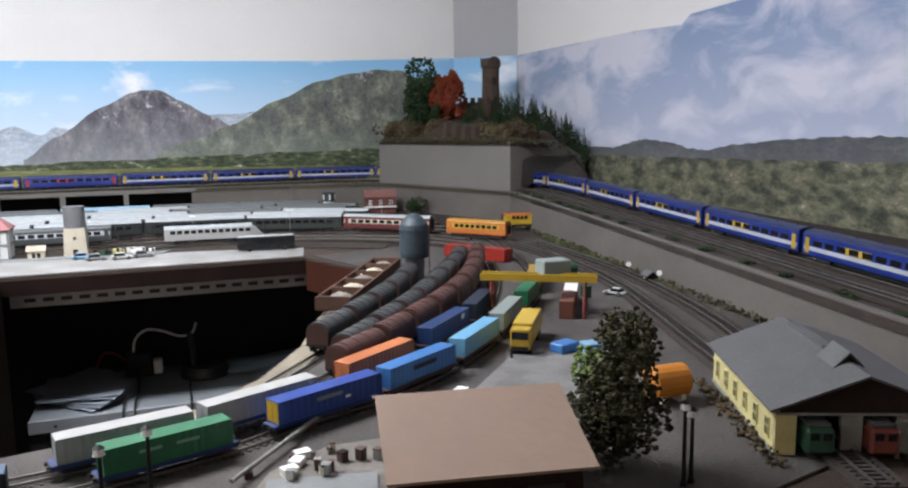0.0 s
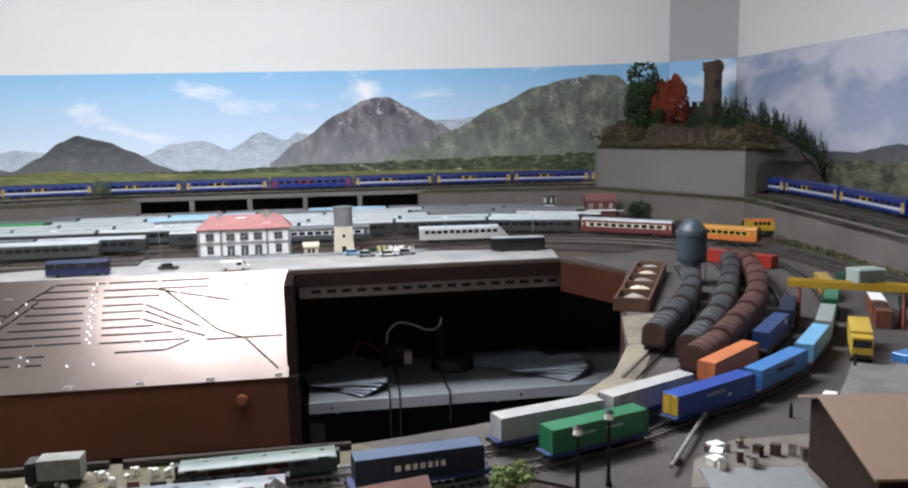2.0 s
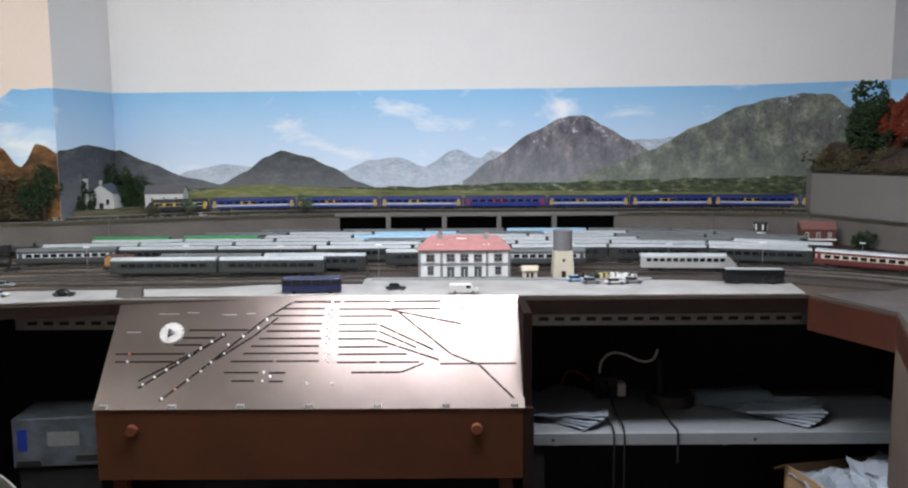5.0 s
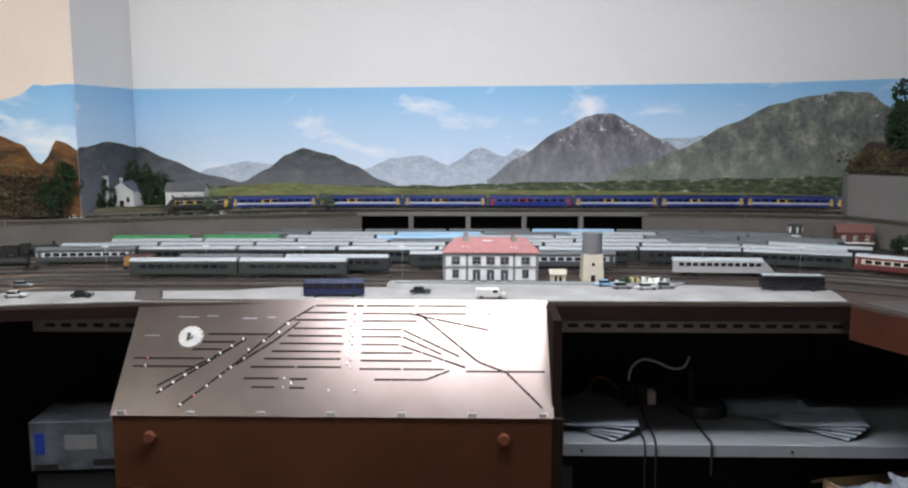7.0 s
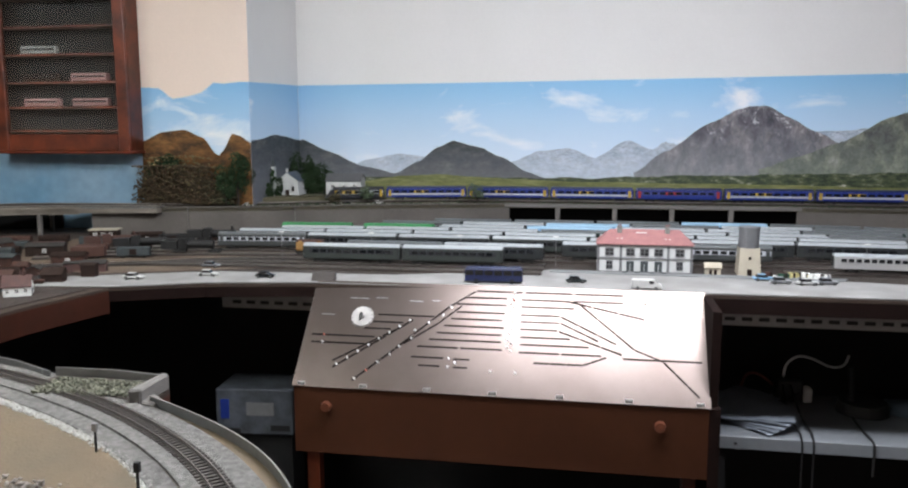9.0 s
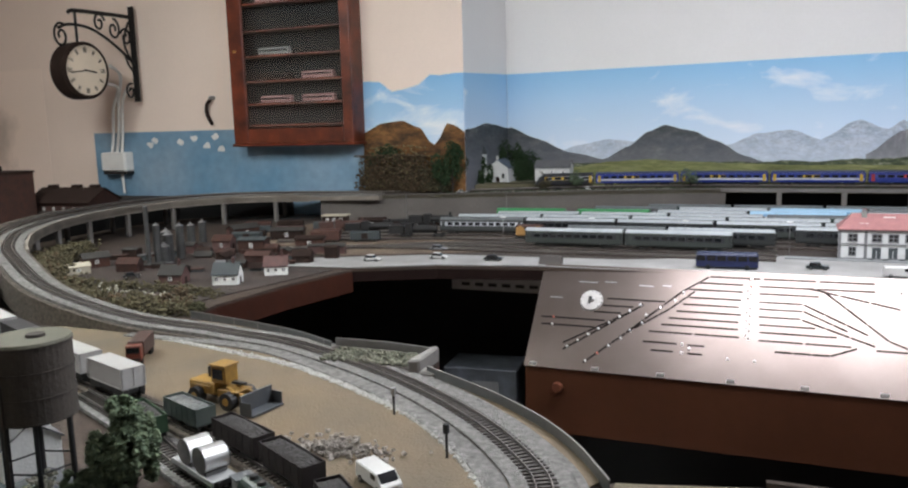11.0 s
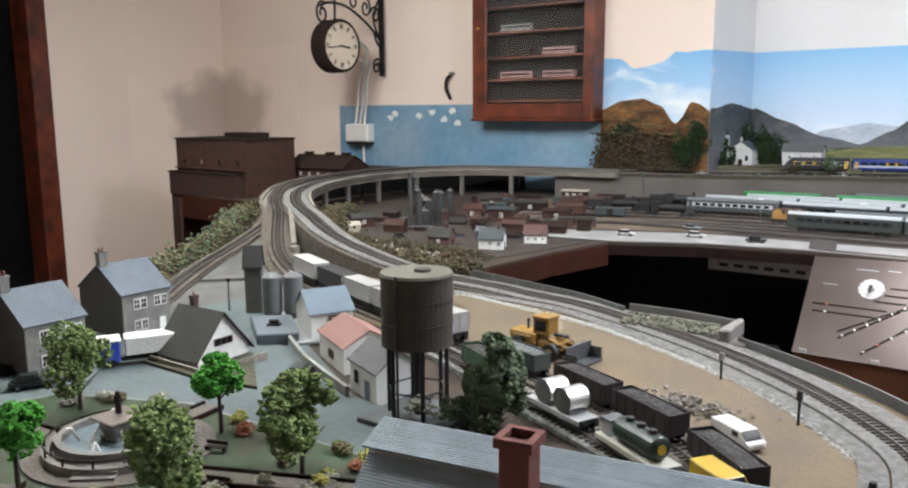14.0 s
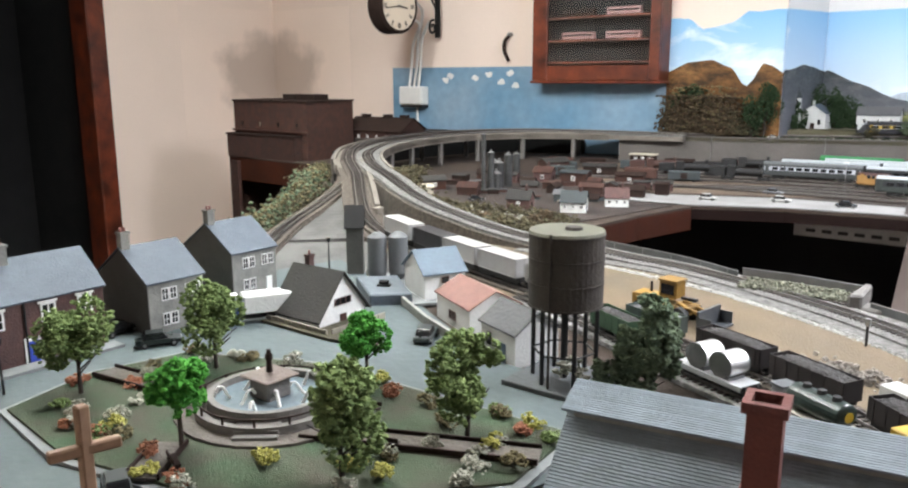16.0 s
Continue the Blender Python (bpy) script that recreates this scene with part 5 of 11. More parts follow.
def container(m, label, L, body, lid=None, end=None, marks=None, name="shipping_container", h=0.036, rails=True):
    """A container with ribbed sides, a lid, end doors and corner posts. Its base is at z = 0."""
    ob = thing(name, m, label, "shipping container", "containers on wagons and lorries")
    w = 0.034
    bm = bmesh.new()
    corrugated(bm, L, w - 0.0012, 0.0015, h - 0.0015, 16)
    part("body", bm, body, ob)
    bm = bmesh.new()
    bx(bm, -L / 2 - 0.0006, -w / 2, h - 0.0016, L / 2 + 0.0006, w / 2, h)
    part("lid", finish(bm, 0.0004), lid or body, ob)
    bm = bmesh.new()
    bx(bm, -L / 2 - 0.0005, -w / 2, 0, L / 2 + 0.0005, w / 2, 0.0016)
    part("base_frame", bm, body, ob)
    for sx in (-1, 1):
        for sy in (-1, 1):
            bm = bmesh.new()
            bx(bm, sx * L / 2 - 0.0014, sy * w / 2 - 0.0014, 0.0016, sx * L / 2 + 0.0014, sy * w / 2 + 0.0006 * sy, h - 0.0016)
            part("corner_post", bm, body, ob)
        for sy in (-1, 1):
            bm = bmesh.new()
            bx(bm, sx * (L / 2 + 0.0002), sy * 0.0008, 0.002, sx * (L / 2 + 0.0009), sy * (w / 2 - 0.0016), h - 0.002)
            part("end_door", bm, end if (end and sx < 0) else body, ob)
    for (x0, x1, z0, z1, mm) in marks or ():
        for s in (-1, 1):
            bm = bmesh.new()
            bx(bm, x0, s * (w / 2 - 0.0004), z0, x1, s * (w / 2 + 0.0004), z1)
            part("marking_bar", bm, mm, ob)
    return ob


def flat_wagon(m, label, L, frame, name="flat_wagon"):
    ob = thing(name, m, label, "railway wagon", "wagons of the container train")
    bm = bmesh.new()
    bx(bm, -L / 2, -0.0165, 0.0115, L / 2, 0.0165, 0.0145)
    part("deck", finish(bm, 0.0005), frame, ob)
    for s in (-1, 1):
        bm = bmesh.new()
        prism(bm, [(-L / 2, s * 0.0165), (L / 2, s * 0.0165), (L / 2, s * 0.0145), (-L / 2, s * 0.0145)], 0.0075, 0.0115)
        part("side_sill", bm, frame, ob)
        bm = bmesh.new()
        bx(bm, s * L / 2, -0.014, 0.009, s * (L / 2 + 0.0015), 0.014, 0.0145)
        for y in (-0.009, 0.009):
            cy(bm, (s * L / 2, y, 0.0115), (s * (L / 2 + 0.005), y, 0.0115), 0.0022, 0.003, 8)
        part("buffer_beam", bm, UNDER, ob)
    running_gear(ob, L, L * 0.34)
    ob.matrix_basis = m
    return ob


BLUE_C = paint("strong_blue_container", (0.02, 0.07, 0.36), 0.4)
MID_BLUE = paint("mid_blue_container", (0.05, 0.20, 0.52), 0.4)
SKY_C = paint("sky_blue_container", (0.16, 0.40, 0.62), 0.45)
DK_NAVY = paint("navy_container", (0.006, 0.018, 0.052), 0.6)
GREEN_C = paint("green_container", (0.02, 0.22, 0.09), 0.4)
GREY_C = paint("pale_grey_container", (0.44, 0.45, 0.46), 0.5)
WHITE_C = paint("off_white_container", (0.46, 0.455, 0.44), 0.5)
ORANGE_C = paint("orange_container", (0.55, 0.17, 0.06), 0.5)
LGREY_G = paint("grey_green_container", (0.32, 0.38, 0.36), 0.5)
RUST_C = paint("rust_container", (0.24, 0.08, 0.05), 0.6)
WBAR = paint("white_lettering", (0.75, 0.75, 0.75), 0.5)
FRAME_BLUE = paint("blue_wagon_frame", (0.02, 0.05, 0.22), 0.5)


SC = 0.7  # the container stock is of a smaller scale than the coaches


def nearest_s(line, x, y):
    best, run, out = 9, 0.0, 0.0
    for a, b in zip(line, line[1:]):
        d = math.hypot(a.x - x, a.y - y)
        if d < best:
            best, out = d, run
        run += (b - a).length
    return out


def load(line, x, y, L, label, *args, wagon="blue bogie flat wagon under a container", frame=FRAME_BLUE, flip=False, **kw):
    s = nearest_s(line, x, y)
    m = on(line, s, L + 0.02, flip) @ Matrix.Diagonal((SC, SC, SC, 1))
    flat_wagon(m, wagon, (L + 0.012) / SC, frame)
    return container(m @ Matrix.Translation((0, 0, 0.0146)), label, L / SC, *args, **kw)


logo = [(-0.036, -0.028, 0.014, 0.022, WBAR), (-0.022, -0.015, 0.014, 0.022, WBAR), (-0.011, -0.005, 0.014, 0.022, WBAR), (-0.001, 0.006, 0.014, 0.022, WBAR), (0.010, 0.016, 0.014, 0.022, WBAR), (0.020, 0.024, 0.014, 0.022, WBAR), (0.028, 0.034, 0.014, 0.022, WBAR)]
bars = [(-0.03, 0.02, 0.020, 0.026, paint("dull_pale_lettering", (0.30, 0.36, 0.40))), (0.026, 0.036, 0.012, 0.016, WBAR)]
gbars = [(-0.042, -0.012, 0.020, 0.024, paint("pale_green_lettering", (0.30, 0.50, 0.38))), (0.008, 0.04, 0.020, 0.024, paint("pale_green_lettering", (0.30, 0.50, 0.38)))]
load(line_b, -0.042, 0.868, 0.124, "navy blue container with white lettering bars", DK_NAVY, paint("faded_navy_lid", (0.045, 0.10, 0.20)), None, logo, flip=True)
load(line_b, 0.136, 0.90, 0.122, "green ribbed container on a blue wagon", GREEN_C, None, None, gbars, flip=True)
load(line_b, 0.312, 0.988, 0.14, "blue container with a yellow door end", BLUE_C, None, YELLOW, bars, flip=True)
load(line_b, 0.44, 1.055, 0.13, "mid blue container with dark lettering", MID_BLUE, None, None, [(-0.035, 0.03, 0.018, 0.026, DK_NAVY)], frame=BROWN, wagon="brown bogie flat wagon under a container")
load(line_b, 0.558, 1.16, 0.13, "sky blue container on a brown wagon", SKY_C, frame=BROWN, wagon="brown bogie flat wagon under a container")
load(line_b, 0.652, 1.28, 0.13, "pale grey-green container on a brown wagon", LGREY_G, frame=BROWN, wagon="brown bogie flat wagon under a container")
load(line_b, 0.745, 1.41, 0.11, "dark green container on a brown wagon", GREEN_C, frame=BROWN, wagon="brown bogie flat wagon under a container")
load(line_b, 0.83, 1.55, 0.11, "ochre container under the gantry", paint("ochre_container", (0.42, 0.27, 0.05)), frame=BROWN, wagon="brown bogie flat wagon under a container")
load(line_a, 0.102, 0.945, 0.128, "long off-white container with grey side", GREY_C, WHITE_C)
load(line_a, 0.248, 1.0, 0.138, "pale grey container with a white lid", GREY_C, WHITE_C)
load(line_a, 0.397, 1.10, 0.132, "orange container on a brown wagon", ORANGE_C, frame=BROWN, wagon="brown bogie flat wagon under a container")
load(line_a, 0.54, 1.238, 0.14, "dark blue container with pale end marks", paint("dull_blue_container", (0.02, 0.06, 0.20)), None, None, [(-0.07, -0.055, 0.02, 0.03, WBAR)], frame=BROWN, wagon="brown bogie flat wagon under a container")
load(line_a, 0.64, 1.37, 0.12, "dark steel container behind the blue one", DK_NAVY, frame=BROWN, wagon="brown bogie flat wagon under a container")


def hood_wagon(m, label, body, hood, L=0.098):
    """A covered wagon with a barrel hood over ribbed sides."""
    ob = thing("hooded_wagon", Matrix(), label, "railway wagon", "hooded wagons on the curved sidings")
    w = 0.0170
    bm = bmesh.new()
    bx(bm, -L / 2, -w, 0.0105, L / 2, w, 0.032)
    part("body", finish(bm, 0.0008), body, ob)
    bm = bmesh.new()
    along(bm, shell(w * 0.985, 0, 0.0322, 0.0125, 10), -L / 2 + 0.002, L / 2 - 0.002)
    part("hood", bm, hood, ob)
    for k in range(4):
        bm = bmesh.new()
        x = -L / 2 + L * (k + 0.5) / 4
        along(bm, shell(w * 0.995, 0, 0.0324, 0.0131, 10), x - 0.0008, x + 0.0008)
        part("hood_rib", bm, body, ob)
    for s in (-1, 1):
        bm = bmesh.new()
        bx(bm, s * L / 2, -0.013, 0.0105, s * (L / 2 + 0.0012), 0.013, 0.0145)
        for y in (-0.009, 0.009):
            cy(bm, (s * L / 2, y, 0.0122), (s * (L / 2 + 0.004), y, 0.0122), 0.002, 0.003, 8)
        part("buffer_beam", bm, UNDER, ob)
        bm = bmesh.new()
        along(bm, [(-w + 0.001, 0.0125), (w - 0.001, 0.0125)] + shell(w * 0.94, 0, 0.031, 0.0115, 10), s * L / 2 - 0.0005, s * L / 2 + 0.0007)
        part("end_board", bm, BROWN, ob, "oxide brown end board")
    running_gear(ob, L, L * 0.30)
    ob.matrix_basis = m
    return ob


soot = paint("sooty_grey_hood", (0.075, 0.08, 0.085), 0.6)
dk = paint("dark_grey_wagon", (0.03, 0.03, 0.032), 0.6)
rbr = paint("red_brown_hood", (0.13, 0.05, 0.042), 0.6)
for i, (body, hood, lab, s0) in enumerate(((dk, soot, "dark grey hooded wagon with a brown end", 0.36), (dk, soot, "sooty grey hooded wagon on the curved siding", 0.14), (BROWN, rbr, "red-brown hooded wagon on the curved siding", 0.12))):
    ln = coal_lines[i]
    s = nearest_s(ln, *((0.375, 1.27), (0.405, 1.205), (0.385, 1.14))[i])
    first_w = hood_wagon(on(ln, s, 0.098) @ Matrix.Diagonal((0.85, 1.05, 1.05, 1)), lab, body, hood, 0.115)
    while s - 0.100 > s0:
        s -= 0.100
        copy_thing(first_w, on(ln, s, 0.098) @ Matrix.Diagonal((0.85, 1.05, 1.05, 1)))


for (xa, ya), (xb, yb) in (((0.815, 2.005), (0.86, 1.935)), ((0.868, 1.923), (0.913, 1.853))):
    container(Matrix.Translation(((xa + xb) / 2, (ya + yb) / 2, G + 0.006)) @ Matrix.Rotation(math.atan2(yb - ya, xb - xa), 4, "Z"), "bright red low container behind the hooded wagons", 0.08, paint("bright_red_container", (0.38, 0.03, 0.018)), None, None, None, "shipping_container", 0.028)


def open_wagon(m, label, body, cargo, L=0.10, h=0.036, name="open_wagon", heap=0.004, group="open wagons"):
    ob = thing(name, Matrix(), label, "railway wagon", group)
    w = 0.0168
    for (b) in ((-L / 2, -w, 0.012, L / 2, -w + 0.0014, h), (-L / 2, w - 0.0014, 0.012, L / 2, w, h)):
        bm = bmesh.new()
        bx(bm, *b)
        wl = part("side_wall", bm, body, ob)
        for k in range(6):
            x = -L / 2 + L * (k + 0.5) / 6
            y = b[1] - 0.0003 if b[1] < 0 else b[4] + 0.0003
            bm = bmesh.new()
            bx(bm, x - 0.0008, y - 0.0004, 0.012, x + 0.0008, y + 0.0004, h)
            part("stanchion", bm, body, wl)
    for s in (-1, 1):
        bm = bmesh.new()
        bx(bm, s * L / 2 - 0.0014 * (s > 0), -w, 0.012, s * L / 2 + 0.0014 * (s < 0), w, h)
        part("end_wall", bm, body, ob)
    bm = bmesh.new()
    bx(bm, -L / 2, -w, 0.0095, L / 2, w, 0.0125)
    part("floor_pan", bm, body, ob)
    bm = bmesh.new()
    bmesh.ops.create_grid(bm, x_segments=34, y_segments=12, size=0.5)
    for v in bm.verts:
        x, y = v.co.x * (L - 0.004), v.co.y * 2 * (w - 0.0018)
        e = (1 - (2 * v.co.x) ** 4) * (1 - (2 * v.co.y) ** 4)
        v.co = (x, y, h - 0.004 + heap * e + 0.0022 * noise.noise(Vector((x * 260, y * 260, h * 50))))
    part("load", bm, cargo, ob, "heaped load")
    running_gear(ob, L, L * 0.3)
    ob.matrix_basis = m
    return ob


# long brown bunker with bays of pale stone beside the hooded wagons
bk = thing("stone_bunker", Matrix.Translation((0.525, 1.705, G + 0.003)) @ Matrix.Rotation(math.atan2(0.39, 0.205), 4, "Z"), "long brown timber bunker with bays of pale stone", "bunker")
BUNKER = mat("brown_bunker_timber", (0.16, 0.075, 0.038), 0.8, 0, 30, 0.3, 0.3, (0.09, 0.042, 0.024))
for y in (-0.031, 0.031):
    bm = bmesh.new()
    bx(bm, -0.215, y - 0.0025, 0, 0.215, y + 0.0025, 0.024)
    part("side_wall", finish(bm, 0.0008), BUNKER, bk)
for k in range(6):
    x = -0.2125 + 0.085 * k
    bm = bmesh.new()
    bx(bm, x - 0.0025, -0.0285, 0, x + 0.0025, 0.0285, 0.026)
    part("partition", finish(bm, 0.0008), BUNKER, bk)
    if k < 5:
        bm = bmesh.new()
        bmesh.ops.create_grid(bm, x_segments=14, y_segments=10, size=0.5)
        for v in bm.verts:
            e = (1 - (2 * v.co.x) ** 2) * (1 - (2 * v.co.y) ** 2)
            v.co = (x + 0.0425 + v.co.x * 0.079, v.co.y * 0.056, 0.008 + 0.016 * e + 0.003 * noise.noise(Vector((v.co.x * 9, v.co.y * 9, k * 3.3))))
        part("stone_heap", bm, RUBBLE if k % 2 == 0 else CREAMP, bk, "heap of pale stone")
bm = bmesh.new()
bx(bm, -0.215, -0.0285, 0.0, 0.215, 0.0285, 0.003)
part("floor_board", bm, BUNKER, bk)
for x, y in ((-1.16, 0.855), (-1.055, 0.81), (-0.955, 0.742)):
    open_wagon(on(far_line, nearest_s(far_line, x, y), 0.11) @ Matrix.Diagonal((0.82, 0.82, 0.82, 1)), "dark brown open wagon heaped with coal", paint("dark_coal_wagon", (0.022, 0.013, 0.012), 0.75), COAL, 0.116, 0.037, heap=0.006)
open_wagon(on(far_line, nearest_s(far_line, -1.285, 0.91), 0.1) @ Matrix.Diagonal((0.82, 0.82, 0.82, 1)), "grey-green low open wagon", paint("grey_green_wagon", (0.10, 0.13, 0.12)), paint("grey_sheet", (0.14, 0.15, 0.15)), 0.10, 0.036)
open_wagon(on(near_line, nearest_s(near_line, -1.31, 0.865), 0.1) @ Matrix.Diagonal((0.82, 0.82, 0.82, 1)), "dull green open wagon behind the trees", paint("dull_green_wagon", (0.05, 0.12, 0.06)), COAL, 0.10, 0.036)


def drum_wagon(m):
    ob = flat_wagon(Matrix(), "pale grey flat wagon with two silver drums", 0.105, paint("pale_wagon_deck", (0.42, 0.43, 0.43)), "drum_wagon")
    for x in (-0.018, 0.020):
        bm = bmesh.new()
        cy(bm, (x, -0.0155, 0.0325), (x, 0.0155, 0.0325), 0.0165, None, 24)
        d = part("drum", bm, CHROME, ob, "bright silver drum")
        bm = bmesh.new()
        for y in (-0.0155, 0.0148):
            cy(bm, (x, y, 0.0325), (x, y + 0.0007, 0.0325), 0.0172, None, 24)
        part("drum_rim", bm, METAL, d)
        bm = bmesh.new()
        bx(bm, x - 0.012, -0.013, 0.0145, x + 0.012, 0.013, 0.019)
        part("cradle", bm, METAL, ob)
    ob.matrix_basis = m
    return ob


drum_wagon(on(near_line, nearest_s(near_line, -1.155, 0.785), 0.105) @ Matrix.Diagonal((0.9, 0.9, 0.82, 1)))


def tank_wagon(m):
    ob = flat_wagon(Matrix(), "cream flat wagon with a dark green tank", 0.115, paint("cream_wagon_deck", (0.50, 0.50, 0.42)), "tank_wagon")
    bm = bmesh.new()
    cy(bm, (-0.026, 0, 0.030), (0.040, 0, 0.030), 0.0145, None, 20)
    for x, sg in ((-0.026, -1), (0.040, 1)):
        r = bmesh.ops.create_uvsphere(bm, u_segments=20, v_segments=8, radius=0.0145)
        bmesh.ops.transform(bm, matrix=Matrix.Translation((x, 0, 0.030)) @ Matrix.Diagonal((0.3, 1, 1, 1)), verts=r["verts"])
    t = part("tank", bm, paint("dark_green_tank", (0.03, 0.055, 0.045), 0.4), ob, smooth=False)
    for x in (-0.012, 0.008, 0.028):
        bm = bmesh.new()
        cy(bm, (x, 0, 0.043), (x, 0, 0.0485), 0.0055, 0.0045, 12)
        part("filler_cap", bm, UNDER, t)
    bm = bmesh.new()
    cy(bm, (0.0435, 0, 0.030), (0.0446, 0, 0.030), 0.006, None, 16)
    part("end_plate", bm, YELLOW, t)
    bm = bmesh.new()
    bx(bm, -0.052, -0.010, 0.0145, -0.036, 0.010, 0.034)
    part("cabin", bm, GREY_C, ob)
    bm = bmesh.new()
    bx(bm, -0.054, -0.012, 0.034, -0.034, 0.012, 0.0365)
    part("cabin_roof", bm, paint("slate_grey_roof", (0.16, 0.17, 0.18)), ob)
    ob.matrix_basis = m
    return ob


tank_wagon(on(near_line, nearest_s(near_line, -1.04, 0.728), 0.115) @ Matrix.Diagonal((0.88, 0.88, 0.82, 1)))
flat_wagon(on(near_line, nearest_s(near_line, -0.935, 0.663), 0.1), "flat wagon carrying yellow and white vans", 0.10, BROWN)


def white_van_wagon(m, lab, body):
    return container(m @ Matrix.Translation((0, 0, 0.0125)), lab, 0.10, body, name="covered_van", h=0.036)


for x, y, c in ((-1.90, 1.13, WHITE_C), (-1.80, 1.098, paint("dark_van", (0.05, 0.05, 0.055))), (-1.69, 1.063, WHITE_C), (-1.58, 1.025, WHITE_C), (-1.47, 0.98, WHITE_C)):
    m = on(far_line, nearest_s(far_line, x, y), 0.1)
    flat_wagon(m, "low wagon frame under a covered van", 0.10, UNDER, "flat_wagon")
    container(m @ Matrix.Translation((0, 0, 0.0146)), "pale covered railway van on the goods siding", 0.10, c, WHITE_C if c is WHITE_C else None, None, None, "covered_van", 0.030)
# a green locomotive and dark wagons at the front
coach(on(line_a, nearest_s(line_a, -0.20, 0.90), 0.16) @ Matrix.Diagonal((1, 0.85, 0.55, 1)), "dark green locomotive with pale roof edge", 0.15, DKGREEN, paint("pale_green_roof", (0.14, 0.20, 0.165)), None, None, "", 5, "green_locomotive", 0.036)
coach(on(line_b, nearest_s(line_b, -0.255, 0.845), 0.16) @ Matrix.Diagonal((1, 0.85, 0.6, 1)), "red and grey shunting engine on the front track", 0.15, paint("dull_red", (0.24, 0.04, 0.035)), paint("pale_steel_roof", (0.24, 0.27, 0.29)), None, None, "", 5, "red_locomotive", 0.030)
# steam engines and stock in the dark yard under the viaduct
for x, y, i, c in ((-1.72, 2.56, 0, BLACK), (-1.88, 2.52, 1, BLACK), (-2.0, 2.58, 2, BROWN), (-1.75, 2.78, 3, BLACK)):
    ln = yard[i]
    s = nearest_s(ln, x, y)
    m = on(ln, s, 0.16)
    ob = thing("steam_locomotive", Matrix(), "black steam locomotive with dark tender", "locomotive", "engines in the west yard")
    bm = bmesh.new()
    cy(bm, (-0.03, 0, 0.026), (0.05, 0, 0.026), 0.0125, None, 16)
    part("boiler", bm, c, ob)
    bm = bmesh.new()
    bx(bm, -0.055, -0.016, 0.012, -0.03, 0.016, 0.044)
    part("cab", bm, c, ob)
    bm = bmesh.new()
    cy(bm, (0.04, 0, 0.037), (0.04, 0, 0.050), 0.004, 0.005, 10)
    part("funnel", bm, c, ob)
    bm = bmesh.new()
    bx(bm, -0.11, -0.015, 0.012, -0.06, 0.015, 0.038)
    part("tender", bm, c, ob)
    running_gear(ob, 0.16)
    ob.matrix_basis = m


# ---- plants ----
def leaf_mat(name, c1, c2, rough=0.9):
    m = bpy.data.materials.new(name)
    m.use_nodes = True
    nt = m.node_tree
    b = nt.nodes["Principled BSDF"]
    b.inputs["Roughness"].default_value, b.inputs["Specular IOR Level"].default_value = rough, 0.2
    geo, tex, no = nt.nodes.new("ShaderNodeNewGeometry"), nt.nodes.new("ShaderNodeTexCoord"), nt.nodes.new("ShaderNodeTexNoise")
    no.inputs["Scale"].default_value = 240
    nt.links.new(tex.outputs["Object"], no.inputs["Vector"])
    mix = nt.nodes.new("ShaderNodeMix")
    mix.data_type = "RGBA"
    mix.inputs["A"].default_value, mix.inputs["B"].default_value = (*(v * 0.7 for v in c1), 1), (*(v * 0.75 for v in c2), 1)
    add = nt.nodes.new("ShaderNodeMath")
    add.operation = "MULTIPLY_ADD"
    add.inputs[1].default_value = 0.6
    nt.links.new(geo.outputs["Random Per Island"], add.inputs[0])
    sub = nt.nodes.new("ShaderNodeMath")
    sub.operation = "MULTIPLY"
    sub.inputs[1].default_value = 0.5
    nt.links.new(no.outputs["Fac"], sub.inputs[0])
    nt.links.new(sub.outputs[0], add.inputs[2])
    nt.links.new(add.outputs[0], mix.inputs["Factor"])
    nt.links.new(mix.outputs["Result"], b.inputs["Base Color"])
    return m


LEAF_OLIVE = leaf_mat("olive_foam_foliage", (0.058, 0.10, 0.03), (0.25, 0.33, 0.12))
LEAF_BRIGHT = leaf_mat("vivid_green_foliage", (0.03, 0.17, 0.02), (0.10, 0.36, 0.05))
LEAF_DARK = leaf_mat("dark_green_foliage", (0.012, 0.03, 0.014), (0.05, 0.085, 0.035))
LEAF_GREYGREEN = leaf_mat("grey_green_foliage", (0.05, 0.08, 0.05), (0.18, 0.23, 0.14))
LEAF_AUTUMN = leaf_mat("dark_autumn_foliage", (0.03, 0.032, 0.018), (0.15, 0.10, 0.06))
LEAF_DUSK = leaf_mat("dusky_green_foliage", (0.014, 0.022, 0.010), (0.105, 0.095, 0.05))
LEAF_RUST = leaf_mat("rust_red_foliage", (0.14, 0.025, 0.012), (0.30, 0.06, 0.025))
LEAF_BROWN = leaf_mat("brown_scatter_foliage", (0.042, 0.038, 0.024), (0.13, 0.112, 0.062))
LEAF_OCHRE = leaf_mat("ochre_bush_foliage", (0.085, 0.075, 0.04), (0.22, 0.185, 0.095))
LEAF_PALE = leaf_mat("pale_blossom_foliage", (0.25, 0.27, 0.20), (0.55, 0.53, 0.45))
LEAF_YELLOW = leaf_mat("yellow_blossom_foliage", (0.26, 0.27, 0.05), (0.50, 0.46, 0.14))
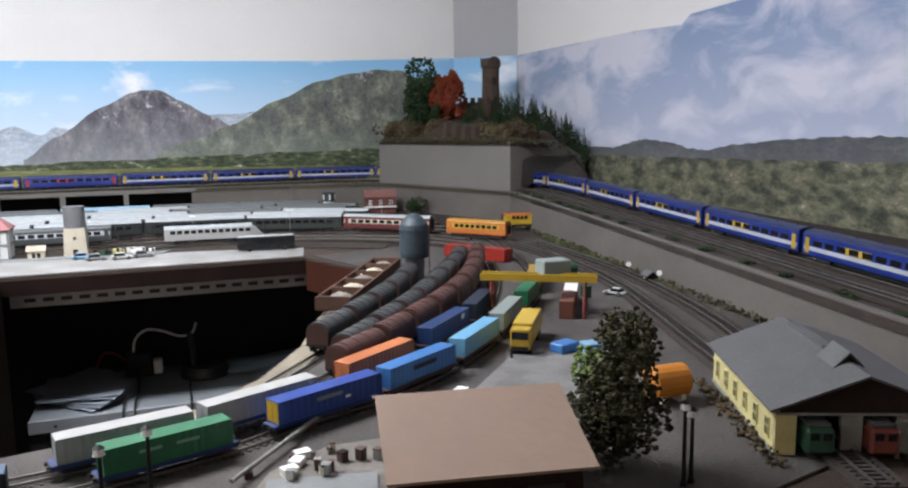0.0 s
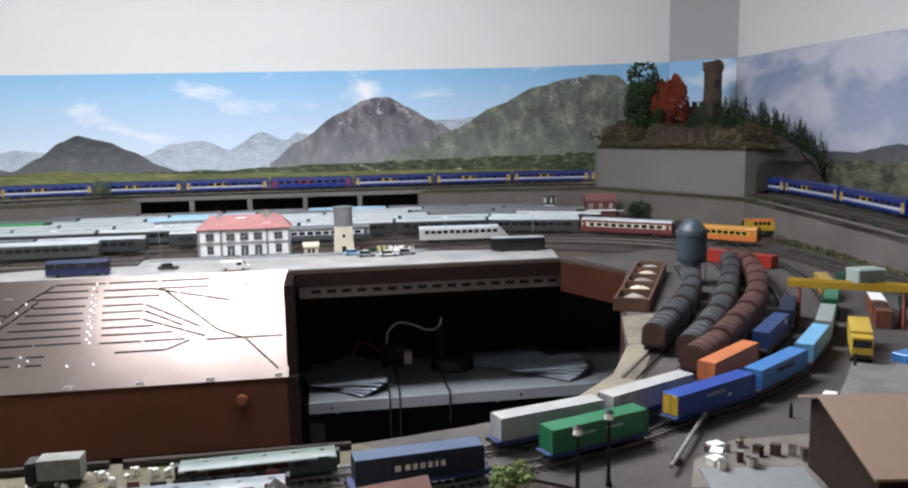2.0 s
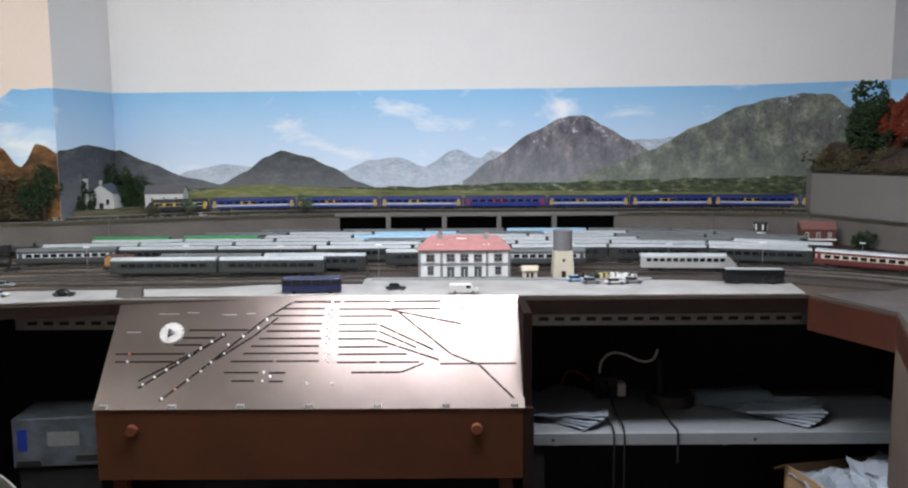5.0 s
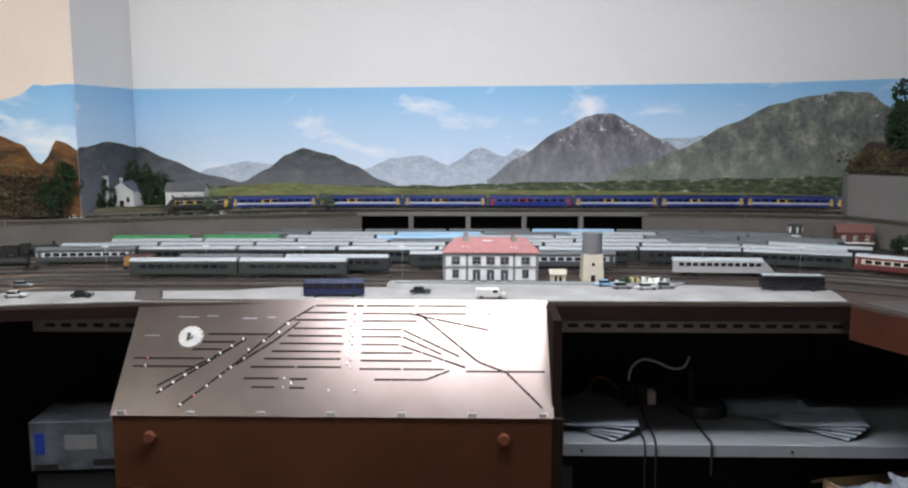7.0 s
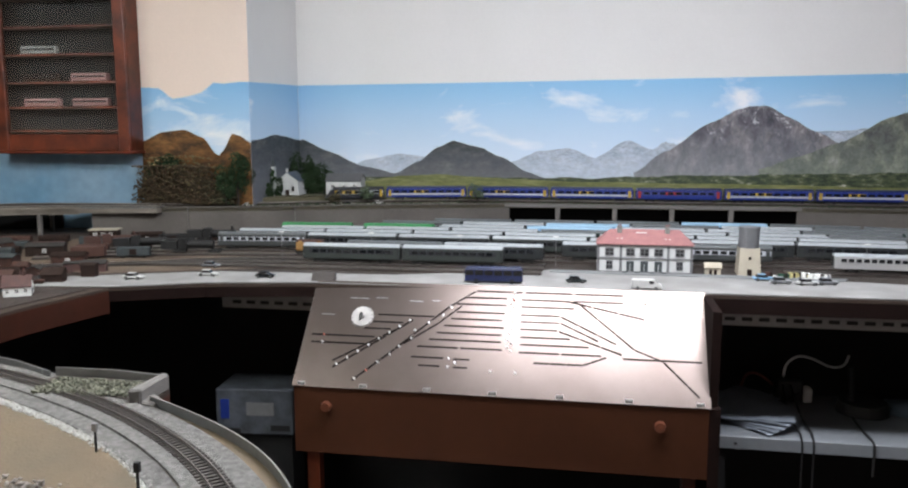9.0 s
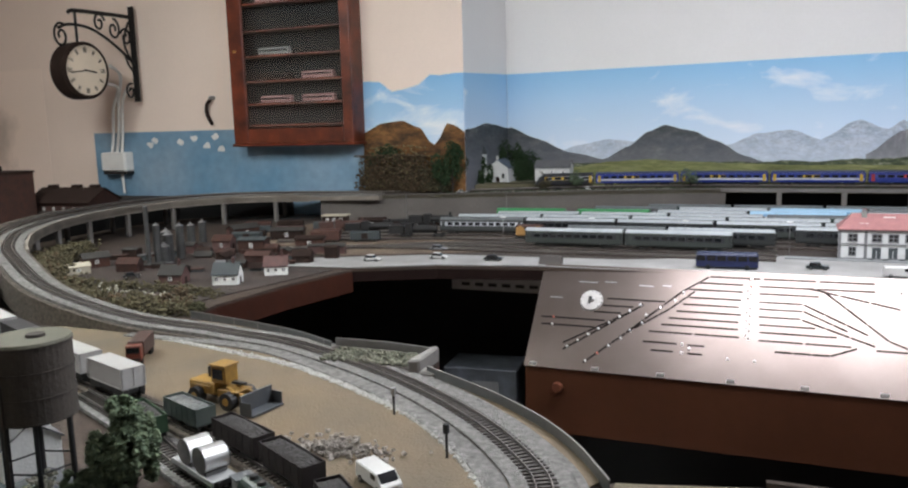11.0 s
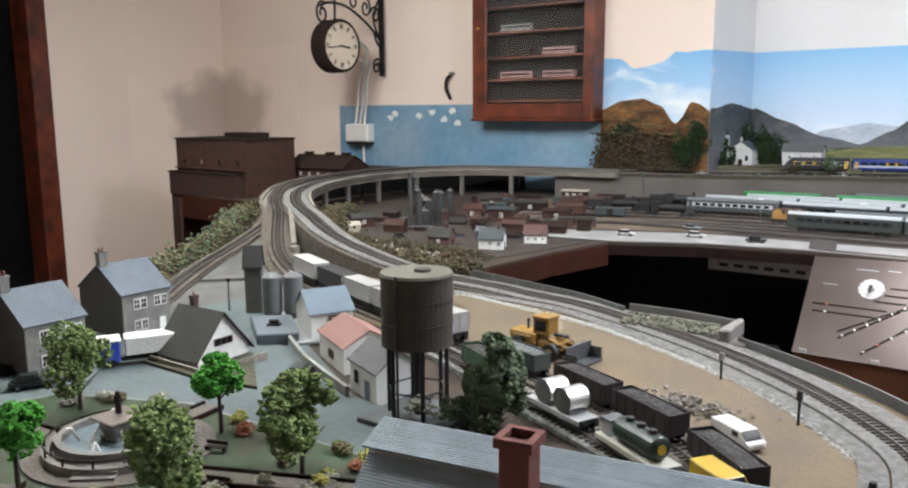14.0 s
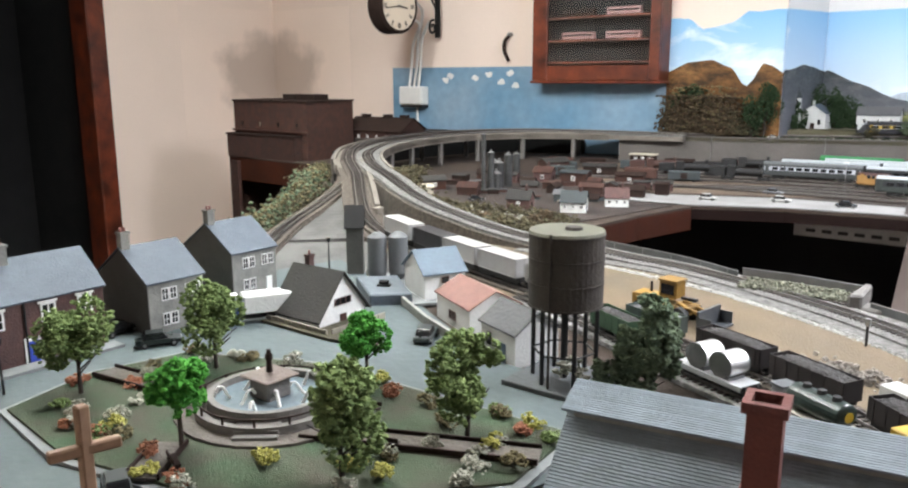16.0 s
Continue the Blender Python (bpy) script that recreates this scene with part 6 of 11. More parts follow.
LEAF_PINK = leaf_mat("russet_blossom_foliage", (0.24, 0.09, 0.05), (0.45, 0.20, 0.12))
PLASTER_SPILL = leaf_mat("white_plaster_spill", (0.34, 0.34, 0.31), (0.62, 0.61, 0.57))
BARK = mat("brown_bark", (0.06, 0.04, 0.028), 0.9, 0, 60, 0.3, 0.5)
OCTA = [(1, 0, 0), (-1, 0, 0), (0, 1, 0), (0, -1, 0), (0, 0, 1), (0, 0, -1)]
OCTF = [(4, 0, 2), (4, 2, 1), (4, 1, 3), (4, 3, 0), (5, 2, 0), (5, 1, 2), (5, 3, 1), (5, 0, 3)]


def clumps(places, rng):
    """Many small uneven leaf tufts, one mesh."""
    verts, faces = [], []
    for (x, y, z, r) in places:
        b = len(verts)
        q = Euler((rng.uniform(0, 6), rng.uniform(0, 6), rng.uniform(0, 6))).to_matrix()
        for o in OCTA:
            v = q @ Vector(o) * (r * rng.uniform(0.55, 1.25))
            verts.append((x + v.x, y + v.y, z + v.z * 0.8))
        faces += [tuple(b + i for i in f) for f in OCTF]
    return verts, faces


def cloud_places(rng, n, cx, cy_, cz, rx, ry, rz, r, lobes=7):
    """Places for tufts over the skin of a lumpy crown, with gaps."""
    lob = [(rng.gauss(0, 0.45), rng.gauss(0, 0.45), rng.gauss(0, 0.45), rng.uniform(0.45, 0.75)) for _ in range(lobes)]
    out = []
    while len(out) < n:
        l = rng.choice(lob)
        d = Vector((rng.gauss(0, 1), rng.gauss(0, 1), rng.gauss(0, 1))).normalized() * (l[3] * rng.uniform(0.6, 1.0))
        p = Vector((l[0], l[1], l[2])) + d
        if p.length > 1.15 or noise.noise(p * 2.7 + Vector((cx * 50, cy_ * 50, 0))) < -0.28:
            continue
        out.append((cx + p.x * rx, cy_ + p.y * ry, cz + p.z * rz, r * rng.uniform(0.6, 1.3)))
    return out


def tree(x, y, h, r, leaf, label, base=G, n=420, tuft=0.0055, trunk=0.35, seed=1, group="", tr=None, name="tree"):
    n, tuft = int(n * 3.2), tuft * 0.58
    rng = random.Random(seed)
    ob = thing(name, pose(x, y, base), label, "tree", group)
    bm = bmesh.new()
    t = tr or max(0.002, h * 0.018)
    lean = rng.uniform(-0.03, 0.03) * h
    cy(bm, (0, 0, 0), (lean, 0, h * (trunk + 0.25)), t * 1.3, t * 0.7, 8)
    for k in range(6):
        a = k * 1.05 + rng.uniform(-0.3, 0.3)
        z = h * (trunk + 0.04 * k)
        cy(bm, (lean * 0.7, 0, z), (r * 0.7 * math.cos(a), r * 0.7 * math.sin(a), z + h * 0.2), t * 0.5, t * 0.2, 6)
    part("trunk", bm, BARK, ob)
    cz, rz = h * (1 + trunk) / 2, h * (1 - trunk) / 2
    v, f = clumps(cloud_places(rng, n, 0, 0, cz, r, r, rz, tuft), rng)
    c = new("crown", raw("crown", v, f, leaf))
    c.parent = ob
    return ob


def fir(x, y, h, leaf, label, base, seed, group):
    rng = random.Random(seed)
    ob = thing("fir_tree", pose(x, y, base), label, "tree", group)
    bm = bmesh.new()
    cy(bm, (0, 0, 0), (0, 0, h * 0.9), 0.002, 0.0008, 6)
    part("trunk", bm, BARK, ob)
    pl = []
    for k in range(110):
        t = rng.random() ** 0.8
        a = rng.uniform(0, 6.28)
        rr = h * 0.24 * (1 - t) * rng.uniform(0.5, 1)
        pl.append((rr * math.cos(a), rr * math.sin(a), h * (0.12 + 0.86 * t), 0.005 * (1.3 - t)))
    v, f = clumps(pl, rng)
    c = new("crown", raw("crown", v, f, leaf))
    c.parent = ob
    return ob


def bush(x, y, r, h, leaf, label, base=G, n=40, seed=1, group="", tuft=0.004, name="bush"):
    n, tuft = int(n * 2.4), tuft * 0.66
    rng = random.Random(seed)
    v, f = clumps(cloud_places(rng, n, 0, 0, h * 0.42, r, r, h * 0.5, tuft, 4), rng)
    ob = new(name, raw(name, v, f, leaf))
    ob.matrix_basis = pose(x, y, base)
    return tagged(ob, label, "bush", group)


def hedge(name, line, width, h, leaf, label, n, seed, base=G, tuft=0.006):
    """A long uneven bank of scrub."""
    rng = random.Random(seed)
    n, tuft = int(n * 2.2), tuft * 0.68
    ln = smooth_line([(x, y, z) for x, y, z in line], 0.01)
    pl = []
    for _ in range(n):
        p = rng.choice(ln)
        pl.append((p.x + rng.gauss(0, width * 0.45), p.y + rng.gauss(0, width * 0.45), p.z + min(abs(rng.gauss(0, 0.5)), 0.95) * h, tuft * rng.uniform(0.5, 1.5)))
    v, f = clumps(pl, rng)
    return tagged(new(name, raw(name, v, f, leaf)), label, "scrub", kind="stuff")


# ---- buildings ----
BRICK = mat("dark_red_brick", (0.17, 0.085, 0.075), 0.85, 0, 60, 0.3, 0.4, (0.11, 0.06, 0.055))
STONE = mat("grey_stone_wall", (0.36, 0.36, 0.325), 0.85, 0, 60, 0.25, 0.4, (0.26, 0.26, 0.24))
STONE_DK = mat("darker_stone", (0.14, 0.14, 0.125), 0.85, 0, 60, 0.25, 0.4)
SLATE = mat("blue_slate_roof", (0.115, 0.145, 0.185), 0.7, 0, 70, 0.25, 0.4, (0.085, 0.108, 0.14))
THATCH = mat("dark_brown_tile_roof", (0.050, 0.045, 0.040), 0.85, 0, 70, 0.25, 0.4)
RENDER_W = mat("white_render", (0.78, 0.79, 0.76), 0.85, 0, 40, 0.12, 0.2)
CREAM_R = mat("cream_render", (0.52, 0.47, 0.37), 0.85, 0, 40, 0.12, 0.2)
YELLOW_R = mat("yellow_render", (0.60, 0.53, 0.24), 0.85, 0, 40, 0.15, 0.2)
ROOF_RED = mat("pinkish_red_tiles", (0.32, 0.14, 0.12), 0.8, 0, 70, 0.2, 0.4)
ROOF_PINK = mat("faded_red_roof", (0.33, 0.17, 0.14), 0.8, 0, 70, 0.2, 0.3)
ROOF_BLUE2 = mat("blue_grey_sheet_roof", (0.16, 0.22, 0.28), 0.6, 0, 30, 0.2, 0.1)
ROOF_GREY = mat("grey_felt_roof", (0.15, 0.15, 0.155), 0.85, 0, 30, 0.2, 0.3)
ROOF_BROWN = mat("plain_brown_card_roof", (0.34, 0.232, 0.172), 0.8, 0, 18, 0.1, 0.1)
TIMBER_DK = mat("dark_brown_timber", (0.05, 0.03, 0.024), 0.85, 0, 40, 0.3, 0.2, spec=0.15)
RUSTY = mat("rust_brown_tank", (0.075, 0.06, 0.048), 0.85, 0, 40, 0.3, 0.2, (0.055, 0.045, 0.036))
CORR = mat("weathered_grey_sheet", (0.25, 0.30, 0.34), 0.65, 0, 45, 0.25, 0.2, (0.185, 0.225, 0.255))
FACTORY_B = mat("sooty_factory_brick", (0.095, 0.034, 0.021), 0.9, 0, 50, 0.4, 0.4, (0.045, 0.018, 0.012))
SOOTY_SILO = mat("sooty_steel_silo", (0.085, 0.088, 0.088), 0.6, 0, 40, 0.35, 0.1, (0.05, 0.048, 0.046))
CONC_SILO = mat("grey_silo", (0.20, 0.21, 0.215), 0.7, 0, 40, 0.2, 0.1)
BLUE_DOOR = paint("bright_blue_door", (0.03, 0.07, 0.48), 0.5)


def window(parent, x, z, w, h, y, face=-1, frame=WHITE_P, bars=True, pane=PANE):
    """A framed window on a wall that looks along y (face -1 or 1)."""
    f = face
    bm = bmesh.new()
    t = w * 0.12
    rings = []
    for d in (0.0, 0.0014):
        for e in (0.0, t):
            rings.append([bm.verts.new(p) for p in ((x - w / 2 + e, y + f * d, z + e), (x + w / 2 - e, y + f * d, z + e), (x + w / 2 - e, y + f * d, z + h - e), (x - w / 2 + e, y + f * d, z + h - e))])
    for a, b in ((0, 2), (2, 3), (3, 1), (1, 0)):
        for k in range(4):
            bm.faces.new((rings[a][k], rings[a][(k + 1) % 4], rings[b][(k + 1) % 4], rings[b][k]))
    wn = part("window", bm, frame, parent)
    bm = bmesh.new()
    bx(bm, x - w / 2 + t * 0.5, y + f * 0.0002, z + t * 0.5, x + w / 2 - t * 0.5, y + f * 0.0006, z + h - t * 0.5)
    part("pane", bm, pane, wn)
    if bars:
        g, cz, hw, hh = t * 0.35, z + h / 2, w / 2 - t, h / 2 - t
        out = [(-g, -hh), (g, -hh), (g, -g), (hw, -g), (hw, g), (g, g), (g, hh), (-g, hh), (-g, g), (-hw, g), (-hw, -g), (-g, -g)]
        bm = bmesh.new()
        a = [bm.verts.new((x + u, y + f * 0.0007, cz + v)) for u, v in out]
        b = [bm.verts.new((x + u, y + f * 0.0012, cz + v)) for u, v in out]
        bm.faces.new(b)
        for k in range(12):
            bm.faces.new((a[k], a[(k + 1) % 12], b[(k + 1) % 12], b[k]))
        part("glazing_bar", bm, frame, wn)
    return wn


def gable_roof(ob, w, d, ze, zr, over, material, thick=0.002, name="roof", ridge_at=0.0):
    """Two roof slopes; the ridge runs along x. w along x, d along y."""
    for s in (-1, 1):
        bm = bmesh.new()
        y1 = s * (d / 2 + over)
        drop = (zr - ze) * over / (d / 2)
        q = [(-w / 2 - over, ridge_at, zr), (w / 2 + over, ridge_at, zr), (w / 2 + over, y1, ze - drop), (-w / 2 - over, y1, ze - drop)]
        lo = [bm.verts.new(p) for p in q]
        hi_ = [bm.verts.new((p[0], p[1], p[2] + thick)) for p in q]
        bm.faces.new(hi_)
        bm.faces.new(lo[::-1])
        for k in range(4):
            bm.faces.new((lo[k], lo[(k + 1) % 4], hi_[(k + 1) % 4], hi_[k]))
        part(name, bm, material, ob)


def gabled(name, m, label, w, d, ze, zr, wall_m, roof_m, over=0.003, category="house", group="", plinth=None):
    """A house whose ridge runs along x; front at -y."""
    ob = thing(name, m, label, category, group)
    bm = bmesh.new()
    prof = [(-d / 2, 0), (d / 2, 0), (d / 2, ze), (0, zr), (-d / 2, ze)]
    along(bm, prof, -w / 2, w / 2)
    part("wall", bm, wall_m, ob)
    gable_roof(ob, w, d, ze + 0.0005, zr + 0.0005, over, roof_m)
    return ob


def chimney(ob, x, y, z0, z1, s, material, pots=2):
    bm = bmesh.new()
    bx(bm, x - s / 2, y - s / 2, z0, x + s / 2, y + s / 2, z1)
    bx(bm, x - s * 0.6, y - s * 0.6, z1 - 0.003, x + s * 0.6, y + s * 0.6, z1)
    c = part("chimney", bm, material, ob)
    for k in range(pots):
        bm = bmesh.new()
        cy(bm, (x + (k - (pots - 1) / 2) * s * 0.45, y, z1), (x + (k - (pots - 1) / 2) * s * 0.45, y, z1 + 0.006), s * 0.16, s * 0.13, 8)
        part("chimney_pot", bm, ROOF_RED, c)


# street of houses: fronts look east
def east_front(x, y, z=G):
    return pose(x, y, z, 0, 0, 90)


ter = gabled("terraced_house", east_front(-1.876, 0.366), "dark red brick terrace with slate roof and white windows", 0.20, 0.105, 0.079, 0.120, BRICK, SLATE)
for k, xx in enumerate((-0.075, -0.03, 0.03, 0.075)):
    window(ter, xx, 0.050, 0.018, 0.022, -0.0527)
    if k in (0, 2, 3):
        window(ter, xx, 0.012, 0.018, 0.024, -0.0527)
    bm = bmesh.new()
    bx(bm, xx - 0.0115, -0.0545, 0.0725, xx + 0.0115, -0.0525, 0.0750)
    part("lintel", bm, WHITE_P, ter)
for xx in (-0.05, 0.008):
    bm = bmesh.new()
    bx(bm, xx - 0.007, -0.0538, 0.0, xx + 0.007, -0.0526, 0.030)
    part("door", bm, BLUE_DOOR, ter, "bright blue front door")
    bm = bmesh.new()
    for b in ((xx - 0.0095, 0, xx - 0.007, 0.031), (xx + 0.007, 0, xx + 0.0095, 0.031), (xx - 0.0095, 0.030, xx + 0.0095, 0.034)):
        bx(bm, b[0], -0.0542, b[1], b[2], -0.0526, b[3])
    part("door_frame", bm, WHITE_P, ter)
bm = bmesh.new()
cy(bm, (0.002, -0.0545, 0), (0.002, -0.0545, 0.079), 0.0012, None, 6)
part("drain_pipe", bm, BLACK, ter)
chimney(ter, 0.0, 0.0, 0.113, 0.140, 0.018, STONE)
for cx, cyy, lab in ((-1.862, 0.556, "detached grey stone house with slate roof"), (-1.925, 0.735, "grey stone house with slate roof beside the yard")):
    hs = gabled("stone_house", east_front(cx, cyy), lab, 0.083, 0.12, 0.072, 0.112, STONE, SLATE)
    # Darker sheet over the south gable: that side's shade as colour.
    bm = bmesh.new()
    prof = [(-0.0598, 0.001), (0.0598, 0.001), (0.0598, 0.0715), (0, 0.1115), (-0.0598, 0.0715)]
    along(bm, prof, -0.0425, -0.0416)
    part("gable_render", bm, STONE_DK, hs, "gable end with its shade put in as darker stone")
    for xx, zz in ((-0.012, 0.012), (-0.012, 0.046), (0.024, 0.046)):
        window(hs, xx - 0.006, zz, 0.011, 0.017, -0.0602)
        window(hs, xx + 0.006, zz, 0.011, 0.017, -0.0602)
    bm = bmesh.new()
    bx(bm, 0.020, -0.0615, 0, 0.031, -0.0600, 0.026)
    part("door", bm, RENDER_W, hs)
    chimney(hs, -0.036, 0, 0.10, 0.134, 0.012, STONE)
cot = gabled("cottage", pose(-1.688, 0.706, G, 0, 0, 2), "white rendered cottage under a steep dark roof", 0.088, 0.09, 0.020, 0.074, RENDER_W, THATCH, 0.006)
bm = bmesh.new()
bx(bm, 0.0443, -0.016, 0.030, 0.0452, 0.016, 0.040)
part("window_surround", bm, BROWN, cot)
for yy in (-0.010, 0.0, 0.010):
    bm = bmesh.new()
    bx(bm, 0.0448, yy - 0.0035, 0.031, 0.0458, yy + 0.0035, 0.039)
    part("window", bm, PANE, cot)
bm = bmesh.new()
bx(bm, 0.0443, -0.006, 0.0, 0.0455, 0.006, 0.017)
part("door", bm, BROWN, cot)
chimney(cot, -0.03, 0.012, 0.055, 0.088, 0.009, BRICK, 1)
TIMBER_PALE = mat("pale_fence_timber", (0.36, 0.33, 0.27), 0.8, 0, 40, 0.2)
fence = thing("garden_fence", pose(0, 0, G), "low pale wooden fence round the cottage garden", "fence")
for k in range(9):
    bm = bmesh.new()
    x = -1.735 + 0.0135 * k
    bx(bm, x, 0.648, 0, x + 0.0125, 0.650, 0.013)
    part("panel", bm, TIMBER_PALE, fence)
for k in range(7):
    bm = bmesh.new()
    y = 0.655 + 0.0145 * k
    bx(bm, -1.612, y, 0, -1.610, y + 0.0135, 0.013)
    part("panel", bm, TIMBER_PALE, fence)

# road, pavements and park
patch("road_town", [(-1.985, 0.12), (-1.0, 0.12), (-1.05, 0.33), (-1.2, 0.46), (-1.15, 0.62), (-1.25, 0.70), (-1.40, 0.712), (-1.60, 0.83), (-1.80, 0.925), (-1.93, 0.98), (-1.985, 0.75)], 0.003, ROAD_GREY, "grey model road through the town", "road")
patch("pavement_street", [(-1.815, 0.15), (-1.79, 0.15), (-1.79, 0.47), (-1.815, 0.47)], 0.0065, PAVING, "pale pavement before the houses", "pavement", 0.004)
PARK = [(-1.69, 0.285), (-1.722, 0.394), (-1.695, 0.498), (-1.535, 0.569), (-1.213, 0.582), (-1.205, 0.471), (-1.31, 0.35), (-1.401, 0.30), (-1.55, 0.27)]


def grow(pts, d):
    c = Vector((sum(p[0] for p in pts) / len(pts), sum(p[1] for p in pts) / len(pts)))
    return [tuple(c + (Vector(p) - c) * (1 + d / (Vector(p) - c).length)) for p in pts]


patch("pavement_park", grow(PARK, 0.010), 0.0065, PAVING, "pale kerb and pavement round the park", "pavement", 0.004)
patch("park_lawn", PARK, 0.009, GRASS, "dark scatter grass of the little park", "lawn", 0.003)
GRAVEL_P = mat("brown_park_path", (0.19, 0.165, 0.14), 0.95, 0, 30, 0.25, 0.5)
ring = [(-1.483 + 0.098 * math.cos(a), 0.450 + 0.092 * math.sin(a)) for a in [k * math.pi / 12 for k in range(24)]]
patch("park_path", ring, 0.0115, GRAVEL_P, "brown gravel path round the fountain", "path", 0.003)
for a, b in (((-1.41, 0.43), (-1.21, 0.52)), ((-1.49, 0.34), (-1.45, 0.285)), ((-1.49, 0.50), (-1.50, 0.58)), ((-1.57, 0.42), (-1.71, 0.40))):
    d = (Vector(b) - Vector(a)).normalized()
    s_ = Vector((-d.y, d.x)) * 0.014
    patch("park_path", [tuple(Vector(a) - s_), tuple(Vector(b) - s_), tuple(Vector(b) + s_), tuple(Vector(a) + s_)], 0.0112, GRAVEL_P, "brown gravel path across the park", "path", 0.003)
    for sg in (-1, 1):
        bm = bmesh.new()
        p, q = Vector(a) + s_ * sg * 1.05, Vector(b) + s_ * sg * 1.05
        ribbon(bm, [tuple(p), tuple(q)], G + 0.0095, G + 0.0145, 0.002)
        solid("path_edging", bm, TIMBER_DK, "dark timber edging beside the park path", "edging", "structure")
patch("garden_verge", [(-1.60, 0.64), (-1.735, 0.64), (-1.735, 0.745), (-1.64, 0.755), (-1.52, 0.66)], 0.007, mat("mossy_garden", (0.115, 0.10, 0.055), 0.95, 0, 20, 0.4, 0.6, (0.055, 0.055, 0.028)), "mossy brown garden verge of the cottage", "verge", 0.004)

fo = thing("fountain", pose(-1.483, 0.450, G + 0.0115) @ Matrix.Diagonal((1.28, 1.28, 0.9, 1)), "stepped round stone fountain with pale blue water", "fountain")
FSTONE = mat("pale_fountain_stone", (0.25, 0.235, 0.215), 0.8, 0, 40, 0.2, 0.3)
WATER = mat("pale_blue_water", (0.26, 0.33, 0.37), 0.15, 0, 30, 0.2, 0.2)


def tube(bm, r0, r1, z0, z1, seg=32):
    vs = []
    for r, z in ((r0, z0), (r0, z1), (r1, z1), (r1, z0)):
        vs.append([bm.verts.new((r * math.cos(2 * math.pi * k / seg), r * math.sin(2 * math.pi * k / seg), z)) for k in range(seg)])
    for i in range(4):
        a, b = vs[i], vs[(i + 1) % 4]
        for k in range(seg):
            bm.faces.new((a[k], a[(k + 1) % seg], b[(k + 1) % seg], b[k]))


for nm, r0, r1, z0, z1, mt in (("outer_wall", 0.058, 0.052, 0, 0.009, FSTONE), ("basin_wall", 0.048, 0.043, 0, 0.019, FSTONE), ("rail_ring", 0.0565, 0.0555, 0.016, 0.0175, TIMBER_DK)):
    bm = bmesh.new()
    tube(bm, r0, r1, z0, z1)
    part(nm, bm, mt, fo)
bm = bmesh.new()
cy(bm, (0, 0, 0), (0, 0, 0.011), 0.043, None, 32)
part("water", bm, WATER, fo, "rippled pale blue water")
for k in range(14):
    a = 2 * math.pi * k / 14
    bm = bmesh.new()
    cy(bm, (0.056 * math.cos(a), 0.056 * math.sin(a), 0.009), (0.056 * math.cos(a), 0.056 * math.sin(a), 0.018), 0.001, None, 6)
    part("rail_post", bm, TIMBER_DK, fo)
for k in range(3):
    bm = bmesh.new()
    bx(bm, 0.045 + 0.006 * k, -0.016, 0, 0.052 + 0.006 * k, 0.016, 0.009 - 0.003 * k, Matrix.Rotation(radians(-50), 4, "Z"))
    part("step", bm, FSTONE, fo)
bm = bmesh.new()
bx(bm, -0.0115, -0.0115, 0.011, 0.0115, 0.0115, 0.033)
part("pedestal", finish(bm, 0.0015), FSTONE, fo, "pale stone pedestal")
bm = bmesh.new()
bx(bm, -0.0165, -0.0165, 0.034, 0.0165, 0.0165, 0.037)
part("pedestal_slab", finish(bm, 0.001), mat("tan_stone_slab", (0.25, 0.195, 0.165), 0.8, 0, 40, 0.25, 0.3), fo, "tan stone slab")
for k in range(10):
    a = k * math.pi / 5 + 0.2
    bm = bmesh.new()
    r_in, r_out = (0.0135, 0.026) if k % 2 else (0.0410, 0.031)
    pts = [(r_in + (r_out - r_in) * t / 4.0, 0.012 + 0.014 * (1 - (t / 2.0 - 0.7) ** 2)) for t in range(5)]
    for (r0, z0), (r1, z1) in zip(pts, pts[1:]):
        cy(bm, (r0 * math.cos(a), r0 * math.sin(a), max(0.011, z0)), (r1 * math.cos(a), r1 * math.sin(a), max(0.011, z1)), 0.0011, 0.0016, 6)
    part("water_jet", bm, WHITE_P, fo, "white falling water jet")
bm = bmesh.new()
cy(bm, (0, 0, 0.037), (0, 0, 0.050), 0.0035, 0.0025, 8)
cy(bm, (0, 0, 0.050), (0, 0, 0.056), 0.004, 0.0035, 8)
cy(bm, (0, 0, 0.056), (0, 0, 0.060), 0.002, 0.0022, 8)
solid("statue", bm, TIMBER_DK, "small dark bronze statue on the fountain", "statue").matrix_basis = pose(-1.483, 0.450, G + 0.0100)

for i, (x, y, h, r, lf, lab, n) in enumerate(((-1.672, 0.352, 0.102, 0.037, LEAF_OLIVE, "olive green model tree on the park lawn", 520), (-1.622, 0.485, 0.102, 0.037, LEAF_OLIVE, "olive green model tree by the street", 520), (-1.475, 0.342, 0.084, 0.024, LEAF_BRIGHT, "vivid green round model tree on thin trunk", 420), (-1.43, 0.535, 0.088, 0.024, LEAF_BRIGHT, "vivid green round model tree on thin trunk", 420), (-1.285, 0.515, 0.098, 0.034, LEAF_OLIVE, "olive green model tree at the park corner", 560), (-1.312, 0.382, 0.104, 0.039, LEAF_OLIVE, "olive green model tree near the fountain", 620))):
    tree(x, y, h, r, lf, lab, G + 0.009, n, 0.0058, 0.42 if lf is LEAF_BRIGHT else 0.2, 11 + i, "trees in the park")
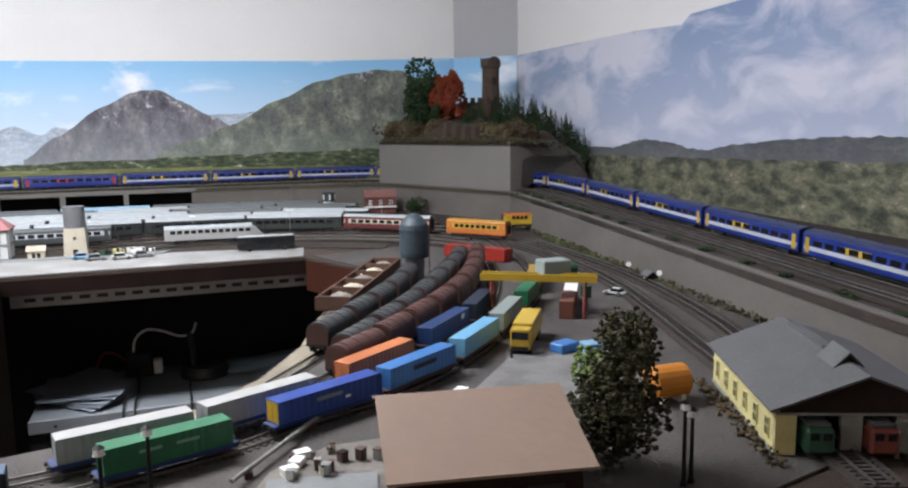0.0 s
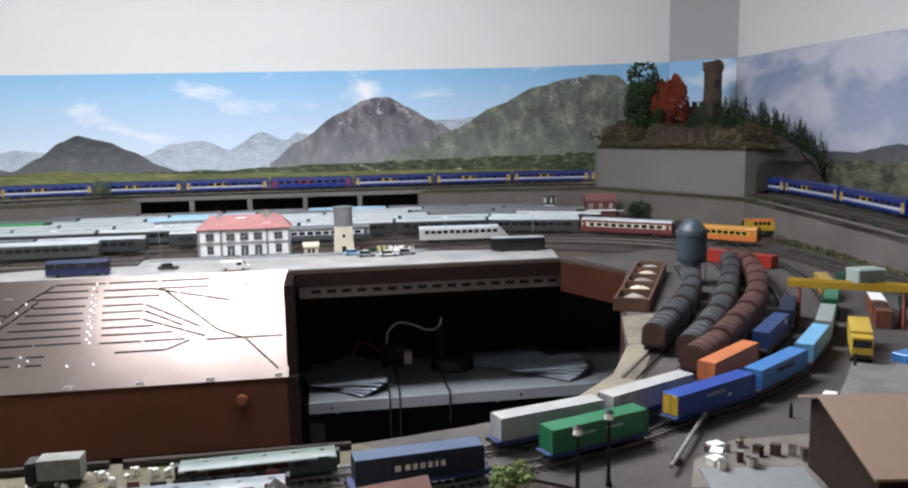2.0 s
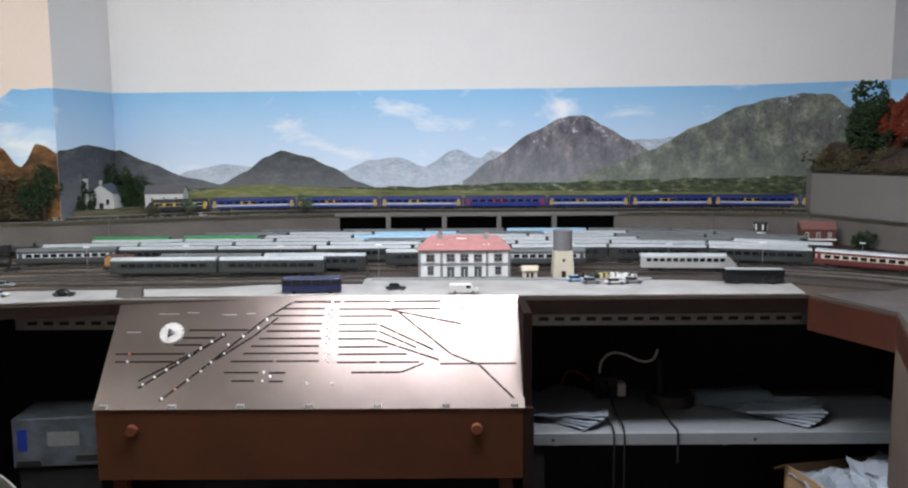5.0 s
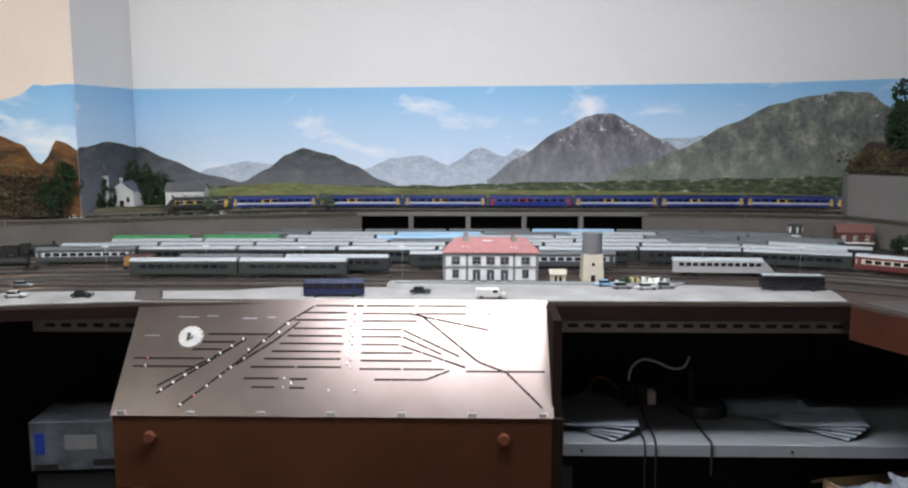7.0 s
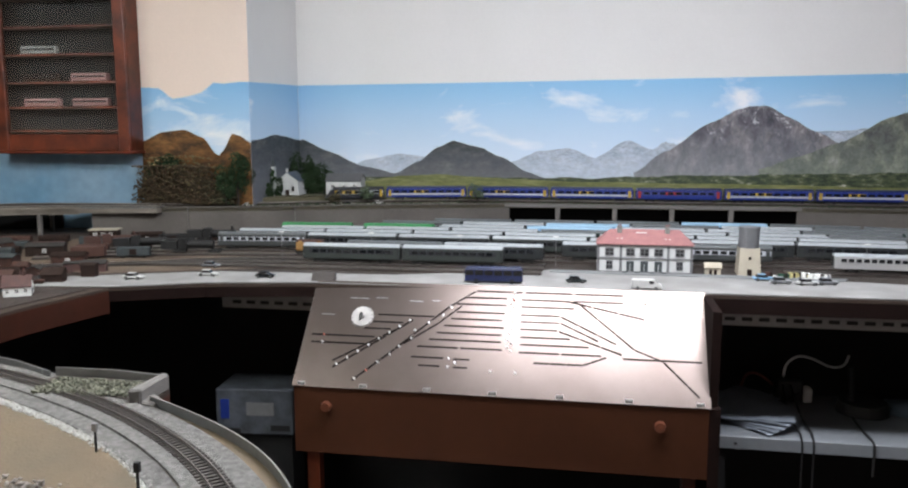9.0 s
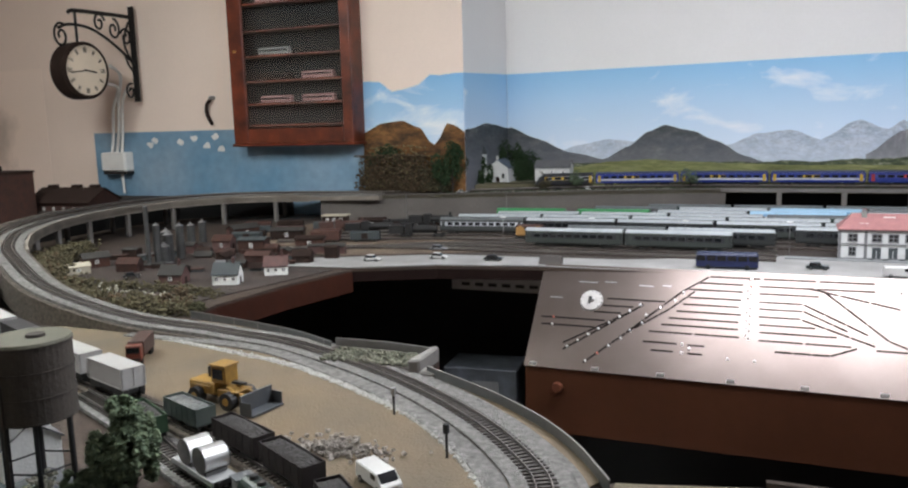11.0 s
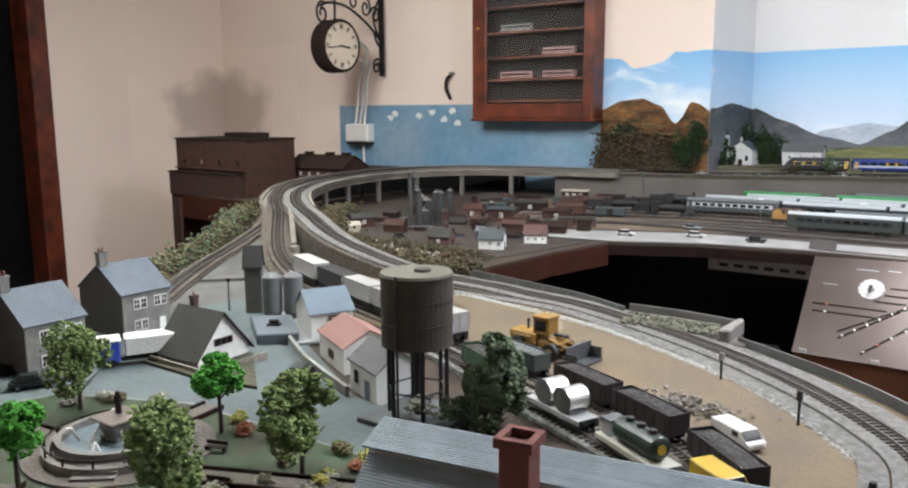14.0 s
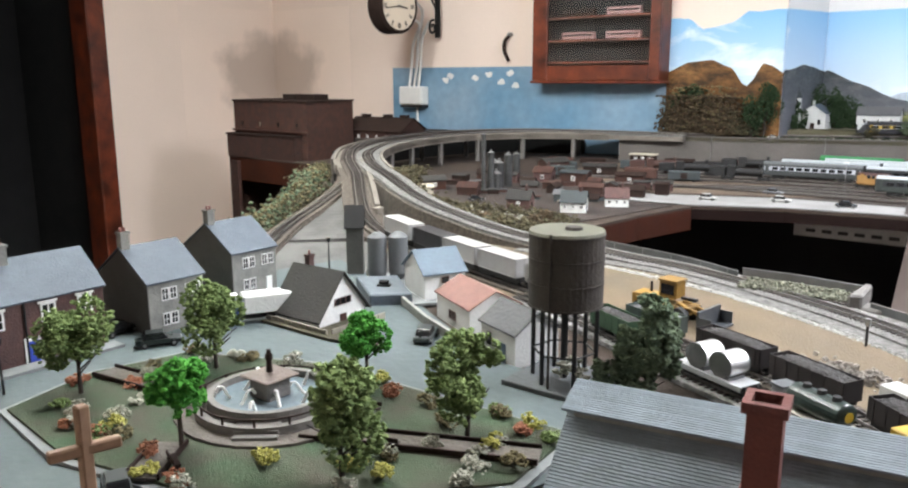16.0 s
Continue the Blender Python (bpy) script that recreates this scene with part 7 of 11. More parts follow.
tree(-1.205, 0.728, 0.105, 0.030, LEAF_GREYGREEN, "dense grey-green tree beside the goods wagons", G, 950, 0.0072, 0.02, 31)
bush(-1.222, 0.712, 0.034, 0.055, LEAF_GREYGREEN, "low grey-green bush at the foot of the tree", G, 150, 131, "", 0.007)
rb = random.Random(77)
for i in range(46):
    for _ in range(30):
        x, y = rb.uniform(-1.70, -1.21), rb.uniform(0.28, 0.58)
        if math.hypot(x + 1.483, y - 0.45) < 0.115:
            continue
        inside = False
        for (x0, y0), (x1, y1) in zip(PARK, PARK[1:] + PARK[:1]):
            if (y0 > y) != (y1 > y) and x < x0 + (y - y0) / (y1 - y0) * (x1 - x0):
                inside = not inside
        if inside:
            break
    lf = rb.choice((LEAF_PALE, LEAF_PALE, LEAF_YELLOW, LEAF_PINK, LEAF_OCHRE, LEAF_OLIVE))
    bush(x, y, 0.0125, 0.013, lf, "small flowering shrub on the park lawn", G + 0.009, 60, 200 + i, "shrubs in the park", 0.0032, "shrub")
bench = thing("park_bench", pose(-1.33, 0.455, G + 0.009, 0, 0, 200), "small dark wooden park bench", "bench", "benches in the park")
for nm, b in (("seat", (-0.012, -0.003, 0.005, 0.012, 0.003, 0.006)), ("backrest", (-0.012, 0.003, 0.007, 0.012, 0.004, 0.011)), ("leg", (-0.010, -0.003, 0, -0.009, 0.004, 0.005)), ("leg", (0.009, -0.003, 0, 0.010, 0.004, 0.005))):
    bm = bmesh.new()
    bx(bm, *b)
    part(nm, bm, TIMBER_DK, bench)
for x, y, a in ((-1.395, 0.50, 20), (-1.45, 0.318, 160), (-1.60, 0.40, 100)):
    copy_thing(bench, pose(x, y, G + 0.009, 0, 0, a))


# ---- road vehicles ----
def car(m, label, body, L=0.056, W=0.022, H=0.018, van=False, name="car", group="parked cars"):
    ob = thing(name, m, label, "car", group)
    bm = bmesh.new()
    if van:
        prof = [(-L / 2, 0.004), (L / 2, 0.004), (L / 2, H * 0.5), (L * 0.40, H * 0.58), (L * 0.26, H), (-L / 2 + 0.001, H)]
    else:
        prof = [(-L / 2, 0.004), (L / 2, 0.004), (L / 2, H * 0.50), (L * 0.22, H * 0.58), (-L * 0.42, H * 0.58), (-L / 2, H * 0.54)]
    for s in (-1, 1):
        pass
    a = [bm.verts.new((x, -W / 2, z)) for x, z in prof]
    b = [bm.verts.new((x, W / 2, z)) for x, z in prof]
    bm.faces.new(a[::-1])
    bm.faces.new(b)
    for i in range(len(prof)):
        j = (i + 1) % len(prof)
        bm.faces.new((a[i], a[j], b[j], b[i]))
    part("body", finish(bm, 0.0012), body, ob)
    if not van:
        bm = bmesh.new()
        vs = bx(bm, -L * 0.36, -W * 0.46, H * 0.57, L * 0.2, W * 0.46, H)
        for v in vs:
            if v.co.z > H * 0.8:
                v.co.x = v.co.x * 0.72 - 0.002
                v.co.y *= 0.84
        part("cabin", finish(bm, 0.0008), PANE, ob, "dark glazed cabin")
        bm = bmesh.new()
        bx(bm, -L * 0.27, -W * 0.38, H - 0.0002, L * 0.11, W * 0.38, H + 0.0008)
        part("roof", finish(bm, 0.0003), body, ob)
    else:
        for s in (-1, 1):
            bm = bmesh.new()
            bx(bm, L * 0.08, s * W / 2, H * 0.62, L * 0.24, s * (W / 2 + 0.0003), H * 0.9)
            part("window", bm, PANE, ob)
        bm = bmesh.new()
        q = [(L * 0.405, H * 0.6), (L * 0.272, H * 0.97)]
        v = [bm.verts.new((x + 0.0004, y, z + 0.0003)) for x, z in q for y in (-W * 0.42, W * 0.42)]
        bm.faces.new((v[0], v[1], v[3], v[2]))
        part("windscreen", bm, PANE, ob)
    for sx in (-L * 0.31, L * 0.31):
        for s in (-1, 1):
            bm = bmesh.new()
            cy(bm, (sx, s * (W / 2 - 0.003), 0.0042), (sx, s * (W / 2 + 0.0004), 0.0042), 0.0042, None, 12)
            w_ = part("wheel", bm, BLACK, ob)
            bm = bmesh.new()
            cy(bm, (sx, s * (W / 2 + 0.0003), 0.0042), (sx, s * (W / 2 + 0.0008), 0.0042), 0.0022, None, 8)
            part("hub", bm, METAL, w_)
    for s in (-1, 1):
        bm = bmesh.new()
        bx(bm, L / 2 - 0.0003, s * W * 0.34 - 0.002, H * 0.3, L / 2 + 0.0005, s * W * 0.34 + 0.002, H * 0.42)
        part("headlight", bm, WHITE_P, ob)
    return ob


CAR_DK = paint("dark_green_car", (0.02, 0.03, 0.028), 0.3)
CAR_BLK = paint("black_car", (0.012, 0.013, 0.015), 0.25)
CAR_SILV = paint("silver_car", (0.30, 0.31, 0.33), 0.3)
CAR_WHITE = paint("white_car", (0.60, 0.60, 0.58), 0.35)
car(pose(-1.762, 0.50, G + 0.003, 0, 0, 62), "dark green parked car before the stone house", CAR_DK)
car(pose(-1.845, 0.492, G + 0.003, 0, 0, 100), "black car parked between the houses", CAR_BLK)
car(pose(-1.508, 0.722, G + 0.003, 0, 0, 118), "dark grey-green car on the town road", paint("grey_green_car", (0.05, 0.06, 0.058), 0.3))
car(pose(-1.455, 0.268, G + 0.003, 0, 0, 155), "dark car on the park road", CAR_DK)
car(pose(-0.975, 0.842, G + 0.003, 0, 0, -33), "white van on the sandy yard", CAR_WHITE, 0.060, 0.024, 0.021, True, "van", "")
car(pose(-0.937, 0.666, G + 0.0265, 0, 0, -35), "yellow and white van on a flat wagon", YELLOW, 0.06, 0.024, 0.024, True, "van", "")
for x, y, c, lab in ((-0.525, 2.238, CAR_DK, "dark car on the station road"), (-0.02, 2.31, CAR_SILV, "silver car parked by the stone tower"), (0.04, 2.30, CAR_WHITE, "white car parked by the railcar"), (0.09, 2.315, CAR_SILV, "silver car parked by the railcar"), (-0.055, 2.345, LBLUE, "pale blue car parked by the stone tower"), (-1.49, 2.165, CAR_WHITE, "white car on the pale road"), (-1.33, 2.17, CAR_BLK, "black car on the pale road"), (-1.66, 2.09, CAR_WHITE, "white car on the pale road"), (-1.55, 2.30, CAR_SILV, "grey car beside the yard tracks")):
    car(pose(x, y, G + 0.004, 0, 0, 4), lab, c, 0.052, 0.021, 0.016)
car(pose(-0.355, 2.178, G + 0.004, 0, 0, 2), "white van on the station road", CAR_WHITE, 0.07, 0.026, 0.024, True, "van", "")
car(pose(0.95, 1.43, G + 0.003, 0, 0, 120), "white car beside the gantry crane", CAR_WHITE, 0.042, 0.018, 0.014)
car(pose(0.712, 1.06, G + 0.003, 0, 0, 10), "green and white small car by the tree", CAR_SILV, 0.042, 0.018, 0.014)


def bus(m, label, body, L=0.145, roof=None, group=""):
    ob = thing("bus", m, label, "bus", group)
    bm = bmesh.new()
    bx(bm, -L / 2, -0.016, 0.005, L / 2, 0.016, 0.037)
    part("body", finish(bm, 0.002), body, ob)
    bm = bmesh.new()
    bx(bm, -L / 2 + 0.002, -0.0145, 0.0368, L / 2 - 0.002, 0.0145, 0.0395)
    part("roof", finish(bm, 0.001), roof or body, ob)
    for s in (-1, 1):
        for k in range(6):
            bm = bmesh.new()
            x = -L / 2 + L * (k + 0.5) / 6
            bx(bm, x - L * 0.07, s * 0.016, 0.021, x + L * 0.07, s * 0.0165, 0.033)
            part("window", bm, PANE, ob)
        for sx in (-L * 0.3, L * 0.32):
            bm = bmesh.new()
            cy(bm, (sx, s * 0.012, 0.006), (sx, s * 0.0165, 0.006), 0.006, None, 12)
            part("wheel", bm, BLACK, ob)
    for sx in (-1, 1):
        bm = bmesh.new()
        bx(bm, sx * L / 2, -0.013, 0.02, sx * (L / 2 + 0.0006), 0.013, 0.034)
        part("windscreen", bm, PANE, ob)
    return ob


bus(pose(-0.73, 2.20, G + 0.004, 0, 0, 3), "dark blue bus on the station road", paint("dark_blue_bus", (0.015, 0.025, 0.10)))
bus(pose(0.40, 2.30, G + 0.004, 0, 0, -4), "black and silver bus on the station road", CAR_BLK, 0.15, SILVER_ROOF)


def lorry(m, label, cab_m, box_m):
    ob = thing("lorry", m, label, "lorry")
    for nm, b, mt in (("chassis", (-0.075, -0.010, 0.006, 0.045, 0.010, 0.010), UNDER), ("cab", (0.024, -0.014, 0.008, 0.046, 0.014, 0.038), cab_m), ("load_box", (-0.078, -0.015, 0.0105, 0.020, 0.015, 0.041), box_m)):
        bm = bmesh.new()
        bx(bm, *b)
        part(nm, finish(bm, 0.0012), mt, ob)
    bm = bmesh.new()
    bx(bm, 0.046, -0.012, 0.023, 0.0466, 0.012, 0.034)
    part("windscreen", bm, PANE, ob)
    bm = bmesh.new()
    bx(bm, 0.046, -0.012, 0.009, 0.0472, 0.012, 0.013)
    part("bumper", bm, BLACK, ob)
    for sx in (0.035, -0.045, -0.06):
        for s in (-1, 1):
            bm = bmesh.new()
            cy(bm, (sx, s * 0.010, 0.006), (sx, s * 0.0148, 0.006), 0.006, None, 12)
            part("wheel", bm, BLACK, ob)
    return ob


lorry(pose(0.642, 1.168, G + 0.003, 0, 0, 237), "yellow container lorry in the yard", YELLOW, paint("yellow_box", (0.55, 0.38, 0.05)))
lorry(pose(-1.575, 1.128, G + 0.003, 0, 0, -60) @ Matrix.Diagonal((0.72, 0.85, 0.85, 1)), "rust-red tipper lorry on the sandy yard", paint("rust_red_lorry", (0.20, 0.035, 0.018)), paint("dark_tipper_body", (0.09, 0.045, 0.035)))
tl = thing("trailer_lorry", pose(-1.742, 0.652, G + 0.003, 0, 0, 62), "white trailer lorry with a bright blue cab by the cottage", "lorry")
for nm, b, mt in (("cab", (-0.062, -0.0155, 0.006, -0.036, 0.0155, 0.036), BLUE_DOOR), ("cab_roof", (-0.065, -0.017, 0.036, -0.034, 0.017, 0.0395), RENDER_W), ("chassis", (-0.036, -0.010, 0.006, 0.072, 0.010, 0.012), BLACK), ("trailer_box", (-0.030, -0.016, 0.014, 0.074, 0.016, 0.040), RENDER_W)):
    bm = bmesh.new()
    bx(bm, *b)
    part(nm, finish(bm, 0.002), mt, tl)
bm = bmesh.new()
bx(bm, -0.0626, -0.0125, 0.022, -0.0619, 0.0125, 0.032)
part("windscreen", bm, PANE, tl)
for sy in (-0.009, 0.009):
    bm = bmesh.new()
    cy(bm, (-0.0618, sy, 0.013), (-0.0628, sy, 0.013), 0.0035, None, 12)
    part("headlight", bm, WHITE_P, tl)
for sx in (-0.048, 0.04, 0.058):
    for sy in (-1, 1):
        bm = bmesh.new()
        cy(bm, (sx, sy * 0.010, 0.006), (sx, sy * 0.0158, 0.006), 0.006, None, 12)
        part("wheel", bm, BLACK, tl)
lorry(pose(-0.408, 0.938, G + 0.003, 0, 0, 180) @ Matrix.Diagonal((0.42, 0.7, 0.7, 1)), "small grey box lorry near the front tracks", BLACK, STONE)
container(pose(0.80, 1.335, G + 0.003, 0, 0, 60) @ Matrix.Diagonal((0.7, 0.7, 0.85, 1)), "rust red container under the gantry crane", 0.13, RUST_C)
container(pose(0.84, 1.40, G + 0.003, 0, 0, 60) @ Matrix.Diagonal((0.7, 0.7, 0.85, 1)), "white topped container beside the crane", 0.11, RUST_C, RENDER_W)
for x, y, a, c, lab in ((0.685, 1.125, 20, MID_BLUE, "small blue tarpaulin-covered crate"), (0.725, 1.11, 0, LBLUE, "pale blue crate beside the lorry")):
    bm = bmesh.new()
    bx(bm, -0.018, -0.013, 0, 0.018, 0.013, 0.014)
    solid("crate", finish(bm, 0.0015), c, lab, "crate").matrix_basis = pose(x, y, G + 0.003, 0, 0, a)

LOADER_Y = paint("weathered_loader_yellow", (0.40, 0.22, 0.035), 0.6, vary=0.4, scale=90)
ld = thing("wheel_loader", pose(-1.295, 1.0, G + 0.003, 0, 0, -8) @ Matrix.Diagonal((1.25, 1.25, 1.2, 1)), "ochre-orange wheel loader with a dark bucket", "loader")
for nm, b, mt in (("engine_body", (-0.045, -0.012, 0.012, -0.005, 0.012, 0.026), LOADER_Y), ("cab", (-0.012, -0.010, 0.026, 0.010, 0.010, 0.046), LOADER_Y), ("front_frame", (-0.005, -0.010, 0.010, 0.026, 0.010, 0.020), LOADER_Y)):
    bm = bmesh.new()
    bx(bm, *b)
    part(nm, finish(bm, 0.0012), mt, ld)
for s in (-1, 1):
    bm = bmesh.new()
    bx(bm, -0.009, s * 0.0100, 0.031, 0.007, s * 0.0104, 0.043)
    part("window", bm, PANE, ld)
    bm = bmesh.new()
    cy(bm, (0.01, s * 0.007, 0.022), (0.045, s * 0.007, 0.012), 0.0025, None, 8)
    part("lift_arm", bm, LOADER_Y, ld)
    for sx in (-0.03, 0.018):
        bm = bmesh.new()
        cy(bm, (sx, s * 0.010, 0.010), (sx, s * 0.019, 0.010), 0.010, None, 16)
        w_ = part("wheel", bm, BLACK, ld)
        bm = bmesh.new()
        cy(bm, (sx, s * 0.019, 0.010), (sx, s * 0.0196, 0.010), 0.0045, None, 12)
        part("hub", bm, LOADER_Y, w_)
bm = bmesh.new()
prism(bm, [(0.044, -0.023), (0.062, -0.023), (0.062, 0.023), (0.044, 0.023)], 0.001, 0.003)
bx(bm, 0.043, -0.023, 0.001, 0.046, 0.023, 0.022)
for s in (-1, 1):
    bx(bm, 0.044, s * 0.0222, 0.001, 0.060, s * 0.0235, 0.016)
part("bucket", bm, paint("worn_steel_bucket", (0.10, 0.11, 0.12), 0.4), ld, "dark steel bucket")
bm = bmesh.new()
cy(bm, (-0.03, 0.005, 0.026), (-0.03, 0.005, 0.038), 0.0015, None, 8)
part("exhaust", bm, BLACK, ld)
for b, nm in (((-0.040, -0.0135, 0.020, -0.012, 0.0135, 0.0225), "mudguard"), ((-0.013, -0.0115, 0.046, 0.011, 0.0115, 0.048), "cab_roof"), ((-0.046, -0.010, 0.014, -0.0448, 0.010, 0.024), "radiator_grille"), ((0.020, -0.0125, 0.0185, 0.028, 0.0125, 0.0205), "mudguard"), ((0.012, -0.003, 0.026, 0.030, 0.003, 0.029), "lift_ram")):
    bm = bmesh.new()
    bx(bm, *b)
    part(nm, finish(bm, 0.0006), BLACK if nm in ("radiator_grille", "lift_ram") else LOADER_Y, ld)
# rubble heap
rr = random.Random(9)
v, f = clumps([(-1.06 + rr.gauss(0, 0.030) + 0.0, 0.905 + rr.gauss(0, 0.012), G + 0.003 + abs(rr.gauss(0, 0.006)), 0.004 * rr.uniform(0.6, 1.5)) for _ in range(260)], rr)
tagged(new("rubble_heap", raw("rubble_heap", v, f, RUBBLE)), "pale broken stone heap on the sandy yard", "rubble", kind="stuff")

# ---- yard buildings of the town ----
wt = thing("water_tower", pose(-1.293, 0.702, G) @ Matrix.Diagonal((0.97, 0.97, 0.965, 1)), "tall rust-brown cylindrical water tower on dark legs", "water tower")
bm = bmesh.new()
cy(bm, (0, 0, 0.096), (0, 0, 0.178), 0.0415, 0.0415, 40)
tank = part("tank", bm, RUSTY, wt, "rust-brown riveted tank")
for z in (0.097, 0.123, 0.150, 0.176):
    bm = bmesh.new()
    tube(bm, 0.0424, 0.0412, z - 0.001, z + 0.001, 40)
    for v in bm.verts:
        pass
    part("hoop", bm, RUSTY, tank)
bm = bmesh.new()
cy(bm, (0, 0, 0.178), (0, 0, 0.181), 0.0425, 0.041, 40)
part("tank_lid", bm, mat("olive_tank_lid", (0.17, 0.165, 0.12), 0.8, 0, 40, 0.2), tank)
bm = bmesh.new()
cy(bm, (0.006, 0.004, 0.181), (0.006, 0.004, 0.184), 0.010, 0.009, 20)
part("hatch", bm, RUSTY, tank)
bm = bmesh.new()
cy(bm, (0.005, -0.0425, 0.0), (0.005, -0.0425, 0.182), 0.0015, None, 8)
part("riser_pipe", bm, RUSTY, wt)
for k in range(6):
    a = 2 * math.pi * (k + 0.3) / 6
    bm = bmesh.new()
    cy(bm, (0.036 * math.cos(a), 0.036 * math.sin(a), 0.004), (0.036 * math.cos(a), 0.036 * math.sin(a), 0.096), 0.0026, None, 8)
    part("leg", bm, BLACK, wt)
    b_ = 2 * math.pi * (k + 1.3) / 6
    bm = bmesh.new()
    cy(bm, (0.036 * math.cos(a), 0.036 * math.sin(a), 0.042), (0.036 * math.cos(b_), 0.036 * math.sin(b_), 0.042), 0.0012, None, 6)
    part("brace", bm, BLACK, wt)
bm = bmesh.new()
cy(bm, (0, 0, 0.0), (0, 0, 0.096), 0.004, None, 10)
part("centre_pipe", bm, BLACK, wt)
bm = bmesh.new()
bx(bm, -0.052, -0.050, 0, 0.052, 0.050, 0.009)
part("plinth", finish(bm, 0.001), mat("dark_concrete", (0.12, 0.13, 0.135), 0.85, 0, 30, 0.2, 0.2), wt)

ml = Matrix.Translation((-1.155, 0.488, G)) @ Matrix.Rotation(radians(10), 4, "Z")
mill = thing("mill_building", ml, "long shed with weathered grey sheet roof and raised ridge", "industrial building")
bm = bmesh.new()
along(bm, [(-0.085, 0), (0.05, 0), (0.05, 0.055), (0.0, 0.088), (-0.085, 0.028)], 0.004, 0.30)
part("wall", bm, STONE_DK, mill)


def courses(ob, y0, z0, y1, z1, n, x0, x1):
    """Overlapping courses of roof sheets from the eave up to the ridge."""
    for k in range(n):
        a, b = k / n, (k + 1) / n
        ya, za, yb, zb = y0 + (y1 - y0) * a, z0 + (z1 - z0) * a, y0 + (y1 - y0) * b, z0 + (z1 - z0) * b
        bm = bmesh.new()
        prof = [(ya, za + 0.0005), (ya, za + 0.0011), (yb + (y1 - y0) / n * 0.15, zb + 0.0007), (yb, zb - 0.0002)]
        along(bm, prof, x0, x1)
        part("roof_course", bm, CORR, ob)


courses(mill, -0.092, 0.0255, -0.0205, 0.0865, 34, -0.002, 0.302)
bm = bmesh.new()
bx(bm, 0.004, -0.024, 0.078, 0.29, -0.0215, 0.093)
part("clerestory_wall", bm, STONE, mill)
bm = bmesh.new()
along(bm, [(-0.030, 0.0900), (0.004, 0.1020), (0.004, 0.1030), (-0.030, 0.0910)], -0.004, 0.30)
part("clerestory_roof", bm, CORR, mill)
courses(mill, -0.030, 0.0908, 0.004, 0.1028, 15, -0.004, 0.300)
bm = bmesh.new()
q = [(-0.004, 0.004, 0.1035), (0.30, 0.004, 0.1035), (0.30, 0.058, 0.055), (-0.004, 0.058, 0.055)]
lo = [bm.verts.new((x, y, z - 0.002)) for x, y, z in q]
up = [bm.verts.new(p) for p in q]
bm.faces.new(up)
bm.faces.new(lo[::-1])
for k in range(4):
    bm.faces.new((lo[k], lo[(k + 1) % 4], up[(k + 1) % 4], up[k]))
part("rear_roof", bm, CORR, mill)
BRICK_CH = mat("red_brick_chimney", (0.20, 0.055, 0.04), 0.8, 0, 60, 0.25, 0.3)
ch = thing("brick_chimney", pose(-1.003, 0.447, G, 0, 0, 10), "square red brick chimney beside the mill roof", "chimney")
for nm, bs in (("shaft", [(-0.0105, -0.0105, 0, 0.0105, 0.0105, 0.134)]), ("base", [(-0.014, -0.014, 0, 0.014, 0.014, 0.075)])):
    bm = bmesh.new()
    for b in bs:
        bx(bm, *b)
    part(nm, bm, BRICK_CH, ch)
bm = bmesh.new()
for b in ((-0.0135, -0.0135, 0.134, 0.0135, -0.0085, 0.141), (-0.0135, 0.0085, 0.134, 0.0135, 0.0135, 0.141), (-0.0135, -0.0085, 0.134, -0.0085, 0.0085, 0.141), (0.0085, -0.0085, 0.134, 0.0135, 0.0085, 0.141)):
    bx(bm, *b)
part("cap", bm, BRICK_CH, ch)
bm = bmesh.new()
bx(bm, -0.0085, -0.0085, 0.1342, 0.0085, 0.0085, 0.135)
part("flue", bm, VOID, ch)
bush(-1.272, 0.690, 0.019, 0.026, LEAF_PALE, "crumpled white sack on the mill roof end", G + 0.012, 30, 5, "", 0.006, "sack")

# sheds beside the goods line
sh = gabled("goods_shed", pose(-1.640, 0.900, G, 0, 0, 63), "tall pale shed with a blue-grey pitched roof", 0.066, 0.080, 0.046, 0.074, RENDER_W, ROOF_BLUE2, 0.004, "shed")
for zz in (0.012, 0.030):
    window(sh, 0.0, zz, 0.012, 0.010, -0.0413, -1, BROWN, False)
sh2 = gabled("goods_office", pose(-1.504, 0.828, G, 0, 0, -27), "white walled office with a faded red roof", 0.105, 0.075, 0.036, 0.056, RENDER_W, ROOF_PINK, category="shed")
window(sh2, 0.0, 0.010, 0.02, 0.012, -0.0378, -1, BROWN)
sh3 = gabled("white_store", pose(-1.385, 0.752, G, 0, 0, -22), "small white store with blue-grey roof", 0.075, 0.062, 0.040, 0.062, RENDER_W, ROOF_GREY, category="shed")
window(sh3, -0.018, 0.014, 0.009, 0.016, -0.0313, -1, BLACK, False)
bm = bmesh.new()
bx(bm, 0.006, -0.0322, 0, 0.018, -0.0312, 0.024)
part("door", bm, ROOF_BLUE2, sh3)
yw = thing("yard_wall", pose(0, 0, G), "low grey stone wall along the goods yard", "wall")
pts = [(-1.80, 0.915), (-1.70, 0.86), (-1.62, 0.81), (-1.55, 0.768), (-1.48, 0.735), (-1.41, 0.705)]
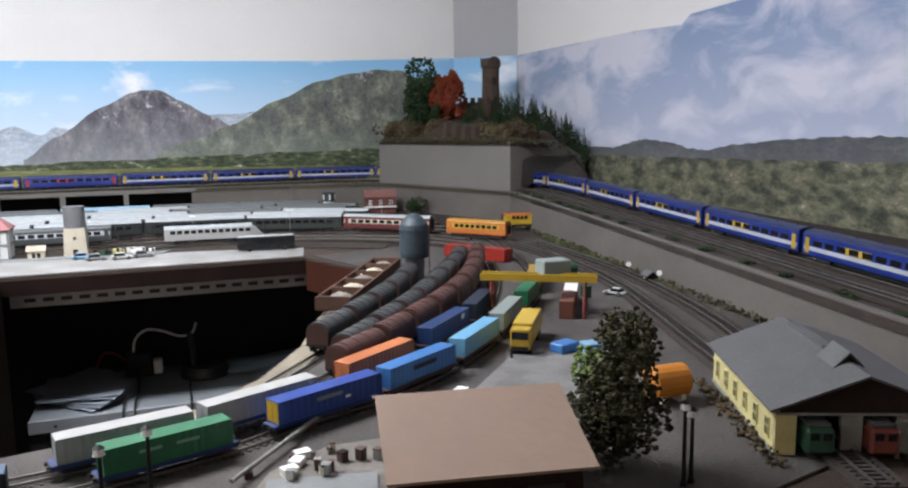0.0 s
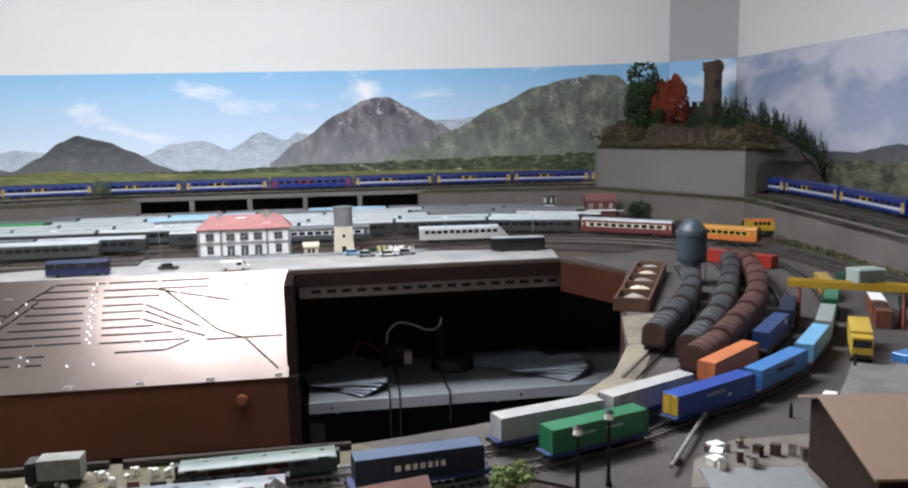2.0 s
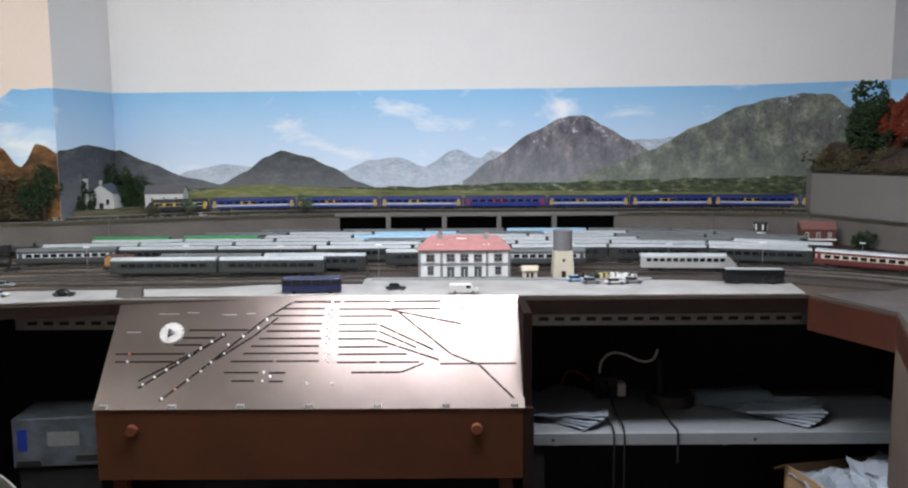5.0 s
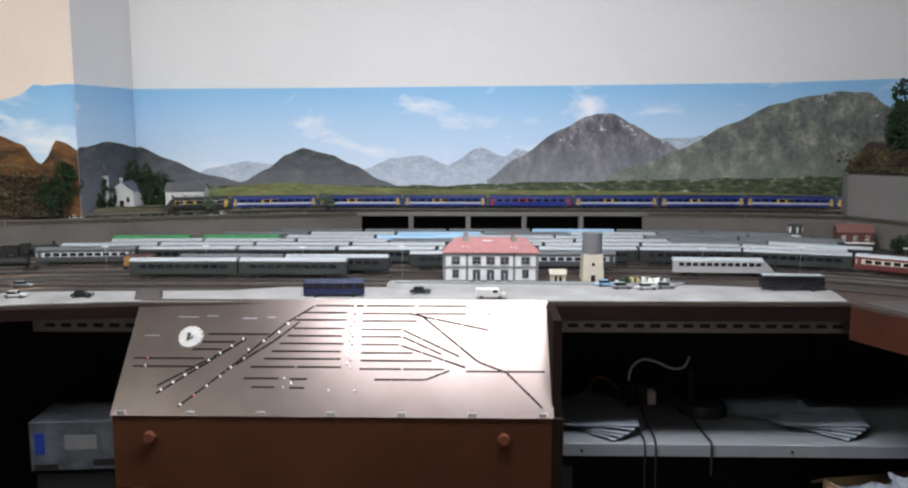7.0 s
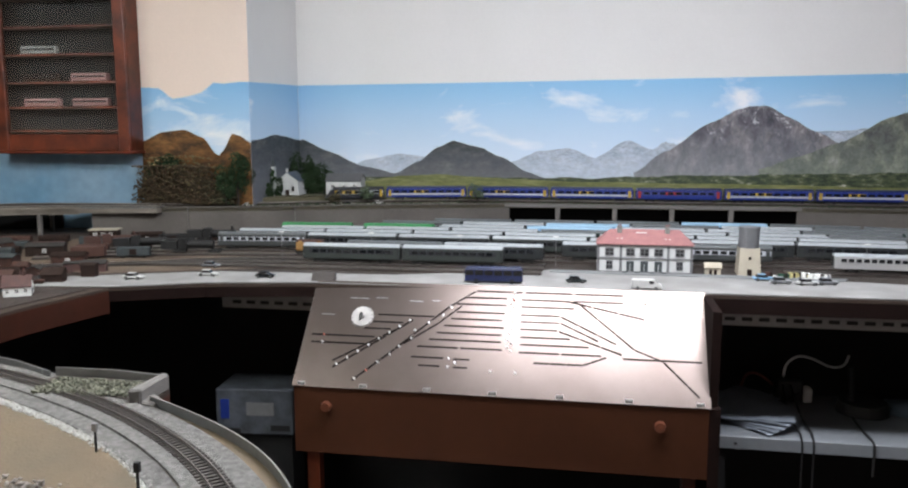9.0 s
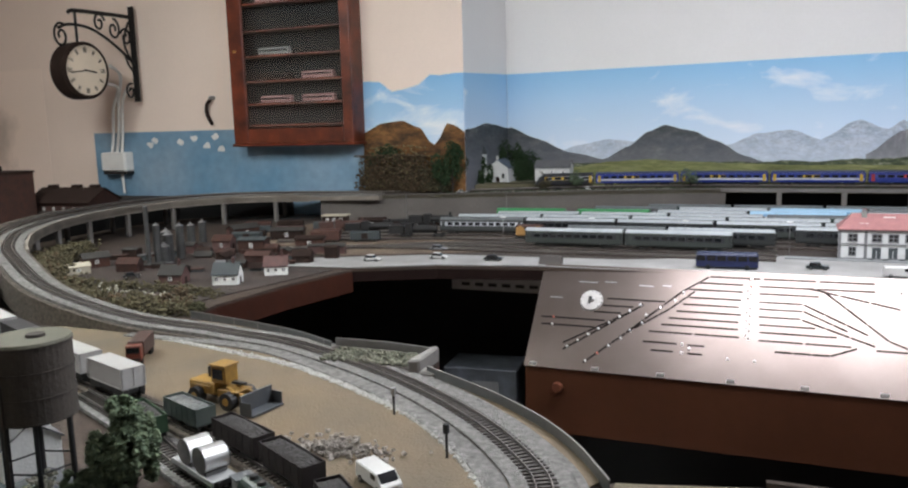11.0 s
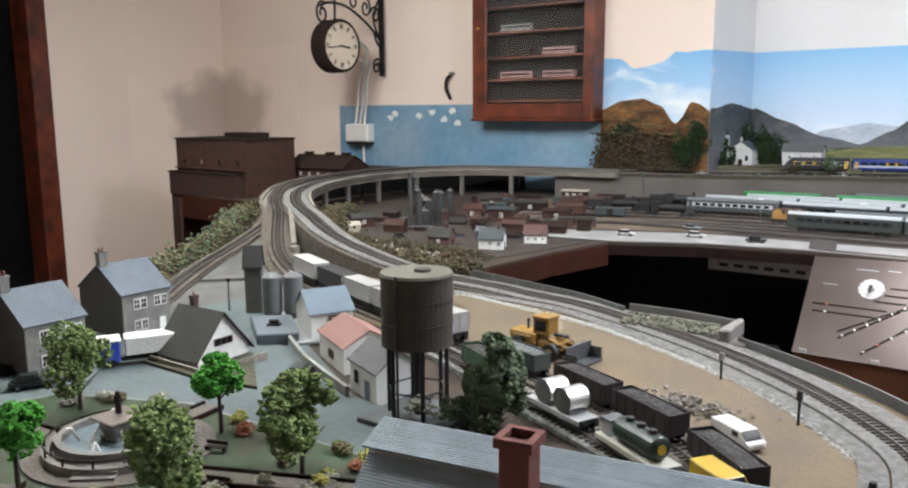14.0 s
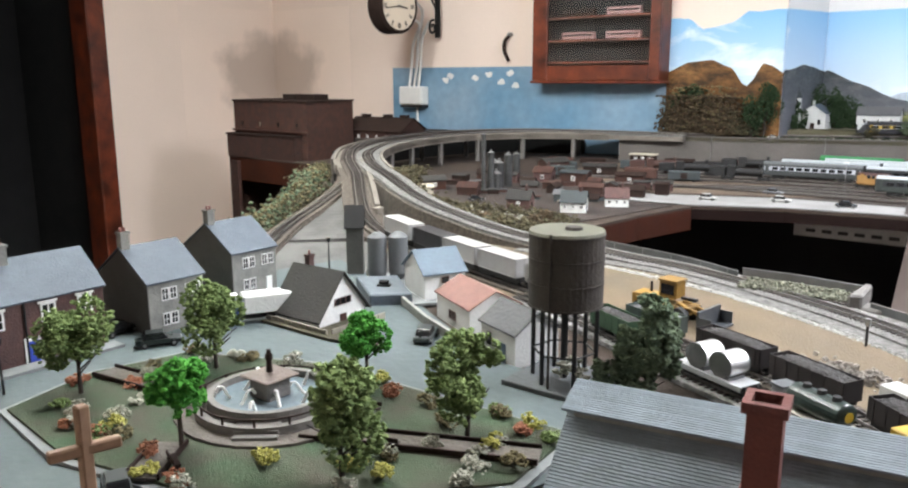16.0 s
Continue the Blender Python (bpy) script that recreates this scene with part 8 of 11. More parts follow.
for a, b in zip(pts, pts[1:]):
    bm = bmesh.new()
    ribbon(bm, [a, b], 0.002, 0.016, 0.005)
    part("wall_section", bm, STONE, yw)
bm = bmesh.new()
prism(bm, [(-1.768, 0.858), (-1.672, 0.790), (-1.628, 0.835), (-1.720, 0.905)], G + 0.001, G + 0.020)
solid("loading_bank", finish(bm, 0.002), mat("blue_grey_concrete", (0.19, 0.225, 0.255), 0.8, 0, 18, 0.3, 0.3, (0.14, 0.165, 0.19)), "raised blue-grey concrete loading bank beside the yard wall", "loading bank")
dr = thing("yard_winch", pose(-1.692, 0.842, G + 0.020, 0, 0, 30), "small black winch on the loading bank", "winch")
bm = bmesh.new()
bx(bm, -0.010, -0.006, 0, 0.010, 0.006, 0.003)
part("frame", bm, BLACK, dr)
bm = bmesh.new()
cy(bm, (-0.007, 0, 0.006), (0.007, 0, 0.006), 0.0035, None, 10)
part("drum", bm, BLACK, dr)
patch("coal_yard", [(-1.80, 0.925), (-1.62, 0.825), (-1.56, 0.90), (-1.74, 1.0)], 0.007, PAVING, "pale concrete coal yard behind the wall", "yard", 0.004)
silo = thing("cement_silo", pose(-1.762, 0.902, G) @ Matrix.Diagonal((1.02, 1.02, 1.05, 1)), "grey cement silo with domed cap", "silo", "cement silos")
bm = bmesh.new()
cy(bm, (0, 0, 0.018), (0, 0, 0.075), 0.0155, None, 24)
part("barrel", bm, CONC_SILO, silo)
bm = bmesh.new()
cy(bm, (0, 0, 0.075), (0, 0, 0.082), 0.0155, 0.006, 24)
part("cap", bm, CONC_SILO, silo)
bm = bmesh.new()
cy(bm, (0, 0, 0.006), (0, 0, 0.018), 0.006, 0.0155, 24)
part("hopper", bm, CONC_SILO, silo)
for k in range(4):
    bm = bmesh.new()
    a = k * math.pi / 2 + 0.7
    cy(bm, (0.012 * math.cos(a), 0.012 * math.sin(a), 0), (0.012 * math.cos(a), 0.012 * math.sin(a), 0.022), 0.0012, None, 6)
    part("leg", bm, BLACK, silo)
copy_thing(silo, pose(-1.738, 0.9265, G) @ Matrix.Diagonal((1.02, 1.02, 1.0, 1)))
el = gabled("elevator_tower", pose(-1.838, 0.928, G, 0, 0, 40), "narrow grey elevator tower with dark gabled roof", 0.028, 0.026, 0.088, 0.118, STONE_DK, BLACK, 0.003, "tower")
lp = thing("street_lamp", pose(-1.88, 0.905, G), "black street lamp with a globe", "street lamp", "street lamps")
bm = bmesh.new()
cy(bm, (0, 0, 0), (0, 0, 0.055), 0.0014, 0.001, 8)
part("post", bm, BLACK, lp)
bm = bmesh.new()
cy(bm, (0, 0, 0.055), (0, 0, 0.062), 0.003, 0.004, 10)
part("lantern", bm, PANE, lp)
for x, y in ((-1.745, 0.305),):
    copy_thing(lp, pose(x, y, G + 0.004))

# trackside: posts, fence wire, rocks
for x, y, h in ((-1.055, 1.035, 0.036), (-0.935, 0.93, 0.040), (-0.83, 0.72, 0.045)):
    sg = thing("signal_post", pose(x, y, G + 0.003), "short grey trackside signal post", "signal post", "trackside posts")
    bm = bmesh.new()
    cy(bm, (0, 0, 0), (0, 0, h * 0.75), 0.0016, None, 8)
    part("post", bm, BLACK, sg)
    bm = bmesh.new()
    bx(bm, -0.003, -0.003, h * 0.72, 0.003, 0.003, h)
    part("head", finish(bm, 0.0006), METAL if h < 0.04 else BLACK, sg)
rail_f = thing("well_fence", pose(0, 0, 0), "thin grey railing along the edge of the well", "railing")
fl = smooth_line([(x, y, G + 0.016) for x, y in ((-1.70, 1.40), (-1.62, 1.383), (-1.42, 1.335), (-1.30, 1.282))], 0.02)
bm = bmesh.new()
strip(bm, fl, 0.0010, 0.0010, 0.0014)
part("top_rail", bm, METAL, rail_f)
bm = bmesh.new()
strip(bm, [p - Vector((0, 0, 0.0016)) for p in fl], 0.0005, 0.0005, 0.0145)
part("mesh_panel", bm, SMOKY, rail_f, "smoky clear sheet")
for i in range(0, len(fl), 3):
    bm = bmesh.new()
    p = fl[i]
    cy(bm, (p.x, p.y, G), (p.x, p.y, p.z), 0.0009, None, 6)
    part("post", bm, METAL, rail_f)
gd = thing("edge_guard", pose(0, 0, 0), "smoky clear guard strip with a pale top edge beside the well", "guard strip")
fl = smooth_line([(x, y, G + 0.017) for x, y in ((-1.083, 1.200), (-1.01, 1.158), (-0.930, 1.108), (-0.856, 1.048), (-0.797, 0.982), (-0.746, 0.905))], 0.015)
bm = bmesh.new()
strip(bm, fl, 0.0011, 0.0011, 0.0014)
part("top_edge", bm, FSTONE, gd, "pale top edge")
bm = bmesh.new()
strip(bm, [p - Vector((0, 0, 0.0016)) for p in fl], 0.0006, 0.0006, 0.022)
part("sheet", bm, SMOKY, gd)
rk = random.Random(4)
v, f = clumps([(x, rk.uniform(1.205 + 0.25 * (x + 1.29) * 0.15, 1.272), G + 0.008 + rk.uniform(0, 0.004), 0.0038 * rk.uniform(0.4, 1.4)) for x in [rk.uniform(-1.275, -1.115) for _ in range(900)]], rk)
tagged(new("bed_planting", raw("bed_planting", v, f, leaf_mat("mossy_dark_rock", (0.035, 0.040, 0.028), (0.24, 0.24, 0.18)))), "dark mossy scatter filling the bed at the well's edge", "planting", kind="stuff")
bed = thing("planted_bed", pose(0, 0, G), "low grey plaster bed at the edge of the well", "planting bed")
bm = bmesh.new()
prism(bm, [(-1.295, 1.262), (-1.105, 1.196), (-1.104, 1.276), (-1.20, 1.289), (-1.290, 1.287)], 0.0045, 0.0085)
part("soil", bm, BALLAST_DARK, bed)
bm = bmesh.new()
ribbon(bm, [(-1.294, 1.287), (-1.20, 1.290), (-1.100, 1.277)], 0.0, 0.021, 0.003)
part("rim", bm, METAL, bed)
bm = bmesh.new()
prism(bm, [(-1.112, 1.190), (-1.094, 1.196), (-1.096, 1.276), (-1.108, 1.276)], 0.0, 0.026)
part("plaster_end", finish(bm, 0.003), FSTONE, bed, "pale plaster end wall")
bm = bmesh.new()
prism(bm, [(-1.094, 1.192), (-1.066, 1.186), (-1.062, 1.205), (-1.094, 1.232)], 0.0, 0.010)
part("plaster_foot", finish(bm, 0.003), FSTONE, bed, "pale plaster step")
hedge("scrub_bank_outer", [(-2.70, 1.66, 0.95), (-2.56, 1.47, 0.945), (-2.42, 1.34, 0.93), (-2.36, 1.20, 0.915), (-2.29, 1.06, G), (-2.16, 0.90, G)], 0.045, 0.028, LEAF_BROWN, "grey-brown scrub bank beside the outer track", 1500, 41, tuft=0.007)
hedge("scrub_bank_outer_green", [(-2.60, 1.52, 0.95), (-2.45, 1.36, 0.945), (-2.33, 1.14, 0.915), (-2.24, 1.0, G)], 0.045, 0.03, LEAF_GREYGREEN, "grey-green tufts on the outer scrub bank", 420, 47, tuft=0.007)
hedge("scrub_bank_outer_dry", [(-2.64, 1.58, 0.96), (-2.45, 1.36, 0.945), (-2.32, 1.12, 0.915), (-2.20, 0.95, G)], 0.04, 0.03, LEAF_OCHRE, "dry ochre tufts on the scrub bank", 330, 42, tuft=0.007)
hedge("scrub_bank_inner", [(-2.60, 1.95, 0.92), (-2.46, 1.74, 0.93), (-2.30, 1.56, 0.93), (-2.12, 1.45, 0.92), (-1.92, 1.41, G), (-1.75, 1.42, G)], 0.055, 0.028, LEAF_BROWN, "brown scrub bank inside the curve", 1500, 43, tuft=0.009)
hedge("scrub_bank_inner_green", [(-2.45, 1.72, 0.94), (-2.28, 1.55, 0.935), (-2.08, 1.44, 0.92), (-1.85, 1.41, G)], 0.04, 0.026, LEAF_AUTUMN, "dark autumn tufts on the inner scrub bank", 200, 44, tuft=0.007)
hedge("ballast_verge", [(-1.70, 1.262, G + 0.002), (-1.50, 1.222, G + 0.002), (-1.33, 1.185, G + 0.002), (-1.22, 1.140, G + 0.002), (-1.11, 1.083, G + 0.002), (-1.04, 1.044, G + 0.002), (-0.975, 0.990, G + 0.002), (-0.91, 0.925, G + 0.002), (-0.86, 0.865, G + 0.002)], 0.007, 0.002, PLASTER_SPILL, "white plaster spilled along the ballast's edge", 3000, 45, tuft=0.0034)
hedge("verge_moss", [(-1.40, 1.165, G), (-1.24, 1.10, G), (-1.12, 1.03, G), (-1.04, 0.97, G), (-0.97, 0.90, G)], 0.040, 0.0015, LEAF_OLIVE, "thin green scatter on the sand beside the track", 2200, 46, tuft=0.0024)


# ---- station and yard buildings ----
QUOIN = mat("grey_stone_quoin", (0.22, 0.22, 0.225), 0.8, 0, 60, 0.2)
STATION_W = mat("white_station_render", (0.60, 0.61, 0.60), 0.8, 0, 50, 0.1, 0.1)
STATION_ROOF = mat("rose_red_tiles", (0.42, 0.19, 0.18), 0.8, 0, 60, 0.2, 0.3, (0.34, 0.15, 0.15))
SHUTTER = mat("dark_grey_shutter", (0.06, 0.075, 0.08), 0.7, 0, 40, 0.2)
TOWER_GREY = mat("grey_tank_sheet", (0.20, 0.205, 0.215), 0.65, 0, 30, 0.2, 0.1)
TANK_BLUE = mat("dark_blue_grey_tank", (0.055, 0.085, 0.11), 0.5, 0, 40, 0.25, 0.1)
CRANE_Y = paint("crane_yellow", (0.52, 0.33, 0.02), 0.5)
CRANE_R = paint("crane_red_brown", (0.26, 0.055, 0.035), 0.55)
ORANGE_T = paint("orange_tank", (0.62, 0.22, 0.02), 0.5)
GREEN_P = paint("dark_green_paint", (0.03, 0.11, 0.06), 0.5)
CARD_BROWN = mat("brown_corrugated_carton", (0.40, 0.25, 0.13), 0.85, 0, 12, 0.15)
PAPER = mat("printed_paper", (0.30, 0.34, 0.39), 0.7, 0, 20, 0.1)
PAPER_B = mat("blue_tinted_paper", (0.22, 0.28, 0.34), 0.7, 0, 20, 0.12)
CABLE_W = paint("white_cable", (0.72, 0.72, 0.70), 0.45)
CREAM_DIM = paint("dull_grey_livery", (0.26, 0.25, 0.24), 0.6)
PINK_T = paint("pink_model_livery", (0.36, 0.19, 0.18), 0.5)
IRON = mat("black_wrought_iron", (0.012, 0.011, 0.011), 0.5, 0.3, 50, 0.2)
CLOCK_FACE = mat("cream_clock_face", (0.74, 0.63, 0.50), 0.5, 0, 10, 0.08)
CASTLE = mat("brown_castle_stone", (0.13, 0.085, 0.06), 0.95, 0, 40, 0.35, 0.5, (0.08, 0.055, 0.042))


def sweep(bm, pts, r, seg=6):
    """A round bar bent along a line of points."""
    pts = [Vector(p) for p in pts]
    rings = []
    for i, p in enumerate(pts):
        d = (pts[min(i + 1, len(pts) - 1)] - pts[max(i - 1, 0)]).normalized()
        u = d.orthogonal().normalized() if i == 0 else (u - d * u.dot(d)).normalized()
        w = d.cross(u)
        rings.append([bm.verts.new(p + (u * math.cos(a) + w * math.sin(a)) * r) for a in [6.2832 * k / seg for k in range(seg)]])
    for a, b in zip(rings, rings[1:]):
        for k in range(seg):
            bm.faces.new((a[k], a[(k + 1) % seg], b[(k + 1) % seg], b[k]))
    bm.faces.new(rings[0][::-1])
    bm.faces.new(rings[-1])


def box_part(name, b, material, parent, label="", bevel=0.0):
    bm = bmesh.new()
    bx(bm, *b)
    return part(name, finish(bm, bevel), material, parent, label)


def hut(name, x, y, w, d, ze, zr, wall_m, roof_m, label, rz=0, base=G, wins=2, door=True, category="building", over=0.003, stack=False):
    """A small gabled building with windows on both long sides and a door."""
    ob = gabled(name, pose(x, y, base, 0, 0, rz), label, w, d, ze, zr, wall_m, roof_m, over, category)
    for k in range(wins):
        xx = -w / 2 + w * (k + 0.5) / wins
        for f in (-1, 1):
            window(ob, xx, ze * 0.42, min(0.012, w * 0.16), ze * 0.38, f * (d / 2 + 0.0002), f)
    if door:
        box_part("door", (w / 2 - 0.0002, -d * 0.12, 0, w / 2 + 0.001, d * 0.12, ze * 0.7), TIMBER_DK, ob)
    if stack:
        chimney(ob, w * 0.25, 0.0, zr - 0.008, zr + 0.012, 0.006, BRICK, 1)
    return ob


st = thing("station_building", pose(-0.35, 2.40, G + 0.003), "white two-storey station with rose-red hipped roof", "station")
SWD, SD, SH = 0.244, 0.075, 0.078
box_part("wall", (-SWD / 2, 0, 0, SWD / 2, SD, SH), STATION_W, st)
for xx in (-0.122, -0.062, 0.062, 0.122):
    box_part("pilaster", (xx - 0.0035, -0.0022, 0, xx + 0.0035, 0.004, SH), QUOIN, st)
for zz, hh in ((0.0, 0.006), (0.040, 0.003), (0.074, 0.004)):
    box_part("string_course", (-SWD / 2 - 0.002, -0.0028, zz, SWD / 2 + 0.002, SD + 0.002, zz + hh), QUOIN, st)
for xx in (-0.092, -0.037, 0.0, 0.037, 0.092):
    window(st, xx, 0.047, 0.024, 0.022, -0.0004, -1, QUOIN, True)
    if abs(xx) > 0.05:
        window(st, xx, 0.011, 0.018, 0.024, -0.0004, -1, QUOIN, True)
    else:
        box_part("door", (xx - 0.010, -0.0016, 0, xx + 0.010, 0.001, 0.034), SHUTTER, st)
        box_part("door_leaf", (xx - 0.0007, -0.002, 0.001, xx + 0.0007, 0.001, 0.026), STATION_W, st)
bm = bmesh.new()
o = 0.006
e = [(-SWD / 2 - o, -o, SH), (SWD / 2 + o, -o, SH), (SWD / 2 + o, SD + o, SH), (-SWD / 2 - o, SD + o, SH)]
lo = [bm.verts.new(p) for p in e]
mi = [bm.verts.new((p[0], p[1], p[2] + 0.003)) for p in e]
r1, r2 = bm.verts.new((-SWD / 2 + 0.030, SD / 2, 0.116)), bm.verts.new((SWD / 2 - 0.030, SD / 2, 0.116))
bm.faces.new(lo[::-1])
for k in range(4):
    bm.faces.new((lo[k], lo[(k + 1) % 4], mi[(k + 1) % 4], mi[k]))
bm.faces.new((mi[0], mi[1], r2, r1))
bm.faces.new((mi[1], mi[2], r2))
bm.faces.new((mi[2], mi[3], r1, r2))
bm.faces.new((mi[3], mi[0], r1))
part("roof", bm, STATION_ROOF, st)
for xx in (-0.066, 0.060):
    chimney(st, xx, SD * 0.42, 0.095, 0.124, 0.012, STONE, 2)
    for q in (-0.006, 0.006):
        bm = bmesh.new()
        along(bm, [(0.010, 0.084), (0.018, 0.094), (0.024, 0.092)], xx + q - 0.003, xx + q + 0.003)
        bx(bm, xx + q - 0.003, 0.009, 0.083, xx + q + 0.003, 0.014, 0.094)
        part("dormer", bm, WHITE_P, st, "white roof dormer")
box_part("skylight", (-0.022, 0.026, 0.1045, 0.006, 0.031, 0.1085), WHITE_P, st)
for xx in (-0.018, 0.02, 0.05, -0.05):
    box_part("bench", (xx - 0.006, -0.012, 0, xx + 0.006, -0.006, 0.007), SHUTTER, st)
patch("platform_station", [(-0.60, 2.375), (0.14, 2.355), (0.16, 2.39), (-0.60, 2.41)], 0.0065, PAVING, "pale paved platform before the station", "platform", 0.006)

tw = thing("water_tower", pose(-0.077, 2.445, G + 0.003), "square cream stone tower under a grey tank", "tower")
bm = bmesh.new()
for z0, z1, a, b in ((0, 0.072, 0.029, 0.025),):
    v0 = [bm.verts.new((sx * a, sy * a, z0)) for sx, sy in ((-1, -1), (1, -1), (1, 1), (-1, 1))]
    v1 = [bm.verts.new((sx * b, sy * b, z1)) for sx, sy in ((-1, -1), (1, -1), (1, 1), (-1, 1))]
    bm.faces.new(v0[::-1])
    bm.faces.new(v1)
    for k in range(4):
        bm.faces.new((v0[k], v0[(k + 1) % 4], v1[(k + 1) % 4], v1[k]))
part("base", bm, CREAM_R, tw)
bm = bmesh.new()
cy(bm, (0, 0, 0.072), (0, 0, 0.126), 0.0265, None, 20)
cy(bm, (0, 0, 0.122), (0, 0, 0.128), 0.0275, None, 20)
part("tank", bm, TOWER_GREY, tw, "grey sheet-metal tank")
box_part("door", (-0.006, -0.0295, 0, 0.006, -0.0275, 0.017), TIMBER_DK, tw)
box_part("window", (-0.0035, -0.0275, 0.042, 0.0035, -0.025, 0.050), PANE, tw)

ks = hut("kiosk", -0.17, 2.425, 0.040, 0.022, 0.020, 0.030, CREAM_R, CREAM_R, "small cream kiosk beside the station", 0, G + 0.003, 0, False)
for xx in (-0.006, 0.006):
    box_part("door", (xx - 0.0035, -0.0125, 0, xx + 0.0035, -0.0105, 0.014), TIMBER_DK, ks)
sb = hut("signal_box", 0.92, 3.10, 0.115, 0.05, 0.062, 0.085, mat("brick_red_card", (0.20, 0.07, 0.055), 0.8), ROOF_RED, "red-roofed signal box against the retaining wall", -8, G, 3, False)
box_part("balcony", (-0.06, -0.034, 0.022, 0.06, -0.025, 0.027), WHITE_P, sb, "white balcony rail")
sl = thing("silo", pose(0.729, 3.126, G), "short white silo with a black band", "silo")
bm = bmesh.new()
cy(bm, (0, 0, 0), (0, 0, 0.05), 0.021, None, 16)
part("body", bm, WHITE_P, sl, smooth=False)
bm = bmesh.new()
cy(bm, (0, 0, 0.05), (0, 0, 0.083), 0.0235, None, 16)
part("band", bm, SHUTTER, sl, "dark upper drum")
for k in range(6):
    a = k * 1.047
    bm = bmesh.new()
    bx(bm, -0.003, 0.0232, 0.056, 0.003, 0.0242, 0.076, Matrix.Rotation(a, 4, "Z"))
    part("panel", bm, WHITE_P, sl)
bush(1.02, 2.97, 0.05, 0.085, LEAF_DARK, "dark green bush before the retaining wall", G, 160, 7, "", 0.007)
bush(0.82, 3.17, 0.035, 0.04, LEAF_DARK, "low dark shrub behind the sidings", G, 80, 8, "", 0.006)
bush(0.60, 3.22, 0.05, 0.03, LEAF_DARK, "low dark shrub behind the sidings", G, 90, 9, "", 0.006)
for k in range(9):
    x = -1.4 + 0.27 * k
    lp = thing("yard_lamp", pose(x, 2.455 + 0.02 * (k % 2), G), "thin grey yard lamp post between the tracks", "lamp post", "yard lamps")
    bm = bmesh.new()
    cy(bm, (0, 0, 0), (0, 0, 0.088), 0.0011, 0.0008, 6)
    part("post", bm, METAL, lp)
    bm = bmesh.new()
    bx(bm, -0.008, -0.002, 0.087, 0.008, 0.002, 0.0895)
    part("lamp_head", bm, WHITE_P, lp)
wedge = thing("concrete_block", pose(-1.165, 2.155, G + 0.004), "grey sloping concrete block on the road edge", "block")
bm = bmesh.new()
along(bm, [(-0.012, 0), (0.014, 0), (0.014, 0.022), (0.004, 0.022)], -0.03, 0.03)
part("body", finish(bm, 0.001), YARD_GREY, wedge)
# crates and goods in front of the tower
rng = random.Random(44)
for k in range(14):
    x, y = rng.uniform(-0.04, 0.12), rng.uniform(2.375, 2.40)
    s = rng.uniform(0.005, 0.011)
    c = thing("goods_crate", pose(x, y, G + 0.0065, 0, 0, rng.uniform(0, 90)), "small goods crate stacked on the platform", "crate", "platform goods")
    bm = bmesh.new()
    bx(bm, -s, -s * 0.7, 0, s, s * 0.7, s * 1.3)
    part("body", finish(bm, 0.0006), rng.choice((WHITE_P, YELLOW_R, BROWN, CREAM_R, GREEN_P, RENDER_W)), c)
    bm = bmesh.new()
    bx(bm, -s * 0.3, -s * 0.74, 0.0005, s * 0.3, s * 0.74, s * 1.33)
    part("strap", bm, TIMBER_DK, c)

# ---- upper deck: chapel, farm, trees and scrub ----
bm = bmesh.new()
prism(bm, [(-1.775, 3.175), (-1.60, 3.285), (-1.44, 3.345), (-1.36, 3.40), (-1.36, 3.50), (-1.74, 3.50)], UP, UP + 0.030)
solid("deck_bank", finish(bm, 0.006), DRY_GRASS, "low grassy bank behind the upper track", "bank", "structure")
ch = gabled("chapel", pose(-1.713, 3.335, UP + 0.026, 0, 0, 90), "small white chapel with slate roof and side tower", 0.10, 0.092, 0.062, 0.095, STATION_W, SLATE, 0.004, "chapel")
for yy in (-0.024, 0.024):
    box_part("window", (-0.0512, yy - 0.005, 0.020, -0.0498, yy + 0.005, 0.040), PANE, ch)
box_part("door", (-0.0514, -0.008, 0, -0.0498, 0.008, 0.026), TIMBER_DK, ch)
box_part("gable_cross", (-0.052, -0.004, 0.094, -0.044, 0.004, 0.112), STATION_W, ch)
bm = bmesh.new()
bx(bm, -0.078, 0.044, 0, -0.054, 0.066, 0.120)
tws = part("bell_tower", bm, STATION_W, ch, "white bell tower")
bm = bmesh.new()
cy(bm, (-0.066, 0.055, 0.120), (-0.066, 0.055, 0.165), 0.016, 0.001, 4)
part("spire", bm, SHUTTER, tws, "dark pointed spire")
box_part("bell_opening", (-0.0792, 0.051, 0.095, -0.0775, 0.059, 0.112), PANE, tws)
fm = gabled("farmhouse", pose(-1.50, 3.385, UP + 0.030, 0, 0, 2), "low white farmhouse with a grey roof", 0.145, 0.07, 0.055, 0.083, STATION_W, ROOF_GREY, 0.004)
for xx in (-0.045, 0.0, 0.045):
    window(fm, xx, 0.024, 0.014, 0.018, -0.0354)
box_part("door", (-0.026, -0.0365, 0, -0.014, -0.0348, 0.030), TIMBER_DK, fm)
k = 0
